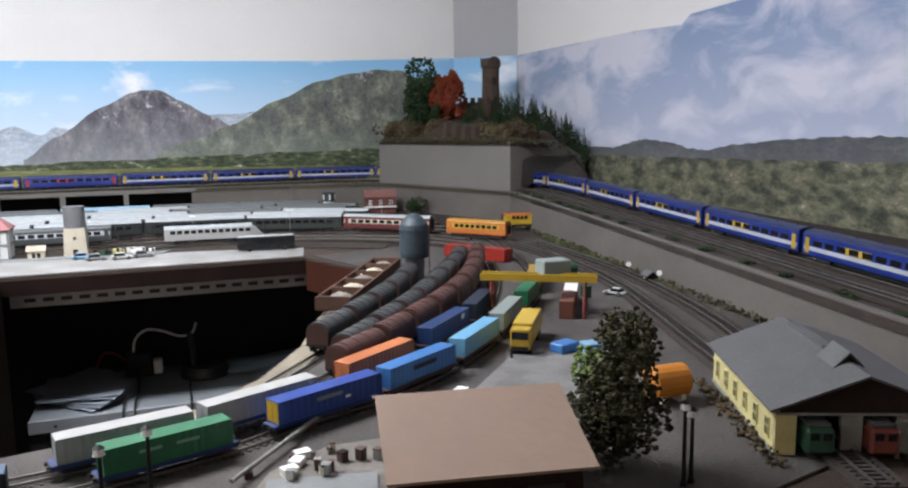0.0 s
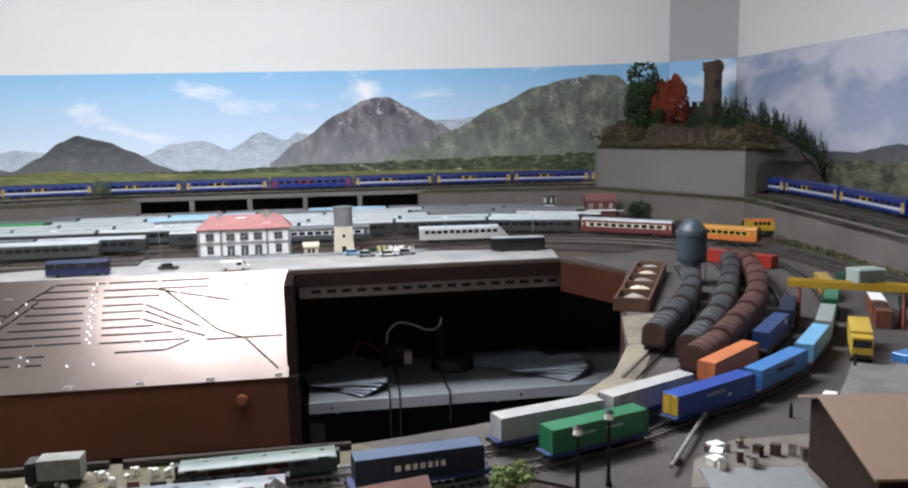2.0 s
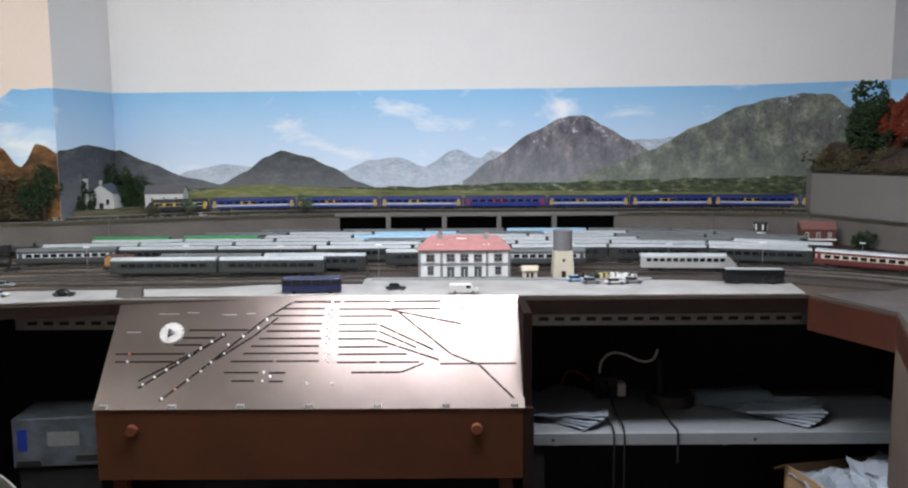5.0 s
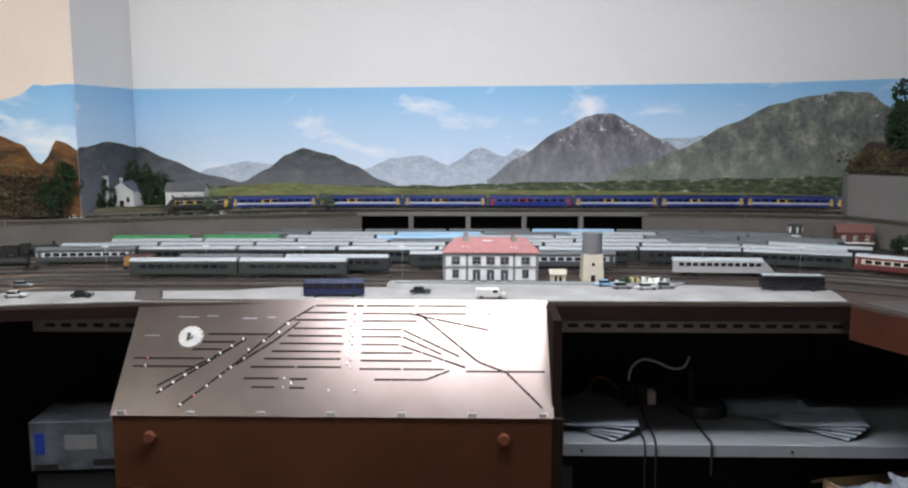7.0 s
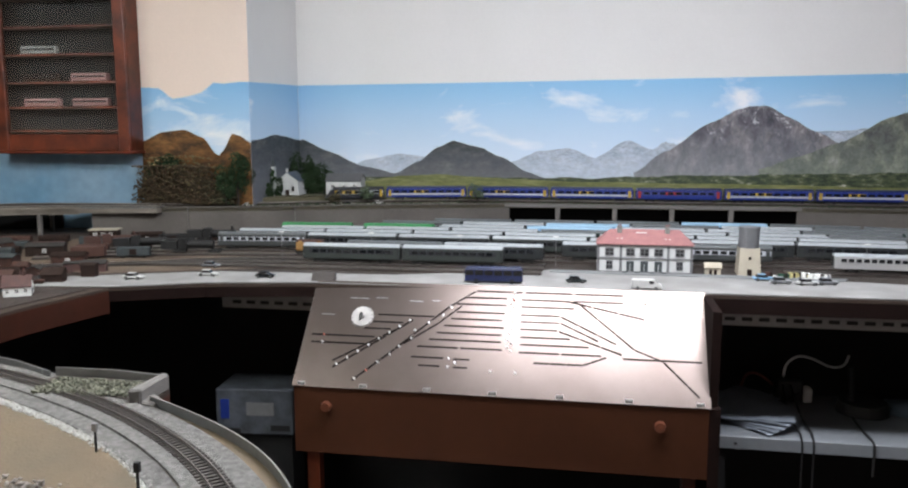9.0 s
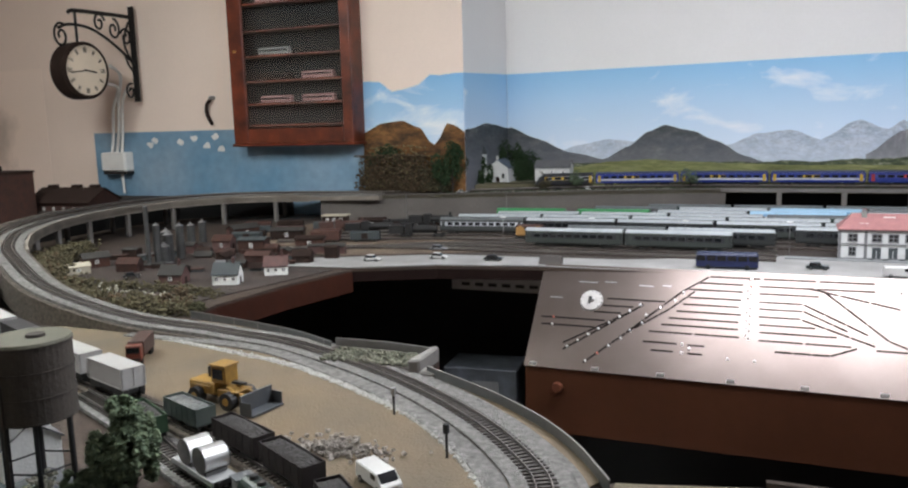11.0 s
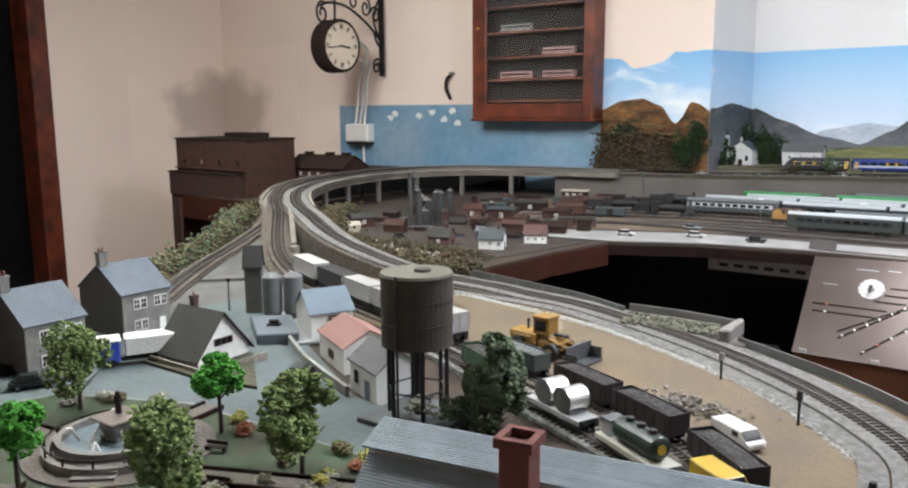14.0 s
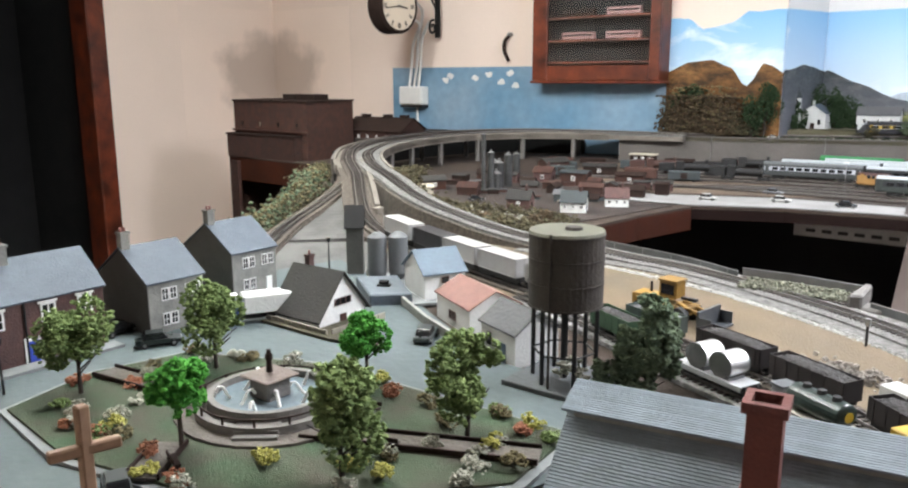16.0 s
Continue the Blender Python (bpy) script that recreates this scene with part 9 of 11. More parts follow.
for x, y, h, r in ((-1.83, 3.08, 0.20, 0.035), (-1.815, 3.12, 0.19, 0.045), (-1.62, 3.42, 0.17, 0.05), (-1.645, 3.38, 0.15, 0.04), (-1.87, 3.06, 0.16, 0.04), (-1.58, 3.40, 0.11, 0.04), (-1.755, 3.27, 0.13, 0.03), (-1.735, 3.44, 0.20, 0.04), (-1.775, 3.22, 0.10, 0.03), (-1.66, 3.43, 0.19, 0.035)):
    tree(x, y, h, r, LEAF_DARK, "dark green foam tree beside the chapel", UP, 300, 0.0075, 0.12, 300 + k, "trees round the chapel")
    k += 1
tree(-1.385, 3.30, 0.075, 0.028, LEAF_GREYGREEN, "small green tree on the deck edge", UP, 120, 0.006, 0.25, 331)
tree(-0.95, 3.345, 0.085, 0.032, LEAF_GREYGREEN, "small green tree on the deck edge", UP, 140, 0.006, 0.2, 332)
bush(-1.48, 3.21, 0.034, 0.05, LEAF_BROWN, "brown scrub bush on the deck edge", UP, 90, 333, "", 0.006)
hedge("scrub_bank", [(-2.23, 3.08, UP + 0.01), (-2.05, 3.08, UP + 0.012), (-1.93, 3.08, UP + 0.006)], 0.030, 0.15, LEAF_AUTUMN, "brown autumn scrub bank before the ochre hills", 1900, 340, UP, 0.0085)
hedge("scrub_bank", [(-2.2, 3.085, UP + 0.02), (-2.05, 3.085, UP + 0.03), (-1.95, 3.085, UP + 0.02)], 0.024, 0.17, LEAF_OCHRE, "dry ochre scrub climbing the backdrop", 420, 341, UP, 0.0075)
hedge("scrub_bank", [(-2.2, 3.09, UP + 0.10), (-2.12, 3.09, UP + 0.15), (-2.07, 3.09, UP + 0.12)], 0.018, 0.05, LEAF_DARK, "dark green scrub at the top of the bank", 260, 346, UP, 0.008)
hedge("scrub_bank", [(-1.96, 3.075, UP + 0.01), (-1.86, 3.085, UP + 0.01)], 0.025, 0.09, LEAF_BROWN, "grey-brown rocks with scrub", 500, 342, UP, 0.008)
hedge("deck_edge_scrub", [(-1.85, 3.075, UP), (-1.3, 3.255, UP), (-0.83, 3.37, UP), (0.246, 3.37, UP), (0.6, 3.345, UP), (0.95, 3.265, UP)], 0.014, 0.010, LEAF_DARK, "low dark scatter along the deck edge", 500, 343, UP, 0.005)
hedge("deck_edge_scrub", [(-1.72, 3.13, UP), (-1.3, 3.265, UP), (-1.0, 3.33, UP)], 0.012, 0.008, LEAF_PALE, "pale stones and scatter along the deck edge", 110, 344, UP, 0.004)
for k, (x, y, mm_) in enumerate(((-1.80, 3.10, WHITE_P), (-1.44, 3.235, BLACK), (-1.33, 3.268, WHITE_P))):
    car(pose(x, y, UP + 0.0005, 0, 0, 15), "small parked car on the upper deck", mm_, 0.04, 0.016, 0.013)

# ---- wooded hill over the tunnel ----
tree(1.12, 3.17, 0.295, 0.085, LEAF_DARK, "tall dark green tree on the tunnel hill", TT + 0.015, 1500, 0.012, 0.06, 401)
tree(1.20, 3.10, 0.245, 0.062, LEAF_RUST, "rust-red tree on the tunnel hill", TT + 0.015, 1300, 0.010, 0.06, 402)
tree(1.16, 3.24, 0.20, 0.07, LEAF_DARK, "dark green tree behind the rust-red tree", TT + 0.015, 800, 0.011, 0.06, 403)
cas = thing("castle_ruin", pose(1.405, 3.16, TT + 0.02), "brown stone castle ruin with a tall tower", "castle")
bm = bmesh.new()
prof = []
for z, r in ((0, 0.044), (0.1, 0.038), (0.2, 0.034), (0.262, 0.034), (0.272, 0.040), (0.30, 0.040)):
    prof.append([bm.verts.new((r * math.cos(a), r * math.sin(a), z + 0.01 * (z > 0.29) * math.sin(a * 3))) for a in [6.2832 * k / 14 for k in range(14)]])
for a, b in zip(prof, prof[1:]):
    for k in range(14):
        bm.faces.new((a[k], a[(k + 1) % 14], b[(k + 1) % 14], b[k]))
bm.faces.new(prof[0][::-1])
bm.faces.new(prof[-1])
part("tower", bm, CASTLE, cas)
for z in (0.12, 0.2):
    box_part("window_slit", (-0.006, -0.042, z, 0.004, -0.030, z + 0.028), BLACK, cas)
bm = bmesh.new()
prism(bm, [(-0.13, -0.02), (-0.02, -0.05), (0.0, 0.05), (-0.11, 0.07)], 0, 0.13)
part("keep", bm, CASTLE, cas)
for k in range(4):
    box_part("merlon", (-0.125 + 0.028 * k, -0.034 - 0.006 * k, 0.13, -0.112 + 0.028 * k, -0.018 - 0.006 * k, 0.148), CASTLE, cas)
box_part("window", (-0.095, -0.038, 0.075, -0.075, -0.022, 0.105), BLACK, cas)
rng = random.Random(7)
k = 0
for _ in range(75):
    u = rng.random()
    x, y = 1.40 + 0.165 * u + rng.uniform(-0.03, 0.02), 3.13 - 0.48 * u + rng.uniform(-0.07, 0.09)
    x = min(x, 1.575)
    z = TT + 0.01 - 0.16 * max(0, (x - 1.45) / 0.15) * max(0, 1 - (y - 2.64) / 0.86 * 2.2)
    fir(x, y, rng.uniform(0.10, 0.17) * (1.15 - 0.25 * u), LEAF_DARK, "dark fir tree on the tunnel hillside", z, 410 + k, "firs on the tunnel hill")
    k += 1
for _ in range(34):
    x = rng.uniform(1.22, 1.44)
    fir(x, 3.02 - 0.6 * (x - 1.24) + rng.uniform(-0.06, 0.1), rng.uniform(0.08, 0.16), LEAF_DARK, "dark fir tree on the tunnel hillside", TT + 0.012, 470 + k, "firs on the tunnel hill")
    k += 1
for _ in range(75):
    t = rng.random()
    x, y = 0.99 + 0.27 * t + rng.uniform(0.0, 0.11), 3.25 - 0.62 * t + rng.uniform(0.02, 0.12)
    h = rng.uniform(0.035, 0.10)
    bush(x, y, h * 0.42, h, rng.choice((LEAF_BROWN, LEAF_BROWN, LEAF_AUTUMN, LEAF_OCHRE, LEAF_AUTUMN)), "brown and ochre shrub on the tunnel hill", TT + 0.004, 110, 500 + k, "shrubs on the tunnel hill", 0.0065)
    k += 1
hedge("hill_scatter", [(0.985, 3.25, TT), (1.255, 2.635, TT), (1.42, 2.67, TT - 0.02)], 0.03, 0.018, LEAF_BROWN, "brown scatter along the tunnel roof edge", 700, 560, TT, 0.0065)
hedge("hill_scatter", [(1.05, 3.3, TT + 0.03), (1.3, 3.05, TT + 0.03), (1.45, 2.85, TT)], 0.09, 0.04, LEAF_AUTUMN, "dark undergrowth over the tunnel hill", 900, 561, TT, 0.010)
hedge("hill_scatter", [(1.40, 2.66, TT - 0.02), (1.52, 2.70, TT - 0.06), (1.575, 2.72, UP + 0.03)], 0.03, 0.03, LEAF_DARK, "dark undergrowth beside the tunnel portal", 420, 562, TT, 0.009)

# ---- container yard and east side ----
dm = thing("domed_tower", pose(0.642, 1.725, G + 0.002) @ Matrix.Diagonal((0.86, 0.86, 0.95, 1)), "dark blue-grey domed tank tower", "tower")
bm = bmesh.new()
cy(bm, (0, 0, 0), (0, 0, 0.055), 0.024, None, 16)
part("base", bm, TOWER_GREY, dm)
bm = bmesh.new()
rings = []
for z, r in ((0.055, 0.034), (0.062, 0.036), (0.118, 0.036), (0.128, 0.034), (0.142, 0.024), (0.150, 0.012), (0.153, 0.003)):
    rings.append([bm.verts.new((r * math.cos(a), r * math.sin(a), z)) for a in [6.2832 * k / 24 for k in range(24)]])
for a, b in zip(rings, rings[1:]):
    for k in range(24):
        bm.faces.new((a[k], a[(k + 1) % 24], b[(k + 1) % 24], b[k]))
bm.faces.new(rings[0][::-1])
bm.faces.new(rings[-1])
part("tank", bm, TANK_BLUE, dm)
for z in (0.066, 0.09, 0.115):
    bm = bmesh.new()
    tube(bm, 0.0362, 0.0372, z, z + 0.0025, 24)
    part("hoop", bm, TANK_BLUE, dm)
bm = bmesh.new()
for s in (-0.004, 0.004):
    cy(bm, (0.038, s, 0), (0.038, s, 0.125), 0.0007, None, 5)
part("ladder", bm, BROWN, dm)

cr = thing("gantry_crane", pose(0, 0, G + 0.003), "yellow gantry crane on red legs over containers", "crane")
A, B = Vector((0.681, 1.387, 0)), Vector((0.816, 1.303, 0))
dv = (B - A).normalized()
sv = Vector((-dv.y, dv.x, 0))
for s in (-0.010, 0.010):
    bm = bmesh.new()
    p, q = A - dv * 0.02 + sv * s, B + dv * 0.02 + sv * s
    mm_ = Matrix.Translation((p + q) / 2 + Vector((0, 0, 0.066))) @ Matrix.Rotation(math.atan2(dv.y, dv.x), 4, "Z")
    bx(bm, -(q - p).length / 2, -0.0022, -0.006, (q - p).length / 2, 0.0022, 0.006, mm_)
    part("beam", bm, CRANE_Y, cr)
for e in (A, B):
    for s in (-0.022, 0.022):
        bm = bmesh.new()
        cy(bm, e + sv * s, e + sv * (s * 0.45) + Vector((0, 0, 0.062)), 0.0032, 0.0024, 4)
        part("leg", bm, CRANE_R, cr)
    bm = bmesh.new()
    cy(bm, e - sv * 0.026 + Vector((0, 0, 0.004)), e + sv * 0.026 + Vector((0, 0, 0.004)), 0.003, None, 4)
    part("bogie_beam", bm, CRANE_R, cr)
    bm = bmesh.new()
    cy(bm, e - sv * 0.016 + Vector((0, 0, 0.034)), e + sv * 0.016 + Vector((0, 0, 0.034)), 0.0017, None, 4)
    part("brace", bm, CRANE_R, cr)
c = (A + B) / 2
bm = bmesh.new()
bx(bm, c.x + 0.004, c.y - 0.014, 0.068, c.x + 0.056, c.y + 0.022, 0.094)
part("trolley", finish(bm, 0.002), LGREY_G, cr, "grey-green winch house")
bm = bmesh.new()
bx(bm, B.x - 0.008, B.y - 0.012, 0.034, B.x + 0.006, B.y + 0.003, 0.054)
part("cab", finish(bm, 0.001), GREEN_P, cr, "green driver's cab")

dp = thing("goods_depot", pose(0.4075, 0.7775, G, 0, 0, -10), "dark brown timber depot with a plain brown roof", "depot")
bm = bmesh.new()
along(bm, [(-0.100, 0), (0.035, 0), (0.035, 0.074), (0.0, 0.0865), (-0.100, 0.056)], -0.076, 0.076)
part("wall", bm, TIMBER_DK, dp)
for (y0, z0), (y1, z1), nm in (((0.0, 0.088), (-0.112, 0.0545), "roof"), ((0.0, 0.088), (0.043, 0.073), "roof")):
    bm = bmesh.new()
    along(bm, [(y0, z0), (y1, z1), (y1, z1 + 0.0025), (y0, z0 + 0.0025)], -0.0855, 0.0855)
    part(nm, bm, ROOF_BROWN, dp)
for xx in (-0.045, 0.0, 0.045):
    box_part("door", (xx - 0.015, -0.1015, 0, xx + 0.015, -0.0995, 0.040), BLACK, dp)

es = thing("engine_shed", pose(0.829, 0.793, G, 0, 0, 67), "yellow two-road engine shed with grey felt roof", "engine shed")
L2, W2, ZE, ZR = 0.1155, 0.085, 0.050, 0.082
box_part("wall", (-L2, W2 - 0.004, 0, L2, W2, ZE), YELLOW_R, es)
box_part("wall", (-L2, -W2, 0, L2, -W2 + 0.004, ZE), YELLOW_R, es)
bm = bmesh.new()
along(bm, [(-W2 + 0.004, 0), (W2 - 0.004, 0), (W2 - 0.004, ZE), (0, ZR), (-W2 + 0.004, ZE)], L2 - 0.004, L2)
part("wall", bm, YELLOW_R, es)
bm = bmesh.new()
along(bm, [(-W2, ZE - 0.004), (W2, ZE - 0.004), (W2, ZE), (0, ZR), (-W2, ZE)], -L2, -L2 + 0.003)
part("gable", bm, TIMBER_DK, es, "dark boarded gable")
box_part("gable_beam", (-L2 - 0.0025, -W2, ZE - 0.0055, -L2 + 0.004, W2, ZE - 0.0035), STONE, es)
for yy, mm_ in ((W2 - 0.010, YELLOW_R), (0.012, STONE), (-0.040, STONE), (-W2 + 0.008, STONE)):
    box_part("pier", (-L2 - 0.001, yy - 0.010, 0, -L2 + 0.006, yy + 0.010, ZE - 0.005), mm_, es)
gable_roof(es, 2 * L2, 2 * W2, ZE + 0.001, ZR + 0.001, 0.007, ROOF_GREY, 0.0025)
for k in range(6):
    xx = -L2 + 0.022 + 0.0375 * k
    window(es, xx, 0.014, 0.013, 0.022, W2 + 0.0002, 1, YELLOW_R, True)
box_part("plinth", (-L2, W2, 0, L2, W2 + 0.0015, 0.006), STONE, es)
box_part("eave_board", (-L2, W2, ZE - 0.004, L2, W2 + 0.002, ZE - 0.001), CREAM_R, es)
bm = bmesh.new()
along(bm, [(-0.016, 0.070), (0.016, 0.070), (0.0, 0.093)], -L2 + 0.045, -L2 + 0.060)
dmr = part("dormer", bm, TIMBER_DK, es)
for s in (-1, 1):
    bm = bmesh.new()
    along(bm, [(0, 0.0935), (s * 0.021, 0.072), (s * 0.021, 0.0745), (0, 0.096)], -L2 + 0.040, -L2 + 0.085)
    part("dormer_roof", bm, ROOF_GREY, dmr)
box_part("ridge_vent", (-0.02, -0.006, ZR - 0.001, 0.09, 0.006, ZR + 0.005), ROOF_GREY, es)
for yy, mm_, lab in ((0.046, GREEN_P, "green model railcar standing in the engine shed"), (-0.014, CRANE_R, "red model locomotive standing in the engine shed")):
    lc = thing("shunting_locomotive", es.matrix_basis @ pose(-L2 + 0.04, yy, 0.003), lab, "locomotive")
    bm = bmesh.new()
    bx(bm, -0.055, -0.014, 0.006, 0.055, 0.014, 0.032)
    part("body", finish(bm, 0.003), mm_, lc)
    bm = bmesh.new()
    bx(bm, -0.05, -0.011, 0.032, 0.05, 0.011, 0.036)
    part("roof", finish(bm, 0.001), ROOF_GREY, lc)
    for xx in (-0.035, -0.012, 0.012, 0.035):
        box_part("roof_fan", (xx - 0.006, -0.007, 0.036, xx + 0.006, 0.007, 0.039), BLACK, lc)
    for yy2 in (-0.012, 0.012):
        box_part("window", (-0.0556, yy2 * 0.5 - 0.004, 0.021, -0.0545, yy2 * 0.5 + 0.004, 0.028), PANE, lc)
    for xx in (-0.035, 0.035):
        bm = bmesh.new()
        cy(bm, (xx, -0.009, 0.005), (xx, 0.009, 0.005), 0.005, None, 10)
        part("wheelset", bm, BLACK, lc)
tree(0.553, 0.762, 0.150, 0.052, LEAF_DUSK, "large dark autumn tree beside the depot", G, 900, 0.0058, 0.05, 601)
bush(0.535, 0.78, 0.022, 0.05, LEAF_OLIVE, "green shrub under the autumn tree", G + 0.075, 60, 602, "", 0.006)
ot = thing("orange_tank", pose(0.70, 0.893, G + 0.003), "round orange storage tank on short legs", "tank")
bm = bmesh.new()
cy(bm, (-0.022, 0, 0.024), (0.022, 0, 0.024), 0.0195, None, 18)
cy(bm, (-0.026, 0, 0.024), (-0.022, 0, 0.024), 0.012, 0.0195, 18)
cy(bm, (0.022, 0, 0.024), (0.026, 0, 0.024), 0.0195, 0.012, 18)
part("vessel", bm, ORANGE_T, ot)
for xx in (-0.014, 0.014):
    box_part("cradle", (xx - 0.003, -0.014, 0, xx + 0.003, 0.014, 0.010), WHITE_P, ot)
for x, y, h in ((0.13, 0.825, 0.07), (0.583, 0.695, 0.075), (0.593, 0.698, 0.066), (0.093, 0.806, 0.065)):
    lp = thing("lamp_post", pose(x, y, G), "black cast lamp post in the goods yard", "lamp post", "yard lamp posts")
    bm = bmesh.new()
    cy(bm, (0, 0, 0), (0, 0, 0.008), 0.004, 0.003, 8)
    cy(bm, (0, 0, 0.008), (0, 0, h), 0.0022, 0.0016, 8)
    part("post", bm, IRON, lp)
    bm = bmesh.new()
    cy(bm, (0, 0, h), (0, 0, h + 0.006), 0.005, 0.0035, 8)
    part("lamp_head", bm, WHITE_P, lp)
    bm = bmesh.new()
    cy(bm, (0, 0, h + 0.006), (0, 0, h + 0.009), 0.0055, 0.001, 8)
    part("cap", bm, IRON, lp)
pole = thing("long_pole", pose(0, 0, G), "long grey pole lying beside the rails", "pole")
bm = bmesh.new()
cy(bm, (0.310, 0.981, 0.012), (0.198, 0.835, 0.012), 0.0028, 0.0022, 8)
part("shaft", bm, STONE, pole)
for k in (0.15, 0.85):
    x, y = 0.310 - 0.112 * k, 0.981 - 0.146 * k
    box_part("rest", (x - 0.004, y - 0.004, 0.0025, x + 0.004, y + 0.004, 0.010), BROWN, pole)
rng = random.Random(71)
for k, (x, y) in enumerate(((0.262, 0.867), (0.27, 0.885), (0.252, 0.85), (0.48, 1.0))):
    s = rng.uniform(0.005, 0.008)
    c = thing("white_crate", pose(x, y, G + 0.003, 0, 0, rng.uniform(0, 90)), "small white crate on the loading yard", "crate", "yard crates")
    bm = bmesh.new()
    bx(bm, -s * 1.3, -s, 0, s * 1.3, s, s * 1.2)
    part("body", finish(bm, 0.0007), rng.choice((WHITE_P, CREAM_R, WHITE_P)), c)
    box_part("lid", (-s * 1.35, -s * 1.05, s * 1.2, s * 1.35, s * 1.05, s * 1.35), RENDER_W, c)
patch("loading_apron", [(0.205, 0.805), (0.235, 0.862), (0.30, 0.905), (0.395, 0.905), (0.362, 0.83), (0.325, 0.775)], 0.0036, mat("worn_pale_apron", (0.27, 0.245, 0.21), 0.9, 0, 18, 0.45, 0.4, (0.15, 0.13, 0.115)), "worn pale concrete apron of the goods yard", "yard")
rng = random.Random(91)
for k in range(14):
    x, y = 0.245 + 0.10 * rng.random(), 0.825 + 0.065 * rng.random()
    w_, h_ = rng.uniform(0.004, 0.009), rng.uniform(0.004, 0.012)
    cr_ = thing("goods_box", pose(x, y, G + 0.0062 if y < 0.84 else G + 0.0036, 0, 0, rng.uniform(0, 90)), "small packing box standing on the goods yard", "box", "yard boxes")
    bm = bmesh.new()
    bx(bm, -w_ / 2, -w_ / 2, 0, w_ / 2, w_ / 2, h_)
    part("body", finish(bm, 0.0004), rng.choice((WHITE_P, BROWN, METAL, CREAMP)), cr_)
    bm = bmesh.new()
    bx(bm, -w_ / 2 - 0.0004, -w_ / 2 - 0.0004, h_, w_ / 2 + 0.0004, w_ / 2 + 0.0004, h_ + 0.0008)
    part("lid", bm, rng.choice((BROWN, METAL, TIMBER_DK)), cr_)
patch("platform_loading", [(0.215, 0.775), (0.315, 0.755), (0.33, 0.82), (0.23, 0.84)], 0.006, PAVING, "pale loading platform beside the depot", "platform", 0.005)
patch("concrete_yard", [(0.47, 0.86), (0.64, 0.84), (0.69, 0.98), (0.72, 1.13), (0.66, 1.20), (0.56, 1.08), (0.50, 1.01), (0.44, 0.965)], 0.0042, mat("pale_concrete_hardstanding", (0.25, 0.245, 0.235), 0.85, 0, 22, 0.25, 0.3, (0.16, 0.152, 0.145)), "pale concrete hardstanding of the container yard", "pavement")
patch("verge_tan", [(0.258, 1.158), (0.175, 1.07), (0.09, 1.035), (0.10, 1.005), (0.20, 1.045), (0.285, 1.125), (0.345, 1.235), (0.372, 1.30), (0.332, 1.295)], 0.0043, mat("beige_board_edge", (0.33, 0.285, 0.205), 0.85, 0, 12, 0.2, 0.2, (0.24, 0.205, 0.15)), "beige painted edge of the board along the well", "ground")
patch("paving_yard", [(0.392, 1.475), (0.455, 1.485), (0.44, 1.42), (0.398, 1.35), (0.372, 1.302), (0.334, 1.298), (0.36, 1.38)], 0.0045, mat("rough_beige_plaster", (0.34, 0.29, 0.22), 0.9, 0, 24, 0.4, 0.6, (0.20, 0.165, 0.12)), "pale paved corner beside the hopper wagons", "pavement")
for k, (x, y) in enumerate(((0.46, 0.93), (0.40, 0.955), (0.34, 0.80), (0.655, 1.02), (0.60, 1.12))):
    fg = thing("model_figure", pose(x, y, G + 0.004), "tiny dark model yard figure as a plain peg", "figure", "yard figures")
    bm = bmesh.new()
    cy(bm, (0, 0, 0), (0, 0, 0.013), 0.0024, 0.0018, 8)
    cy(bm, (0, 0, 0.013), (0, 0, 0.017), 0.0017, 0.0012, 8)
    fg.empty_display_size = 0.01
    part("body", bm, rng.choice((SHUTTER, BLACK, TANK_BLUE)), fg)
hh = hut("lineside_hut", 1.085, 1.52, 0.03, 0.022, 0.016, 0.024, TIMBER_DK, ROOF_GREY, "small dark hut at the wall's foot", 80, G, 1)
for y in (1.485, 1.60):
    sg = thing("disc_signal", pose(1.085, y, G), "white disc signal on a thin post", "signal", "disc signals")
    bm = bmesh.new()
    cy(bm, (0, 0, 0), (0, 0, 0.022), 0.001, None, 6)
    part("post", bm, METAL, sg)
    bm = bmesh.new()
    cy(bm, (-0.0015, -0.001, 0.026), (0.0005, 0.001, 0.026), 0.0055, None, 14)
    part("disc", bm, WHITE_P, sg)
gt = thing("green_tank", pose(0.955, 1.64, G + 0.003), "small green tank beside the sidings", "tank")
bm = bmesh.new()
cy(bm, (-0.022, 0, 0.016), (0.022, 0, 0.016), 0.013, None, 14)
part("vessel", bm, GREEN_P, gt)
for xx in (-0.014, 0.014):
    box_part("cradle", (xx - 0.002, -0.01, 0, xx + 0.002, 0.01, 0.008), BLACK, gt)
EDGE = [(1.237, 2.5), (1.21, 2.3), (1.184, 1.97), (1.125, 1.4), (1.045, 0.75), (0.985, 0.2)]
rng = random.Random(83)
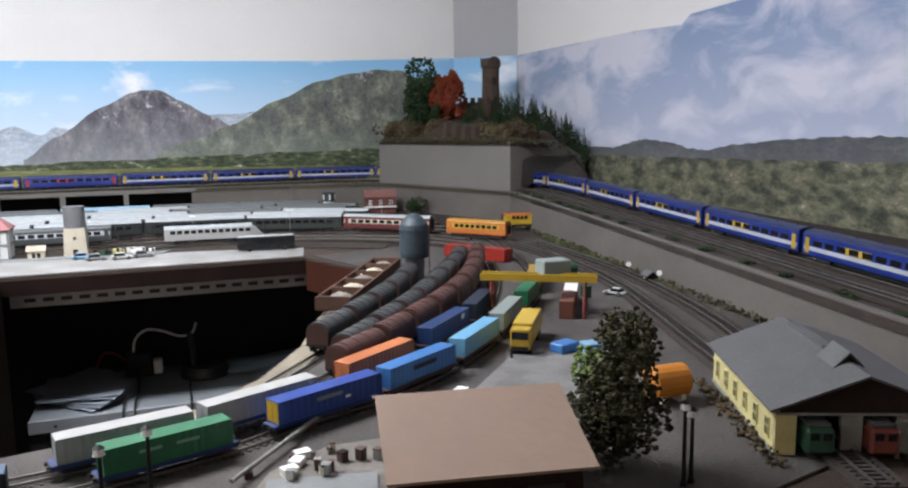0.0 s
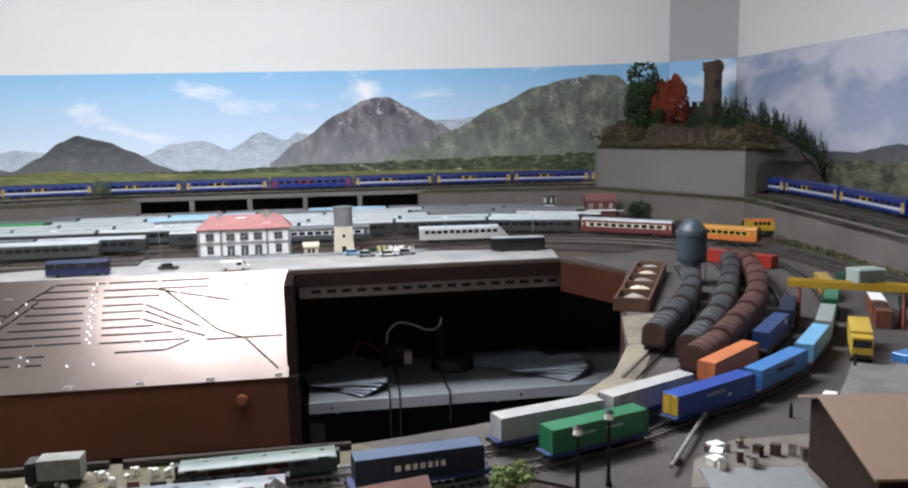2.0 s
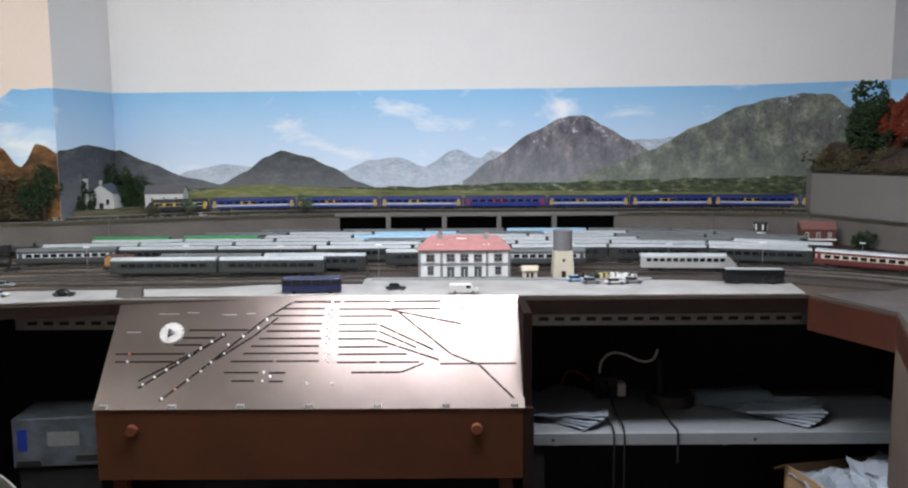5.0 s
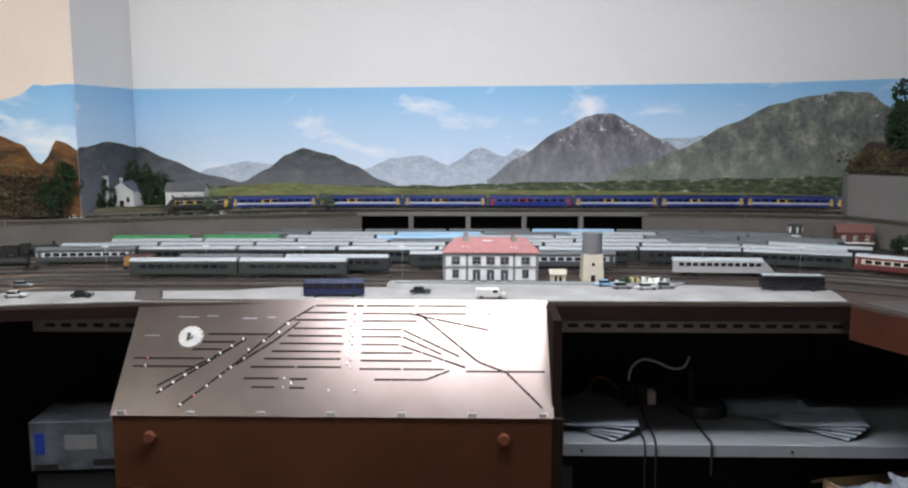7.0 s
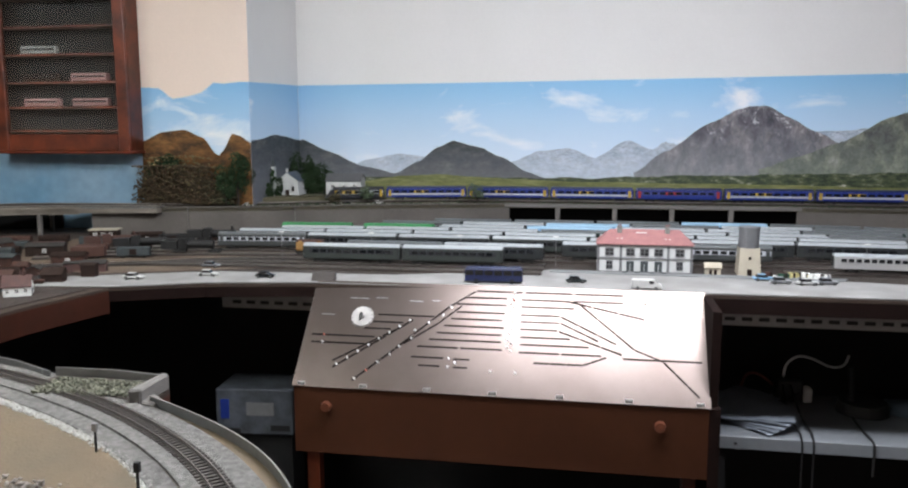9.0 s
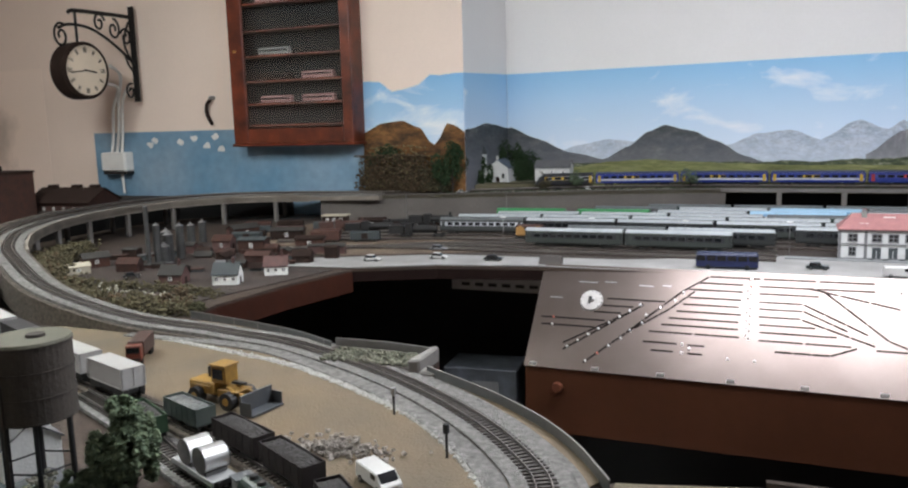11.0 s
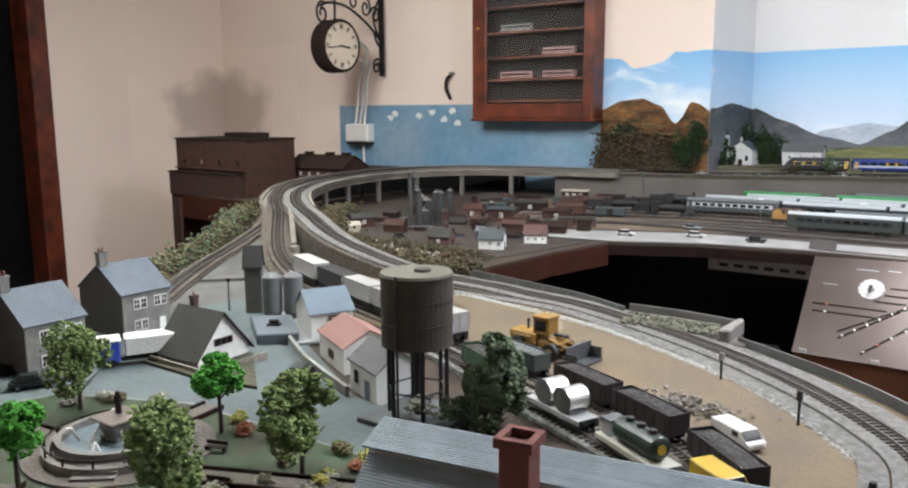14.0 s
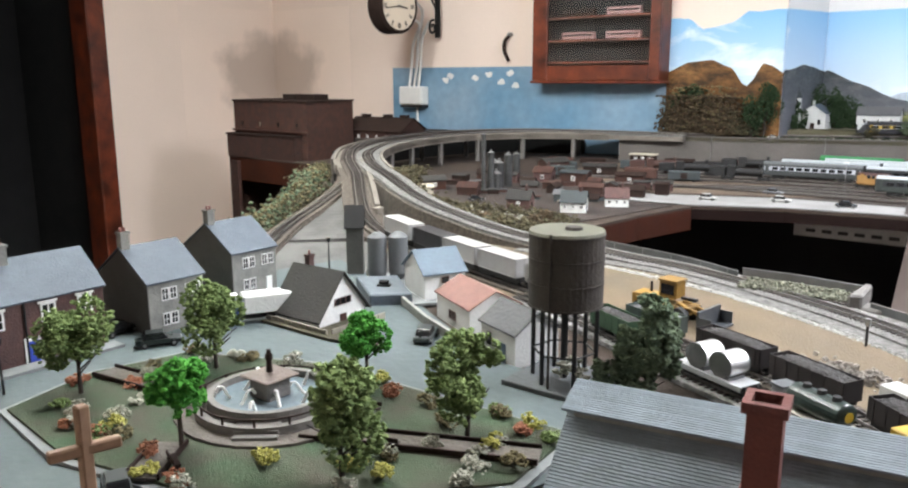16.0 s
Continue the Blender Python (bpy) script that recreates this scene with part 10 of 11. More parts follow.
for k in range(26):
    t = k / 25 * 4.99
    i = int(t)
    x, y = EDGE[i][0] + (EDGE[i + 1][0] - EDGE[i][0]) * (t - i), EDGE[i][1] + (EDGE[i + 1][1] - EDGE[i][1]) * (t - i)
    bush(x + 0.006, y + rng.uniform(-0.02, 0.02), rng.uniform(0.011, 0.02), rng.uniform(0.008, 0.014), LEAF_DARK, "low dark shrub along the top of the wall", east_z(y), 30, 700 + k, "shrubs on the east wall", 0.0042)
hedge("wall_foot_scrub", [(1.19, 2.3, G), (1.155, 1.98, G), (1.085, 1.42, G), (1.06, 1.2, G), (1.04, 1.05, G)], 0.014, 0.014, LEAF_BROWN, "brown and green scrub at the wall's foot", 420, 730, G, 0.0055)
hedge("wall_foot_scrub", [(1.185, 2.2, G), (1.13, 1.8, G), (1.08, 1.42, G)], 0.012, 0.010, LEAF_OLIVE, "olive scrub at the foot of the wall", 160, 731, G, 0.005)
hedge("shed_scrub", [(0.688, 0.70, G), (0.735, 0.82, G), (0.775, 0.935, G)], 0.012, 0.010, LEAF_AUTUMN, "dark weeds along the engine shed wall", 130, 732, G, 0.005)

# ---- small village in front of the well ----
hut("village_house", -0.09, 0.775, 0.075, 0.05, 0.030, 0.046, CREAM_R, ROOF_PINK, "low house with faded pink roof before the well", 12, G, 3, True, "house", 0.004)
hut("village_house", 0.005, 0.742, 0.05, 0.045, 0.026, 0.042, STONE, ROOF_BROWN, "low house with brown roof before the well", -20, G, 2, True, "house", 0.004)
hut("village_house", -0.178, 0.755, 0.05, 0.045, 0.034, 0.055, RENDER_W, THATCH, "white gabled house with dark roof", 90, G, 2, True, "house", 0.004)
tree(0.023, 0.79, 0.055, 0.022, LEAF_OLIVE, "small olive green tree beside the rails", G, 110, 0.005, 0.3, 750)
patch("lawn_front", [(-0.62, 0.70), (0.06, 0.70), (0.10, 0.80), (0.02, 0.85), (-0.3, 0.865), (-0.62, 0.86)], 0.0025, GRASS, "green scatter ground in front of the rails", "ground")
stk = thing("timber_batten", pose(0, 0, G), "rough timber batten laid along the well's edge", "batten")
for (xa, ya), (xb, yb) in (((-0.60, 0.968), (-0.36, 0.970)), ((-0.345, 0.968), (-0.11, 0.970))):
    bm = bmesh.new()
    cy(bm, (xa, ya, 0.006), (xb, yb, 0.006), 0.0055, 0.005, 8)
    part("log", bm, BARK, stk)
rng = random.Random(90)
for k in range(16):
    x, y = rng.uniform(-0.60, -0.2), rng.uniform(0.925, 0.945) if k % 2 else rng.uniform(0.72, 0.84)
    bm = bmesh.new()
    bmesh.ops.create_icosphere(bm, subdivisions=1, radius=rng.uniform(0.003, 0.006))
    for v in bm.verts:
        v.co *= rng.uniform(0.7, 1.2)
    rk = solid("pale_stone", bm, RENDER_W, "pale stone lying on the scatter grass", "stone", "", False, "stones before the well")
    rk.matrix_basis = pose(x, y, G + 0.0035)

patch("verge_front", [(-0.78, 0.872), (-0.10, 0.878), (0.06, 0.90), (0.03, 0.935), (-0.12, 0.918), (-0.35, 0.906), (-0.72, 0.902)], 0.0022, DRY_GRASS, "dry scatter grass between the front tracks", "ground")
patch("verge_well", [(-0.745, 0.93), (-0.66, 0.950), (-0.55, 0.98), (-0.13, 0.977), (0.028, 1.007), (0.089, 1.027), (0.10, 0.965), (0.0, 0.938), (-0.12, 0.920), (-0.35, 0.909), (-0.745, 0.905)], 0.0024, DRY_GRASS, "dry scatter grass along the well's edge", "ground")
rng = random.Random(12)
for q in range(9):
    x, y = -0.36 + 0.017 * q + rng.uniform(-0.004, 0.004), 0.935 + rng.uniform(-0.012, 0.014)
    sp = thing("white_sheep", pose(x, y, G + 0.0025, 0, 0, rng.uniform(0, 360)), "tiny white model sheep on the verge", "sheep", "flock on the verge")
    bm = bmesh.new()
    bmesh.ops.create_icosphere(bm, subdivisions=1, radius=0.005)
    bmesh.ops.scale(bm, vec=(1.1, 0.62, 0.68), verts=bm.verts[:])
    bmesh.ops.translate(bm, vec=(0, 0, 0.0068), verts=bm.verts[:])
    for sx in (-0.003, 0.003):
        for sy in (-0.0016, 0.0016):
            cy(bm, (sx, sy, 0), (sx, sy, 0.006), 0.0007, None, 5)
    bx(bm, 0.0045, -0.0013, 0.008, 0.008, 0.0013, 0.0115)
    part("body", bm, RENDER_W, sp)

# ---- things under the station board ----
for x0, y0, rz, m_, lab in ((0.40, 2.42, -18, PAPER_B, "sheaf of printed papers lying on the shelf"), (0.50, 2.33, -28, PAPER, "loose sheaf of papers lying on the shelf"), (-0.10, 2.40, 24, PAPER, "crumpled papers on the shelf"), (-0.07, 2.32, -30, PAPER, "loose printed leaflets on the shelf")):
    pp = thing("paper_stack", pose(x0, y0, 0.5425, 0, 0, rz), lab, "papers", "papers on the shelf")
    for k in range(5):
        bm = bmesh.new()
        bmesh.ops.create_grid(bm, x_segments=10, y_segments=8, size=0.5)
        for v in bm.verts:
            v.co = (v.co.x * 0.20, v.co.y * 0.14, 0.002 + 0.004 * k + 0.006 * abs(noise.noise(Vector((v.co.x * 3, v.co.y * 3, k + x0)))) + 0.012 * max(0, v.co.x + 0.2) * k / 4)
        r = bmesh.ops.extrude_face_region(bm, geom=bm.faces[:])
        for v in [g for g in r["geom"] if isinstance(g, bmesh.types.BMVert)]:
            v.co.z += 0.0012
        bmesh.ops.rotate(bm, verts=bm.verts[:], cent=(0, 0, 0), matrix=Matrix.Rotation(math.radians(9 * k - 16), 3, "Z"))
        part("sheet", bm, m_, pp)
lb = thing("desk_lamp_base", pose(0.228, 2.43, 0.542), "black round desk-lamp base with its stem", "lamp")
bm = bmesh.new()
cy(bm, (0, 0, 0), (0, 0, 0.006), 0.066, None, 32)
cy(bm, (0, 0, 0.006), (0, 0, 0.030), 0.066, 0.060, 32)
part("foot", finish(bm), BLACK, lb)
bm = bmesh.new()
sweep(bm, [(-0.030, 0, 0.028), (-0.031, 0, 0.07), (-0.036, 0.0, 0.12)], 0.008, 10)
part("stem", bm, BLACK, lb)
tr = thing("power_adapter", pose(0.055, 2.50, 0.542), "black power adapter with white mains plug", "adapter")
bm = bmesh.new()
bx(bm, -0.035, -0.025, 0, 0.035, 0.025, 0.065)
part("body", finish(bm, 0.006), BLACK, tr)
bm = bmesh.new()
bx(bm, 0.036, -0.02, 0, 0.060, 0.015, 0.04)
part("plug", finish(bm, 0.004), WHITE_P, tr, "white mains plug")
bm = bmesh.new()
sweep(bm, smooth_line([(-0.015, 0, 0.06), (-0.008, 0, 0.10), (0.02, 0.0, 0.125), (0.06, 0.01, 0.118), (0.11, 0.02, 0.095), (0.145, 0.02, 0.10), (0.16, 0.02, 0.135)], 0.008), 0.0035)
part("cable", bm, CABLE_W, tr, "white curved cable")
for k, pts in enumerate(([(0.03, -0.02, 0.03), (-0.06, -0.08, 0.006), (-0.15, -0.04, 0.006), (-0.21, 0.02, 0.02)], [(0.0, -0.02, 0.04), (-0.08, -0.02, 0.012), (-0.16, -0.10, 0.006), (-0.2, -0.06, 0.012)], [(-0.02, -0.025, 0.05), (-0.03, -0.15, 0.006), (-0.032, -0.302, 0.005), (-0.032, -0.318, -0.08), (-0.032, -0.316, -0.26)], [(0.0, -0.025, 0.05), (0.0, -0.16, 0.006), (-0.005, -0.302, 0.005), (-0.006, -0.318, -0.08), (-0.004, -0.316, -0.22)])):
    bm = bmesh.new()
    sweep(bm, smooth_line(pts, 0.012), 0.0028)
    part("lead", bm, BLACK, tr, "black cable")
bm = bmesh.new()
sweep(bm, smooth_line([(-0.12, 0.05, 0.01), (-0.10, 0.06, 0.05), (-0.07, 0.05, 0.055), (-0.03, 0.03, 0.03)], 0.01), 0.004)
part("lead", bm, CRANE_R, tr, "red cable")
bm = bmesh.new()
sweep(bm, smooth_line([(0.185, 2.365, 0.546), (0.184, 2.28, 0.545), (0.184, 2.196, 0.547), (0.184, 2.184, 0.535), (0.184, 2.182, 0.46)], 0.012), 0.003)
solid("loose_cable", bm, BLACK, "black cable trailing over the shelf edge", "cable")


def carton(x, y, z, w, d, h, rz, body, label):
    ob = thing("cardboard_carton", pose(x, y, z, 0, 0, rz), label, "carton")
    t = 0.004
    for b in ((-w / 2, -d / 2, 0, w / 2, -d / 2 + t, h), (-w / 2, d / 2 - t, 0, w / 2, d / 2, h), (-w / 2, -d / 2 + t, 0, -w / 2 + t, d / 2 - t, h), (w / 2 - t, -d / 2 + t, 0, w / 2, d / 2 - t, h)):
        box_part("side", b, body, ob)
    box_part("bottom", (-w / 2 + t, -d / 2 + t, 0, w / 2 - t, d / 2 - t, t), body, ob)
    for s in (-1, 1):
        bm = bmesh.new()
        along(bm, [(s * (d / 2 - t), h), (s * d / 2, h), (s * (d / 2 + 0.05), h - 0.03), (s * (d / 2 + 0.046), h - 0.034)], -w / 2, w / 2)
        part("flap", bm, body, ob)
    return ob


carton(0.66, 2.10, 0.0, 0.30, 0.34, 0.44, 12, CARD_BROWN, "open brown cardboard carton full of papers")
for k, (x, y, rz) in enumerate(((0.60, 2.16, 10), (0.66, 2.08, -24), (0.72, 2.15, 40), (0.64, 2.05, 70))):
    pp = thing("crumpled_paper", pose(x, y, 0.40 + 0.018 * k, 0, 0, rz), "crumpled white paper heaped in the carton", "papers", "papers in the carton")
    bm = bmesh.new()
    bmesh.ops.create_grid(bm, x_segments=12, y_segments=9, size=0.5)
    for v in bm.verts:
        v.co = (v.co.x * 0.22, v.co.y * 0.15, 0.03 * noise.noise(Vector((v.co.x * 4, v.co.y * 4, k * 3.1))) + 0.02)
    r = bmesh.ops.extrude_face_region(bm, geom=bm.faces[:])
    for v in [g for g in r["geom"] if isinstance(g, bmesh.types.BMVert)]:
        v.co.z += 0.002
    part("sheet", bm, PAPER, pp)
DIM_CARD = mat("pale_blue_card", (0.11, 0.125, 0.15), 0.7, 0, 22, 0.35, 0.2, (0.04, 0.045, 0.055), fine=5)
cw = thing("printed_carton", pose(-1.400, 2.28, 0.455, 0, 0, 6), "pale blue printed carton on a dark stand", "carton")
bm = bmesh.new()
prism(bm, [(-0.108, -0.075), (0.108, -0.075), (0.108, 0.075), (-0.108, 0.075)], 0.0, 0.128)
part("body", finish(bm, 0.003), DIM_CARD, cw)
for b, m_ in (((-0.094, 0.045, -0.070, 0.100), NAVY), ((-0.022, 0.055, 0.055, 0.092), QUOIN), ((-0.098, 0.004, -0.040, 0.018), BLACK), ((0.045, 0.012, 0.098, 0.028), BLACK)):
    box_part("print", (b[0], -0.0762, b[1], b[2], -0.0748, b[3]), m_, cw)
box_part("stand", (-0.10, -0.06, -0.455, 0.10, 0.06, -0.001), VOID, cw)

# ---- factory and works under and behind the viaduct ----
side = thing("board_end", pose(0, 0, 0), "dark brown end board beneath the factory", "board", kind="structure")
bm = bmesh.new()
prism(bm, [(-3.80, 2.13), (-3.72, 2.11), (-3.72, 2.125), (-3.785, 2.145), (-3.785, 3.10), (-3.80, 3.10)], 0.42, G - 0.018)
part("end_panel", bm, FACTORY_B, side)
# Near-black sheet added for the shade beneath the factory's board.
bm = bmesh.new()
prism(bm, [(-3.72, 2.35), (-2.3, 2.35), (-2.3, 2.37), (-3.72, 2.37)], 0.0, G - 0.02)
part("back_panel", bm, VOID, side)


def factory_block(x0, x1, y0, y1, zt, label, rows, cols, base=G):
    ob = thing("factory_block", pose((x0 + x1) / 2, (y0 + y1) / 2, base), label, "factory")
    w, d, h = x1 - x0, y1 - y0, zt - base
    box_part("wall", (-w / 2, -d / 2, 0, w / 2, d / 2, h), FACTORY_B, ob)
    box_part("parapet", (-w / 2 - 0.004, -d / 2 - 0.004, h, w / 2 + 0.004, d / 2 + 0.004, h + 0.007), TIMBER_DK, ob)
    box_part("ledge", (-w / 2 - 0.006, -d / 2 - 0.008, h * 0.47, w / 2 + 0.006, -d / 2, h * 0.47 + 0.006), BROWN, ob)
    for j in range(rows):
        for i in range(cols):
            xx = -w / 2 + w * (i + 0.5) / cols
            zz = h * (0.56 + 0.36 * j / max(1, rows))
            window(ob, xx, zz, 0.012, 0.020, -d / 2 - 0.0003, -1, TIMBER_DK, True, CREAM_R if i == 1 else PANE)
    return ob


fb = factory_block(-3.79, -3.33, 2.16, 2.42, 1.132, "large sooty brown brick factory block", 1, 4)
for xx in (-0.05, 0.06):
    box_part("roof_hut", (xx + 0.06, -0.06, 0.239, xx + 0.14, 0.02, 0.262), TIMBER_DK, fb)
box_part("lower_range", (-0.232, -0.172, 0, 0.20, -0.131, 0.094), FACTORY_B, fb, "lower sooty brick range")
box_part("lower_parapet", (-0.236, -0.176, 0.094, 0.204, -0.131, 0.100), TIMBER_DK, fb)
sh = hut("factory_shed", -3.27, 2.55, 0.30, 0.17, 0.112, 0.160, FACTORY_B, TIMBER_DK, "long gabled brown factory shed with dark roof", 4, G, 6, True, "factory", 0.01)
for xx in (-0.10, 0.02, 0.11):
    box_part("roof_vent", (xx - 0.018, -0.012, 0.158, xx + 0.018, 0.012, 0.173), TIMBER_DK, sh)
bm = bmesh.new()
prism(bm, [(-3.08, 2.30), (-3.08, 2.55), (-3.02, 2.87), (-2.88, 3.02), (-2.6, 3.11), (-3.72, 3.11), (-3.72, 2.44), (-3.26, 2.44)], G, 0.975)
solid("works_ground", bm, BALLAST_DARK, "dark raised ground behind the factory", "ground", "structure")
# sprayed smoke on the wall behind the factory
def smoke_print():
    """Cream paint with a soft grey cloud sprayed on it."""
    m = mat("sprayed_smoke_paint", (0.86, 0.715, 0.62), 0.8, 0, 2, 0.06, 0.15, fine=60)
    nt = m.node_tree
    b = nt.nodes["Principled BSDF"]
    wall_c = b.inputs["Base Color"].links[0].from_socket
    tex = nt.nodes.new("ShaderNodeTexCoord")
    no = nt.nodes.new("ShaderNodeTexNoise")
    no.inputs["Scale"].default_value, no.inputs["Detail"].default_value = 5.5, 5
    nt.links.new(tex.outputs["Object"], no.inputs["Vector"])
    ln = nt.nodes.new("ShaderNodeVectorMath")
    ln.operation = "LENGTH"
    sc = nt.nodes.new("ShaderNodeMapping")
    sc.inputs["Scale"].default_value = (2.5, 1, 3.6)
    nt.links.new(tex.outputs["Object"], sc.inputs["Vector"])
    nt.links.new(sc.outputs["Vector"], ln.inputs[0])
    add = nt.nodes.new("ShaderNodeMath")
    add.operation = "MULTIPLY_ADD"
    add.inputs[1].default_value = -1.3
    nt.links.new(no.outputs["Fac"], add.inputs[0])
    nt.links.new(ln.outputs["Value"], add.inputs[2])
    mr = nt.nodes.new("ShaderNodeMapRange")
    mr.inputs["From Min"].default_value, mr.inputs["From Max"].default_value = 0.40, -0.05
    mr.inputs["To Max"].default_value = 0.55
    nt.links.new(add.outputs[0], mr.inputs["Value"])
    mx = nt.nodes.new("ShaderNodeMix")
    mx.data_type = "RGBA"
    mx.inputs["B"].default_value = (0.30, 0.235, 0.19, 1)
    nt.links.new(mr.outputs["Result"], mx.inputs["Factor"])
    nt.links.new(wall_c, mx.inputs["A"])
    nt.links.new(mx.outputs["Result"], b.inputs["Base Color"])
    return m


SMOKE = smoke_print()
for nm, m_, y0, y1 in (("painted_smoke", pose(ROOM_W, WW - 0.0005, 1.24), -0.0015, 0.0), ("painted_smoke", pose(ROOM_W + 0.0005, WW, 1.24, 0, 0, -90), 0.0, 0.0015)):
    bm = bmesh.new()
    bx(bm, 0.002, y0, -0.34, 0.62, y1, 0.36)
    smk = solid(nm, bm, SMOKE, "grey smoke sprayed on the cream wall", "wall painting", "structure")
    smk.matrix_basis = m_


def plain_silo(x, y, r, h, material, label, cone=True):
    ob = thing("silo", pose(x, y, G), label, "silo", "silos of the works")
    bm = bmesh.new()
    cy(bm, (0, 0, 0), (0, 0, h), r, None, 18)
    part("body", bm, material, ob)
    for z in (0.2, 0.45, 0.7, 0.95):
        bm = bmesh.new()
        tube(bm, r, r + 0.0009, h * z, h * z + 0.0018, 18)
        part("hoop", bm, material, ob)
    bm = bmesh.new()
    if cone:
        cy(bm, (0, 0, h), (0, 0, h + r * 0.5), r * 1.02, r * 0.2, 18)
        cy(bm, (0, 0, h + r * 0.5), (0, 0, h + r * 0.8), r * 0.22, None, 8)
    else:
        cy(bm, (0, 0, h), (0, 0, h + 0.003), r * 1.06, None, 18)
    part("top", bm, METAL, ob)


for x, y, r, h in ((-2.241, 1.896, 0.010, 0.115), (-2.235, 1.915, 0.016, 0.052), (-2.25, 1.95, 0.015, 0.080), (-2.250, 2.00, 0.012, 0.100), (-2.255, 1.915, 0.012, 0.040), (-2.33, 2.03, 0.016, 0.075), (-2.40, 2.22, 0.013, 0.07), (-2.42, 2.3, 0.013, 0.07)):
    plain_silo(x, y, r, h, SOOTY_SILO, "grey steel silo with hoops beside the works")
plain_silo(-2.246, 1.866, 0.0065, 0.170, SOOTY_SILO, "slender grey exhaust stack of the works", False)
WORKS = ((-2.11, 2.165, 0.085, 0.05, 0.040, 0.046, FACTORY_B, SHUTTER, "brown brick workshop with a flat dark roof", 12),
         (-1.86, 1.72, 0.062, 0.05, 0.028, 0.052, RENDER_W, SHUTTER, "white cottage with black roof at the board edge", 22),
         (-1.815, 1.86, 0.058, 0.045, 0.026, 0.048, RENDER_W, BRICK, "white cottage with dull red tiled roof", 30),
         (-2.0, 1.69, 0.060, 0.045, 0.026, 0.046, BRICK, THATCH, "dark brick cottage with brown roof", 15),
         (-2.40, 1.82, 0.07, 0.04, 0.03, 0.042, FACTORY_B, THATCH, "long dark-roofed brown works hut", 60),
         (-2.36, 1.72, 0.06, 0.035, 0.022, 0.030, CREAM_R, CREAM_R, "low cream store beside the works", 60),
         (-2.22, 2.16, 0.06, 0.04, 0.035, 0.05, BRICK, FACTORY_B, "small brick works building", 12),
         (-2.33, 2.40, 0.10, 0.05, 0.04, 0.052, FACTORY_B, THATCH, "dark brown works shed under the viaduct", 70),
         (-2.16, 2.42, 0.11, 0.045, 0.034, 0.042, TIMBER_DK, THATCH, "dark timber goods shed beside the sidings", 20),
         (-1.98, 2.28, 0.09, 0.04, 0.03, 0.038, FACTORY_B, TIMBER_DK, "low brown goods shed beside the sidings", 18),
         (-2.02, 2.76, 0.10, 0.035, 0.03, 0.038, TIMBER_DK, TIMBER_DK, "dark timber shed against the wall", 22),
         (-1.86, 2.86, 0.08, 0.03, 0.026, 0.034, TIMBER_DK, BROWN, "dark timber shed against the wall", 20))
for w in WORKS:
    hut("workshop" if w[6] in (FACTORY_B, TIMBER_DK, CREAM_R) else "cottage", w[0], w[1], w[2], w[3], w[4], w[5], w[6], w[7], w[8], w[9], G, 3 if w[6] is RENDER_W else 1, True, "building", 0.003, w[6] in (RENDER_W, BRICK))
sh2 = thing("coal_stage", pose(-2.11, 2.65, G, 0, 0, 15), "timber hut with pale roof on tall stilts", "hut")
for sx in (-1, 1):
    for sy in (-1, 1):
        box_part("stilt", (sx * 0.038 - 0.003, sy * 0.016 - 0.003, 0, sx * 0.038 + 0.003, sy * 0.016 + 0.003, 0.034), TIMBER_DK, sh2)
box_part("cabin", (-0.044, -0.021, 0.034, 0.044, 0.021, 0.057), TIMBER_DK, sh2)
box_part("roof", (-0.048, -0.025, 0.057, 0.048, 0.025, 0.061), CREAM_R, sh2, "pale flat roof")
for xx in (-0.025, 0.0, 0.025):
    window(sh2, xx, 0.040, 0.012, 0.010, -0.0212)
hedge("works_scrub", [(-2.42, 1.66, G), (-2.2, 1.60, G), (-1.95, 1.60, G), (-1.78, 1.58, G)], 0.03, 0.022, LEAF_BROWN, "brown weeds and rubble before the works", 420, 800, G, 0.0065)
hedge("works_scrub", [(-2.3, 1.60, G), (-2.05, 1.55, G), (-1.85, 1.53, G)], 0.03, 0.015, LEAF_PALE, "pale rubble and blossom before the works", 60, 801, G, 0.006)
for k, (x, y, rz) in enumerate(((-2.15, 1.70, 50), (-1.93, 1.80, 10))):
    car(pose(x, y, G + 0.0045, 0, 0, rz), "small parked car beside the works road", (BLACK, CREAM_R)[k], 0.044, 0.018, 0.015)

# dark ground of the works and its low stores, stacks and lorries
patch("works_yard", [(-2.62, 1.98), (-2.46, 1.76), (-2.20, 1.60), (-1.80, 1.50), (-1.74, 1.76), (-1.70, 1.95), (-1.96, 1.96), (-1.86, 2.11), (-2.30, 2.30), (-2.60, 2.30)], 0.0024, mat("dark_works_ground", (0.078, 0.052, 0.042), 0.95, 0, 14, 0.45, 0.5, (0.036, 0.026, 0.022), fine=30), "dark earth between the works buildings")
rng = random.Random(83)
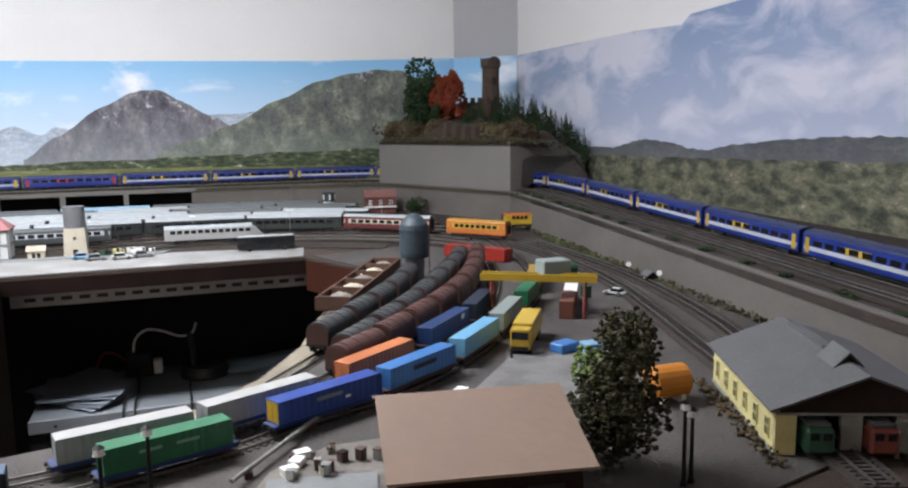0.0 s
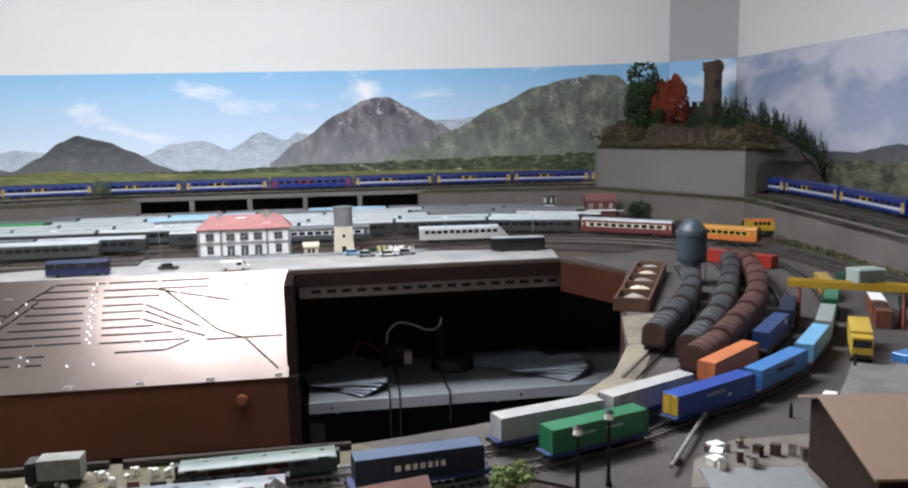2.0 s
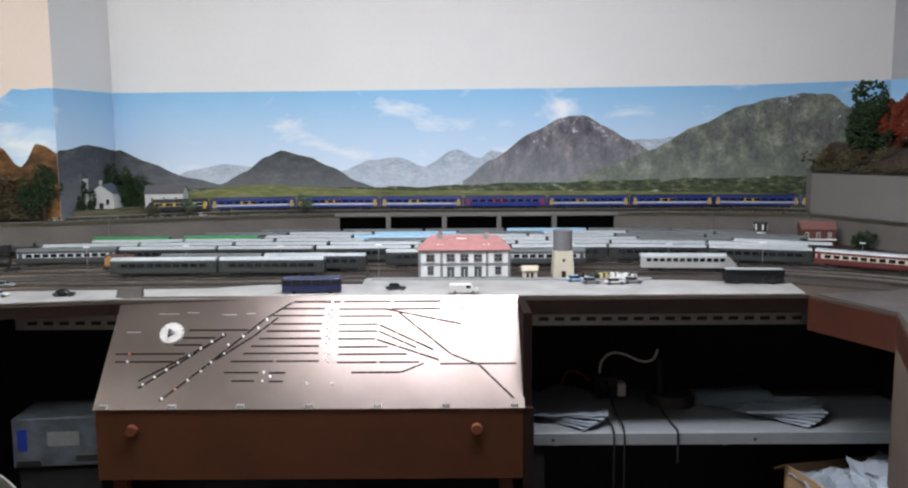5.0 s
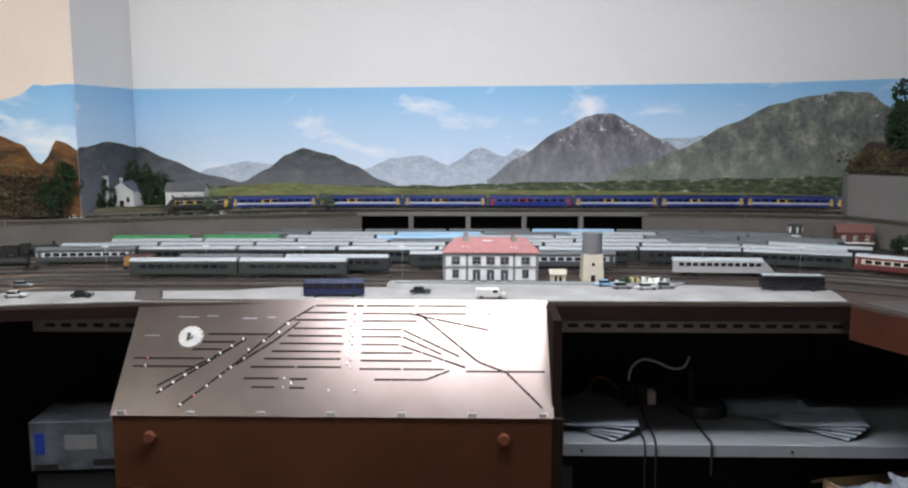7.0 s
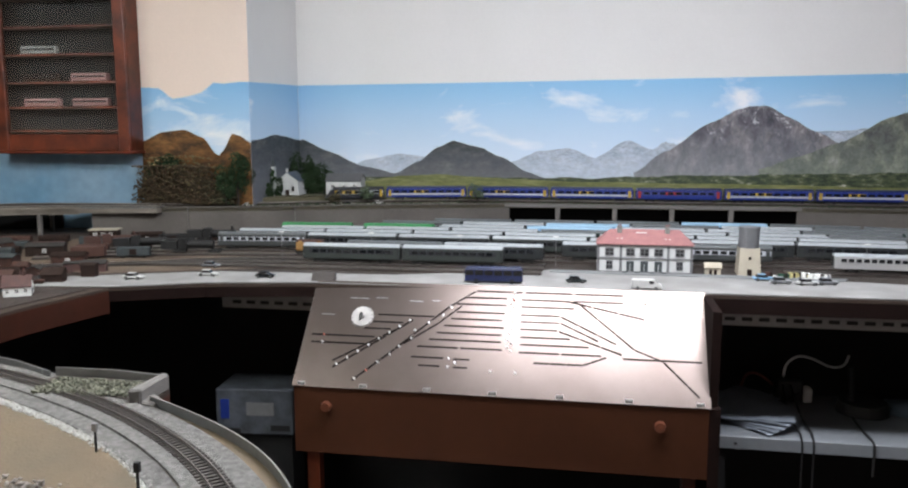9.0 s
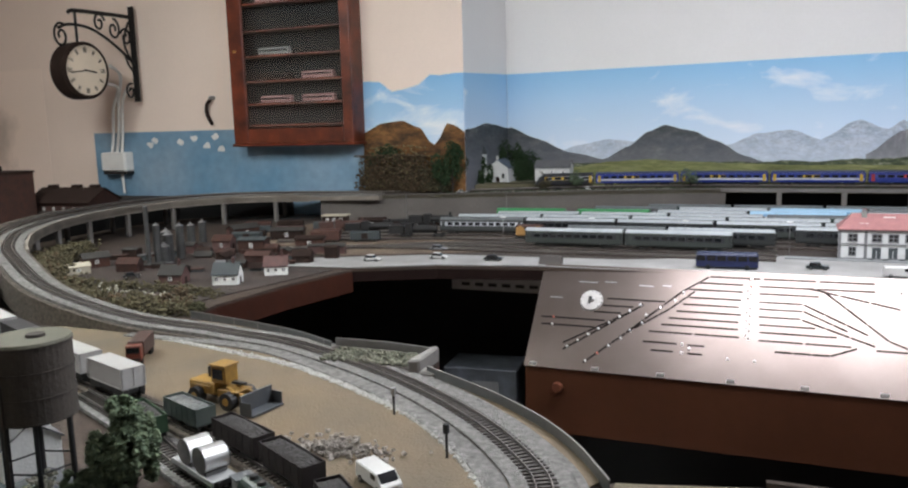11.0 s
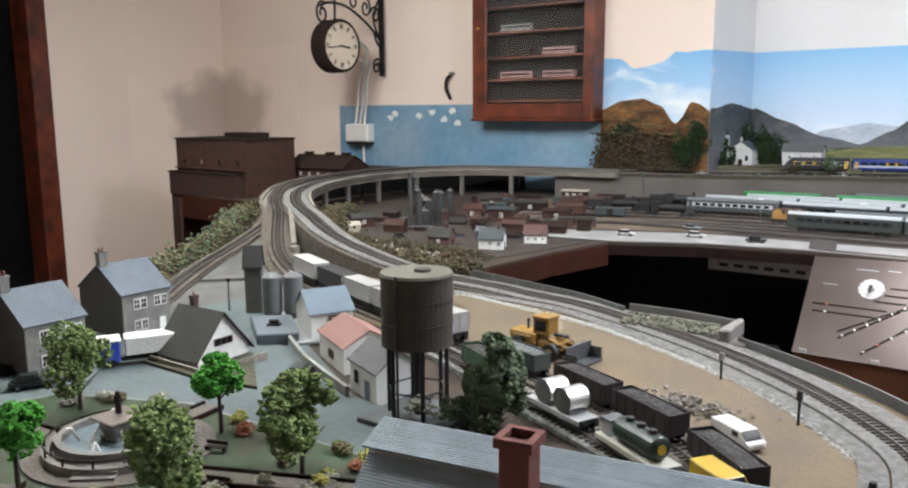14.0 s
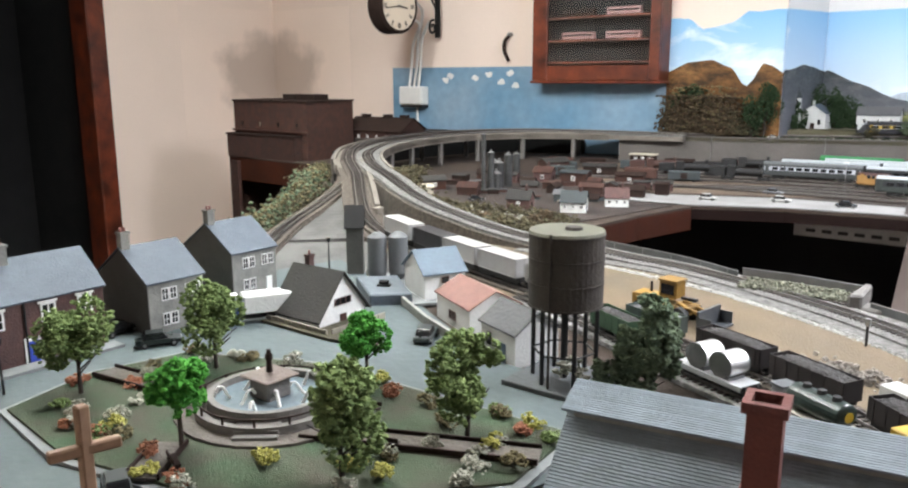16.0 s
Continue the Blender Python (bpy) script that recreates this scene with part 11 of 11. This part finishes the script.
for k in range(26):
    a, b = rng.random(), rng.random()
    x, y = -2.48 + 0.60 * a + 0.05 * b, 1.80 + 0.30 * b + 0.06 * (1 - a)
    w_, d_, h_ = rng.uniform(0.022, 0.062), rng.uniform(0.014, 0.026), rng.uniform(0.008, 0.022)
    if k % 3 == 0:
        hut("works_store", x, y, w_, d_, h_, h_ + 0.010, rng.choice((TIMBER_DK, FACTORY_B, SHUTTER)), rng.choice((THATCH, TIMBER_DK, ROOF_GREY)), "low sooty store between the works buildings", rng.uniform(5, 30), G + 0.002, 0, False, "store")
    else:
        st_ = thing("works_stack", pose(x, y, G + 0.0024, 0, 0, rng.uniform(5, 35)), "stack of dark goods under a tarpaulin", "goods stack", "goods stacks of the works")
        box_part("crate", (-w_ / 2, -d_ / 2, 0, w_ / 2, d_ / 2, h_ * 0.7), rng.choice((TIMBER_DK, BROWN, SHUTTER)), st_)
        box_part("tarpaulin", (-w_ / 2 - 0.001, -d_ / 2 - 0.001, h_ * 0.7, w_ / 2 + 0.001, d_ / 2 + 0.001, h_ * 0.7 + 0.0025), rng.choice((ROOF_GREY, THATCH, FACTORY_B)), st_)
bush(-1.80, 1.455, 0.040, 0.050, LEAF_AUTUMN, "brown bush at the board's edge", G, 260, 811, "", 0.006)
bush(-1.735, 1.440, 0.026, 0.034, LEAF_DUSK, "dark green bush at the board's edge", G, 150, 812, "", 0.006)
bush(-1.92, 1.485, 0.030, 0.036, LEAF_BROWN, "brown bush at the board's edge", G, 170, 813, "", 0.006)

# old wagons stored on the sidings under and beside the viaduct
rng = random.Random(19)
for row, (xa, ya, xb, yb) in enumerate(((-2.42, 2.50, -1.62, 2.86), (-2.36, 2.38, -1.75, 2.62), (-2.50, 2.62, -2.05, 2.80), (-2.30, 2.28, -1.80, 2.44))):
    d = Vector((xb - xa, yb - ya, 0))
    n = int(d.length / 0.118)
    for q in range(n):
        if rng.random() < 0.25:
            continue
        c = Vector((xa, ya, 0)) + d * ((q + 0.5) / n)
        body = rng.choice((TIMBER_DK, FACTORY_B, BLACK, BROWN, SHUTTER))
        wg = thing("goods_wagon", pose(c.x, c.y, G + 0.004, 0, 0, math.degrees(math.atan2(d.y, d.x))), "weathered dark goods wagon on the works siding", "goods wagon", "wagons on the works sidings")
        h = rng.choice((0.022, 0.030, 0.034))
        bm = bmesh.new()
        along(bm, [(-0.013, 0.008), (0.013, 0.008), (0.013, h), (0.007, h + 0.004), (-0.007, h + 0.004), (-0.013, h)], -0.048, 0.048)
        part("body", bm, body, wg)
        box_part("door", (-0.010, -0.0138, 0.010, 0.010, -0.0128, h - 0.002), rng.choice((BROWN, TIMBER_DK, FACTORY_B)), wg)
        box_part("underframe", (-0.051, -0.010, 0.005, 0.051, 0.010, 0.008), BLACK, wg)
        for xx in (-0.03, 0.03):
            bm = bmesh.new()
            cy(bm, (xx, -0.009, 0.005), (xx, 0.009, 0.005), 0.005, None, 8)
            part("wheelset", bm, BLACK, wg)
# crowded sheds and stores of the works
rng = random.Random(27)
spots = []
while len(spots) < 15:
    x, y = rng.uniform(-2.48, -1.78), rng.uniform(1.76, 2.30)
    if y > 2.02 + 0.62 * (x + 1.78) + 0.45 or y < 1.80 - 0.3 * (x + 1.9) - 0.12 or any((x - a) ** 2 + (y - b) ** 2 < 0.0042 for a, b in spots):
        continue
    if any((x - w[0]) ** 2 + (y - w[1]) ** 2 < 0.005 for w in WORKS) or (x + 2.26) ** 2 + (y - 1.93) ** 2 < 0.010 or y < 1.9 and x > -1.95:
        continue
    if min((Vector((x, y)) - p.xy).length for p in VIA) < 0.10 and x > -2.40:
        continue
    spots.append((x, y))
for x, y in spots:
    ze = rng.uniform(0.014, 0.034)
    hut("works_shed", x, y, rng.uniform(0.035, 0.07), rng.uniform(0.025, 0.038), ze, ze + rng.uniform(0.004, 0.014), rng.choice((FACTORY_B, TIMBER_DK, BRICK, FACTORY_B, TIMBER_DK)), rng.choice((THATCH, TIMBER_DK, FACTORY_B, TIMBER_DK, BROWN)), "small weathered works shed beside the tracks", rng.choice((15, 20, 105, 12)), G, 0, True, "shed", 0.002)
# ---- wall furniture ----
cab = thing("display_cabinet", pose(-2.528, 0, 0), "mahogany wall cabinet with glass door and model trains", "cabinet")
CX, CY0, CY1, CZ0, CZ1 = 0.295, 3.02, 3.118, 1.213, 1.97
for s in (-1, 1):
    box_part("side", (s * CX, CY0 + 0.018, CZ0, s * (CX - 0.016), CY1, CZ1), DARK_WOOD, cab)
for z in (CZ0, CZ1 - 0.018):
    box_part("panel", (-CX + 0.016, CY0 + 0.018, z, CX - 0.016, CY1, z + 0.018), DARK_WOOD, cab)
box_part("back", (-CX + 0.016, CY1 - 0.008, CZ0 + 0.018, CX - 0.016, CY1, CZ1 - 0.018), VOID, cab)
box_part("base_moulding", (-CX - 0.008, CY0 - 0.006, CZ0 - 0.012, CX + 0.008, CY1, CZ0 - 0.0005), DARK_WOOD, cab, "", 0.003)
door = box_part("door", (-CX, CY0, CZ0, -CX + 0.072, CY0 + 0.017, CZ1), DARK_WOOD, cab, "", 0.003)
box_part("door_stile", (CX - 0.045, CY0, CZ0, CX, CY0 + 0.017, CZ1), DARK_WOOD, door, "", 0.003)
box_part("door_rail", (-CX + 0.073, CY0 + 0.0005, CZ0, CX - 0.046, CY0 + 0.017, CZ0 + 0.062), DARK_WOOD, door, "", 0.003)
box_part("door_rail", (-CX + 0.073, CY0 + 0.0005, CZ1 - 0.05, CX - 0.046, CY0 + 0.017, CZ1), DARK_WOOD, door, "", 0.003)
pn = box_part("glass_pane", (-CX + 0.070, CY0 + 0.007, CZ0 + 0.060, CX - 0.043, CY0 + 0.010, CZ1 - 0.048), GLASS, door, "clear glass pane")
pn.visible_shadow = False
bm = bmesh.new()
cy(bm, (-CX + 0.036, CY0 - 0.012, 1.60), (-CX + 0.036, CY0, 1.60), 0.006, 0.004, 10)
part("knob", bm, mat("brass_knob", (0.6, 0.42, 0.16), 0.3, 1.0), door, "small brass knob")
SH_Z = (1.285, 1.375, 1.47, 1.575, 1.68, 1.79, 1.88)
for z in SH_Z:
    box_part("shelf", (-CX + 0.017, CY0 + 0.024, z, CX - 0.017, CY1 - 0.009, z + 0.007), DARK_WOOD, cab)
rng = random.Random(61)
for i, z in enumerate(SH_Z[1:-1]):
    n = 2
    for k in range(n):
        L = 0.16 if n == 3 else 0.19
        x0 = -2.528 - 0.20 + 0.42 * (k + 0.5) / n
        col = rng.choice((CREAM_DIM, PINK_T, CREAM_DIM, PINK_T, TIMBER_DK))
        if i == 3 or i == 2 and k == 1:
            continue
        c = thing("display_coach", pose(x0, CY0 + 0.05, z + 0.007), "pale model railway coach on a cabinet shelf", "model coach", "coaches in the cabinet")
        bm = bmesh.new()
        along(bm, [(-0.012, 0.004), (0.012, 0.004), (0.013, 0.026), (0.008, 0.031), (-0.008, 0.031), (-0.013, 0.026)], -L / 2 + 0.02, L / 2 - 0.02)
        part("body", bm, col, c)
        box_part("window_band", (-L / 2 + 0.026, -0.0134, 0.015, L / 2 - 0.026, -0.0126, 0.022), PANE, c)
        for xx in (-L / 4, L / 4):
            box_part("bogie", (xx - 0.012, -0.008, 0, xx + 0.012, 0.008, 0.0045), BLACK, c)

ck = thing("station_clock", pose(-3.405, 2.765, 1.540) @ Matrix.Diagonal((1.06, 0.80, 1.06, 1)), "round double-faced station clock on scrolled iron bracket", "clock")
fm_ = Matrix.Diagonal((1, 1.25, 1, 1)) @ Matrix.Rotation(math.radians(-6), 4, "Z") @ Matrix.Rotation(math.radians(90), 4, "Y")
bm = bmesh.new()
rings = []
for z, r in ((-0.045, 0.098), (-0.045, 0.106), (-0.036, 0.113), (0.036, 0.113), (0.045, 0.106), (0.045, 0.098)):
    rings.append([bm.verts.new(fm_ @ Vector((r * math.cos(a), r * math.sin(a), z))) for a in [6.28318 * k / 48 for k in range(48)]])
for a, b in zip(rings, rings[1:]):
    for k in range(48):
        bm.faces.new((a[k], a[(k + 1) % 48], b[(k + 1) % 48], b[k]))
part("rim", bm, TIMBER_DK, ck, "dark brown clock rim")
for s in (-1, 1):
    bm = bmesh.new()
    c_ = bmesh.ops.create_cone(bm, cap_ends=True, segments=48, radius1=0.1, radius2=0.1, depth=0.003)
    bmesh.ops.transform(bm, matrix=fm_ @ Matrix.Translation((0, 0, s * 0.038)), verts=bm.verts[:])
    face = part("face", bm, CLOCK_FACE, ck, "cream clock face")
    for k in range(12):
        bm = bmesh.new()
        n = 3 if k % 3 == 0 else 2
        for j in range(n):
            bx(bm, -0.090, (j - (n - 1) / 2) * 0.006 - 0.0014, -0.0006, -0.070, (j - (n - 1) / 2) * 0.006 + 0.0014, 0.0006, fm_ @ Matrix.Translation((0, 0, s * 0.0404)) @ Matrix.Rotation(k * math.pi / 6, 4, "Z"))
        part("hour_mark", bm, BLACK, face)
    for a, ln, wd in ((98, 0.050, 0.0032), (262, 0.078, 0.0022)):
        bm = bmesh.new()
        bx(bm, -ln, -wd, -0.0006, 0.012, wd, 0.0006, fm_ @ Matrix.Translation((0, 0, s * 0.0418)) @ Matrix.Rotation(math.radians(-a * s), 4, "Z"))
        part("clock_hand", bm, BLACK, face)
# bracket: wall bar, arm and scrolls
bm = bmesh.new()
bx(bm, -0.012, 0.392, -0.118, 0.012, 0.406, 0.285)
part("wall_bar", bm, IRON, ck)


def scroll(c, r, turns, start, sgn=1, shrink=0.25):
    n = int(26 * turns)
    return [(0, c[0] + sgn * r * (1 - (1 - shrink) * k / n) * math.cos(start + 6.2832 * turns * k / n), c[1] + r * (1 - (1 - shrink) * k / n) * math.sin(start + 6.2832 * turns * k / n)) for k in range(n + 1)]


for pts, r in (([(0, 0.395, 0.30), (0, 0.25, 0.30), (0, 0.0, 0.295), (0, -0.05, 0.28)], 0.008),
               ([(0, 0, 0.105), (0, 0, 0.30)], 0.006),
               ([(0, 0.395, 0.0), (0, 0.38, 0.06), (0, 0.25, 0.15), (0, 0.10, 0.215), (0, -0.04, 0.225), (0, -0.12, 0.20)], 0.006),
               ([(0, 0.395, 0.05), (0, 0.37, 0.08), (0, 0.33, 0.16), (0, 0.36, 0.25), (0, 0.395, 0.29)], 0.005),
               ([(0, 0.395, -0.05), (0, 0.39, 0.0), (0, 0.35, 0.05), (0, 0.33, 0.10)], 0.005)):
    bm = bmesh.new()
    sweep(bm, smooth_line([(0, y, min(z, z * 0.8)) for x, y, z in pts], 0.012), r, 8)
    part("bracket_bar", bm, IRON, ck)
for c_, r, tn, a0, sg in (((-0.10, 0.165), 0.05, 1.4, 1.2, 1), ((0.16, 0.25), 0.04, 1.3, 0.3, 1), ((0.26, 0.225), 0.045, 1.3, 1.6, -1), ((0.352, -0.075), 0.035, 1.3, 1.2, 1), ((0.345, 0.19), 0.04, 1.3, 0.4, -1)):
    bm = bmesh.new()
    sweep(bm, scroll((c_[0], min(c_[1], c_[1] * 0.8)), r, tn, a0, sg), 0.005, 8)
    part("scroll", bm, IRON, ck)
jb = thing("junction_box", pose(-3.565, 3.08, 1.138), "white electrical junction box with conduits on the wall", "junction box")
bm = bmesh.new()
bx(bm, -0.075, -0.02, -0.045, 0.075, 0.037, 0.045)
part("box", finish(bm, 0.006), WHITE_P, jb)
bm = bmesh.new()
bx(bm, -0.070, -0.024, -0.040, 0.070, -0.0195, 0.040)
part("cover", finish(bm, 0.002), WHITE_P, jb)
# Black strip in place of the shadow below the box.
box_part("base_shadow_plate", (-0.07, -0.015, -0.058, 0.07, 0.036, -0.046), BLACK, jb, "black strip standing in for the shadow under the box")
for pts in ([(-0.030, 0.01, 0.045), (-0.025, 0.02, 0.12), (-0.010, 0.02, 0.25), (0.05, 0.0, 0.34), (0.10, -0.12, 0.36)], [(0.0, 0.01, 0.045), (0.012, 0.02, 0.15), (0.025, 0.02, 0.28), (0.07, 0.0, 0.40), (0.11, -0.10, 0.44)], [(0.03, 0.01, 0.045), (0.035, 0.02, 0.14), (0.05, 0.02, 0.28), (0.10, 0.02, 0.36)]):
    bm = bmesh.new()
    sweep(bm, smooth_line(pts, 0.015), 0.0075, 8)
    part("conduit", bm, WHITE_P, jb, "white plastic conduit")
bm = bmesh.new()
sweep(bm, [(0.015, 0.015, -0.05), (0.015, 0.02, -0.15)], 0.006, 8)
part("conduit", bm, WHITE_P, jb, "white plastic conduit")
hk = thing("wall_ornament", pose(-3.01, 3.10, 1.36), "small dark curved ornament hung on the wall", "ornament")
bm = bmesh.new()
sweep(bm, smooth_line([(0.01, 0.0, 0.05), (-0.012, 0, 0.03), (-0.016, 0, -0.01), (0.0, 0, -0.045), (0.012, 0, -0.062)], 0.008), 0.0085, 8)
part("horn", bm, TIMBER_DK, hk)
bm = bmesh.new()
cy(bm, (0.012, 0.018, 0.058), (0.012, -0.010, 0.058), 0.009, 0.007, 10)
part("cap", bm, METAL, hk, "bright metal cap")

# ---- ceiling lights ----
def glow(name, colour, strength):
    m = bpy.data.materials.new(name)
    m.use_nodes = True
    b = m.node_tree.nodes["Principled BSDF"]
    b.inputs["Emission Color"].default_value, b.inputs["Emission Strength"].default_value = (*colour, 1), strength
    return m


for nm, x, y, tube_m in (("ceiling_light", -0.25, 1.80, glow("cold_white_tube", TUBE_COLD, 110)), ("ceiling_light", -2.05, 0.75, glow("warm_white_tube", TUBE_WARM, 205))):
    cl = thing(nm, pose(x, y, CEIL), "white ceiling batten with two tube lights", "ceiling light", "ceiling lights")
    bm = bmesh.new()
    bx(bm, -0.64, -0.11, -0.055, 0.64, 0.11, 0)
    part("housing", finish(bm, 0.006), WHITE_P, cl)
    for s in (-1, 1):
        bm = bmesh.new()
        cy(bm, (-0.6, s * 0.07, -0.066), (0.6, s * 0.07, -0.066), 0.008, None, 12)
        part("tube", bm, tube_m, cl, "glowing fluorescent tube")

# ---- church in the near corner of the town ----
chu = thing("church_tower", pose(-1.053, 0.052, G), "stone church tower with a wooden cross", "church")
box_part("tower", (-0.024, -0.024, 0, 0.024, 0.024, 0.155), STONE, chu)
bm = bmesh.new()
cy(bm, (0, 0, 0.155), (0, 0, 0.215), 0.040, 0.002, 4)
part("spire", bm, THATCH, chu)
for a in (0, 90, 180, 270):
    bm = bmesh.new()
    bx(bm, -0.006, -0.0252, 0.115, 0.006, -0.0242, 0.140, Matrix.Rotation(math.radians(a), 4, "Z"))
    part("louvre", bm, TIMBER_DK, chu)
CROSS = mat("pale_wooden_cross", (0.40, 0.24, 0.14), 0.7, 0, 90, 0.3)
bm = bmesh.new()
bx(bm, -0.0015, -0.0015, 0.205, 0.0015, 0.0015, 0.257)
crs = part("cross_post", finish(bm, 0.0004), CROSS, chu)
bm = bmesh.new()
bx(bm, -0.0014, -0.0014, -0.0085, 0.0014, 0.0014, 0.0085, Matrix.Translation((0, 0, 0.2455)) @ Matrix.Rotation(math.radians(75), 4, "Z") @ Matrix.Rotation(math.radians(90), 4, "Y"))
part("cross_arm", finish(bm, 0.0004), CROSS, chu)
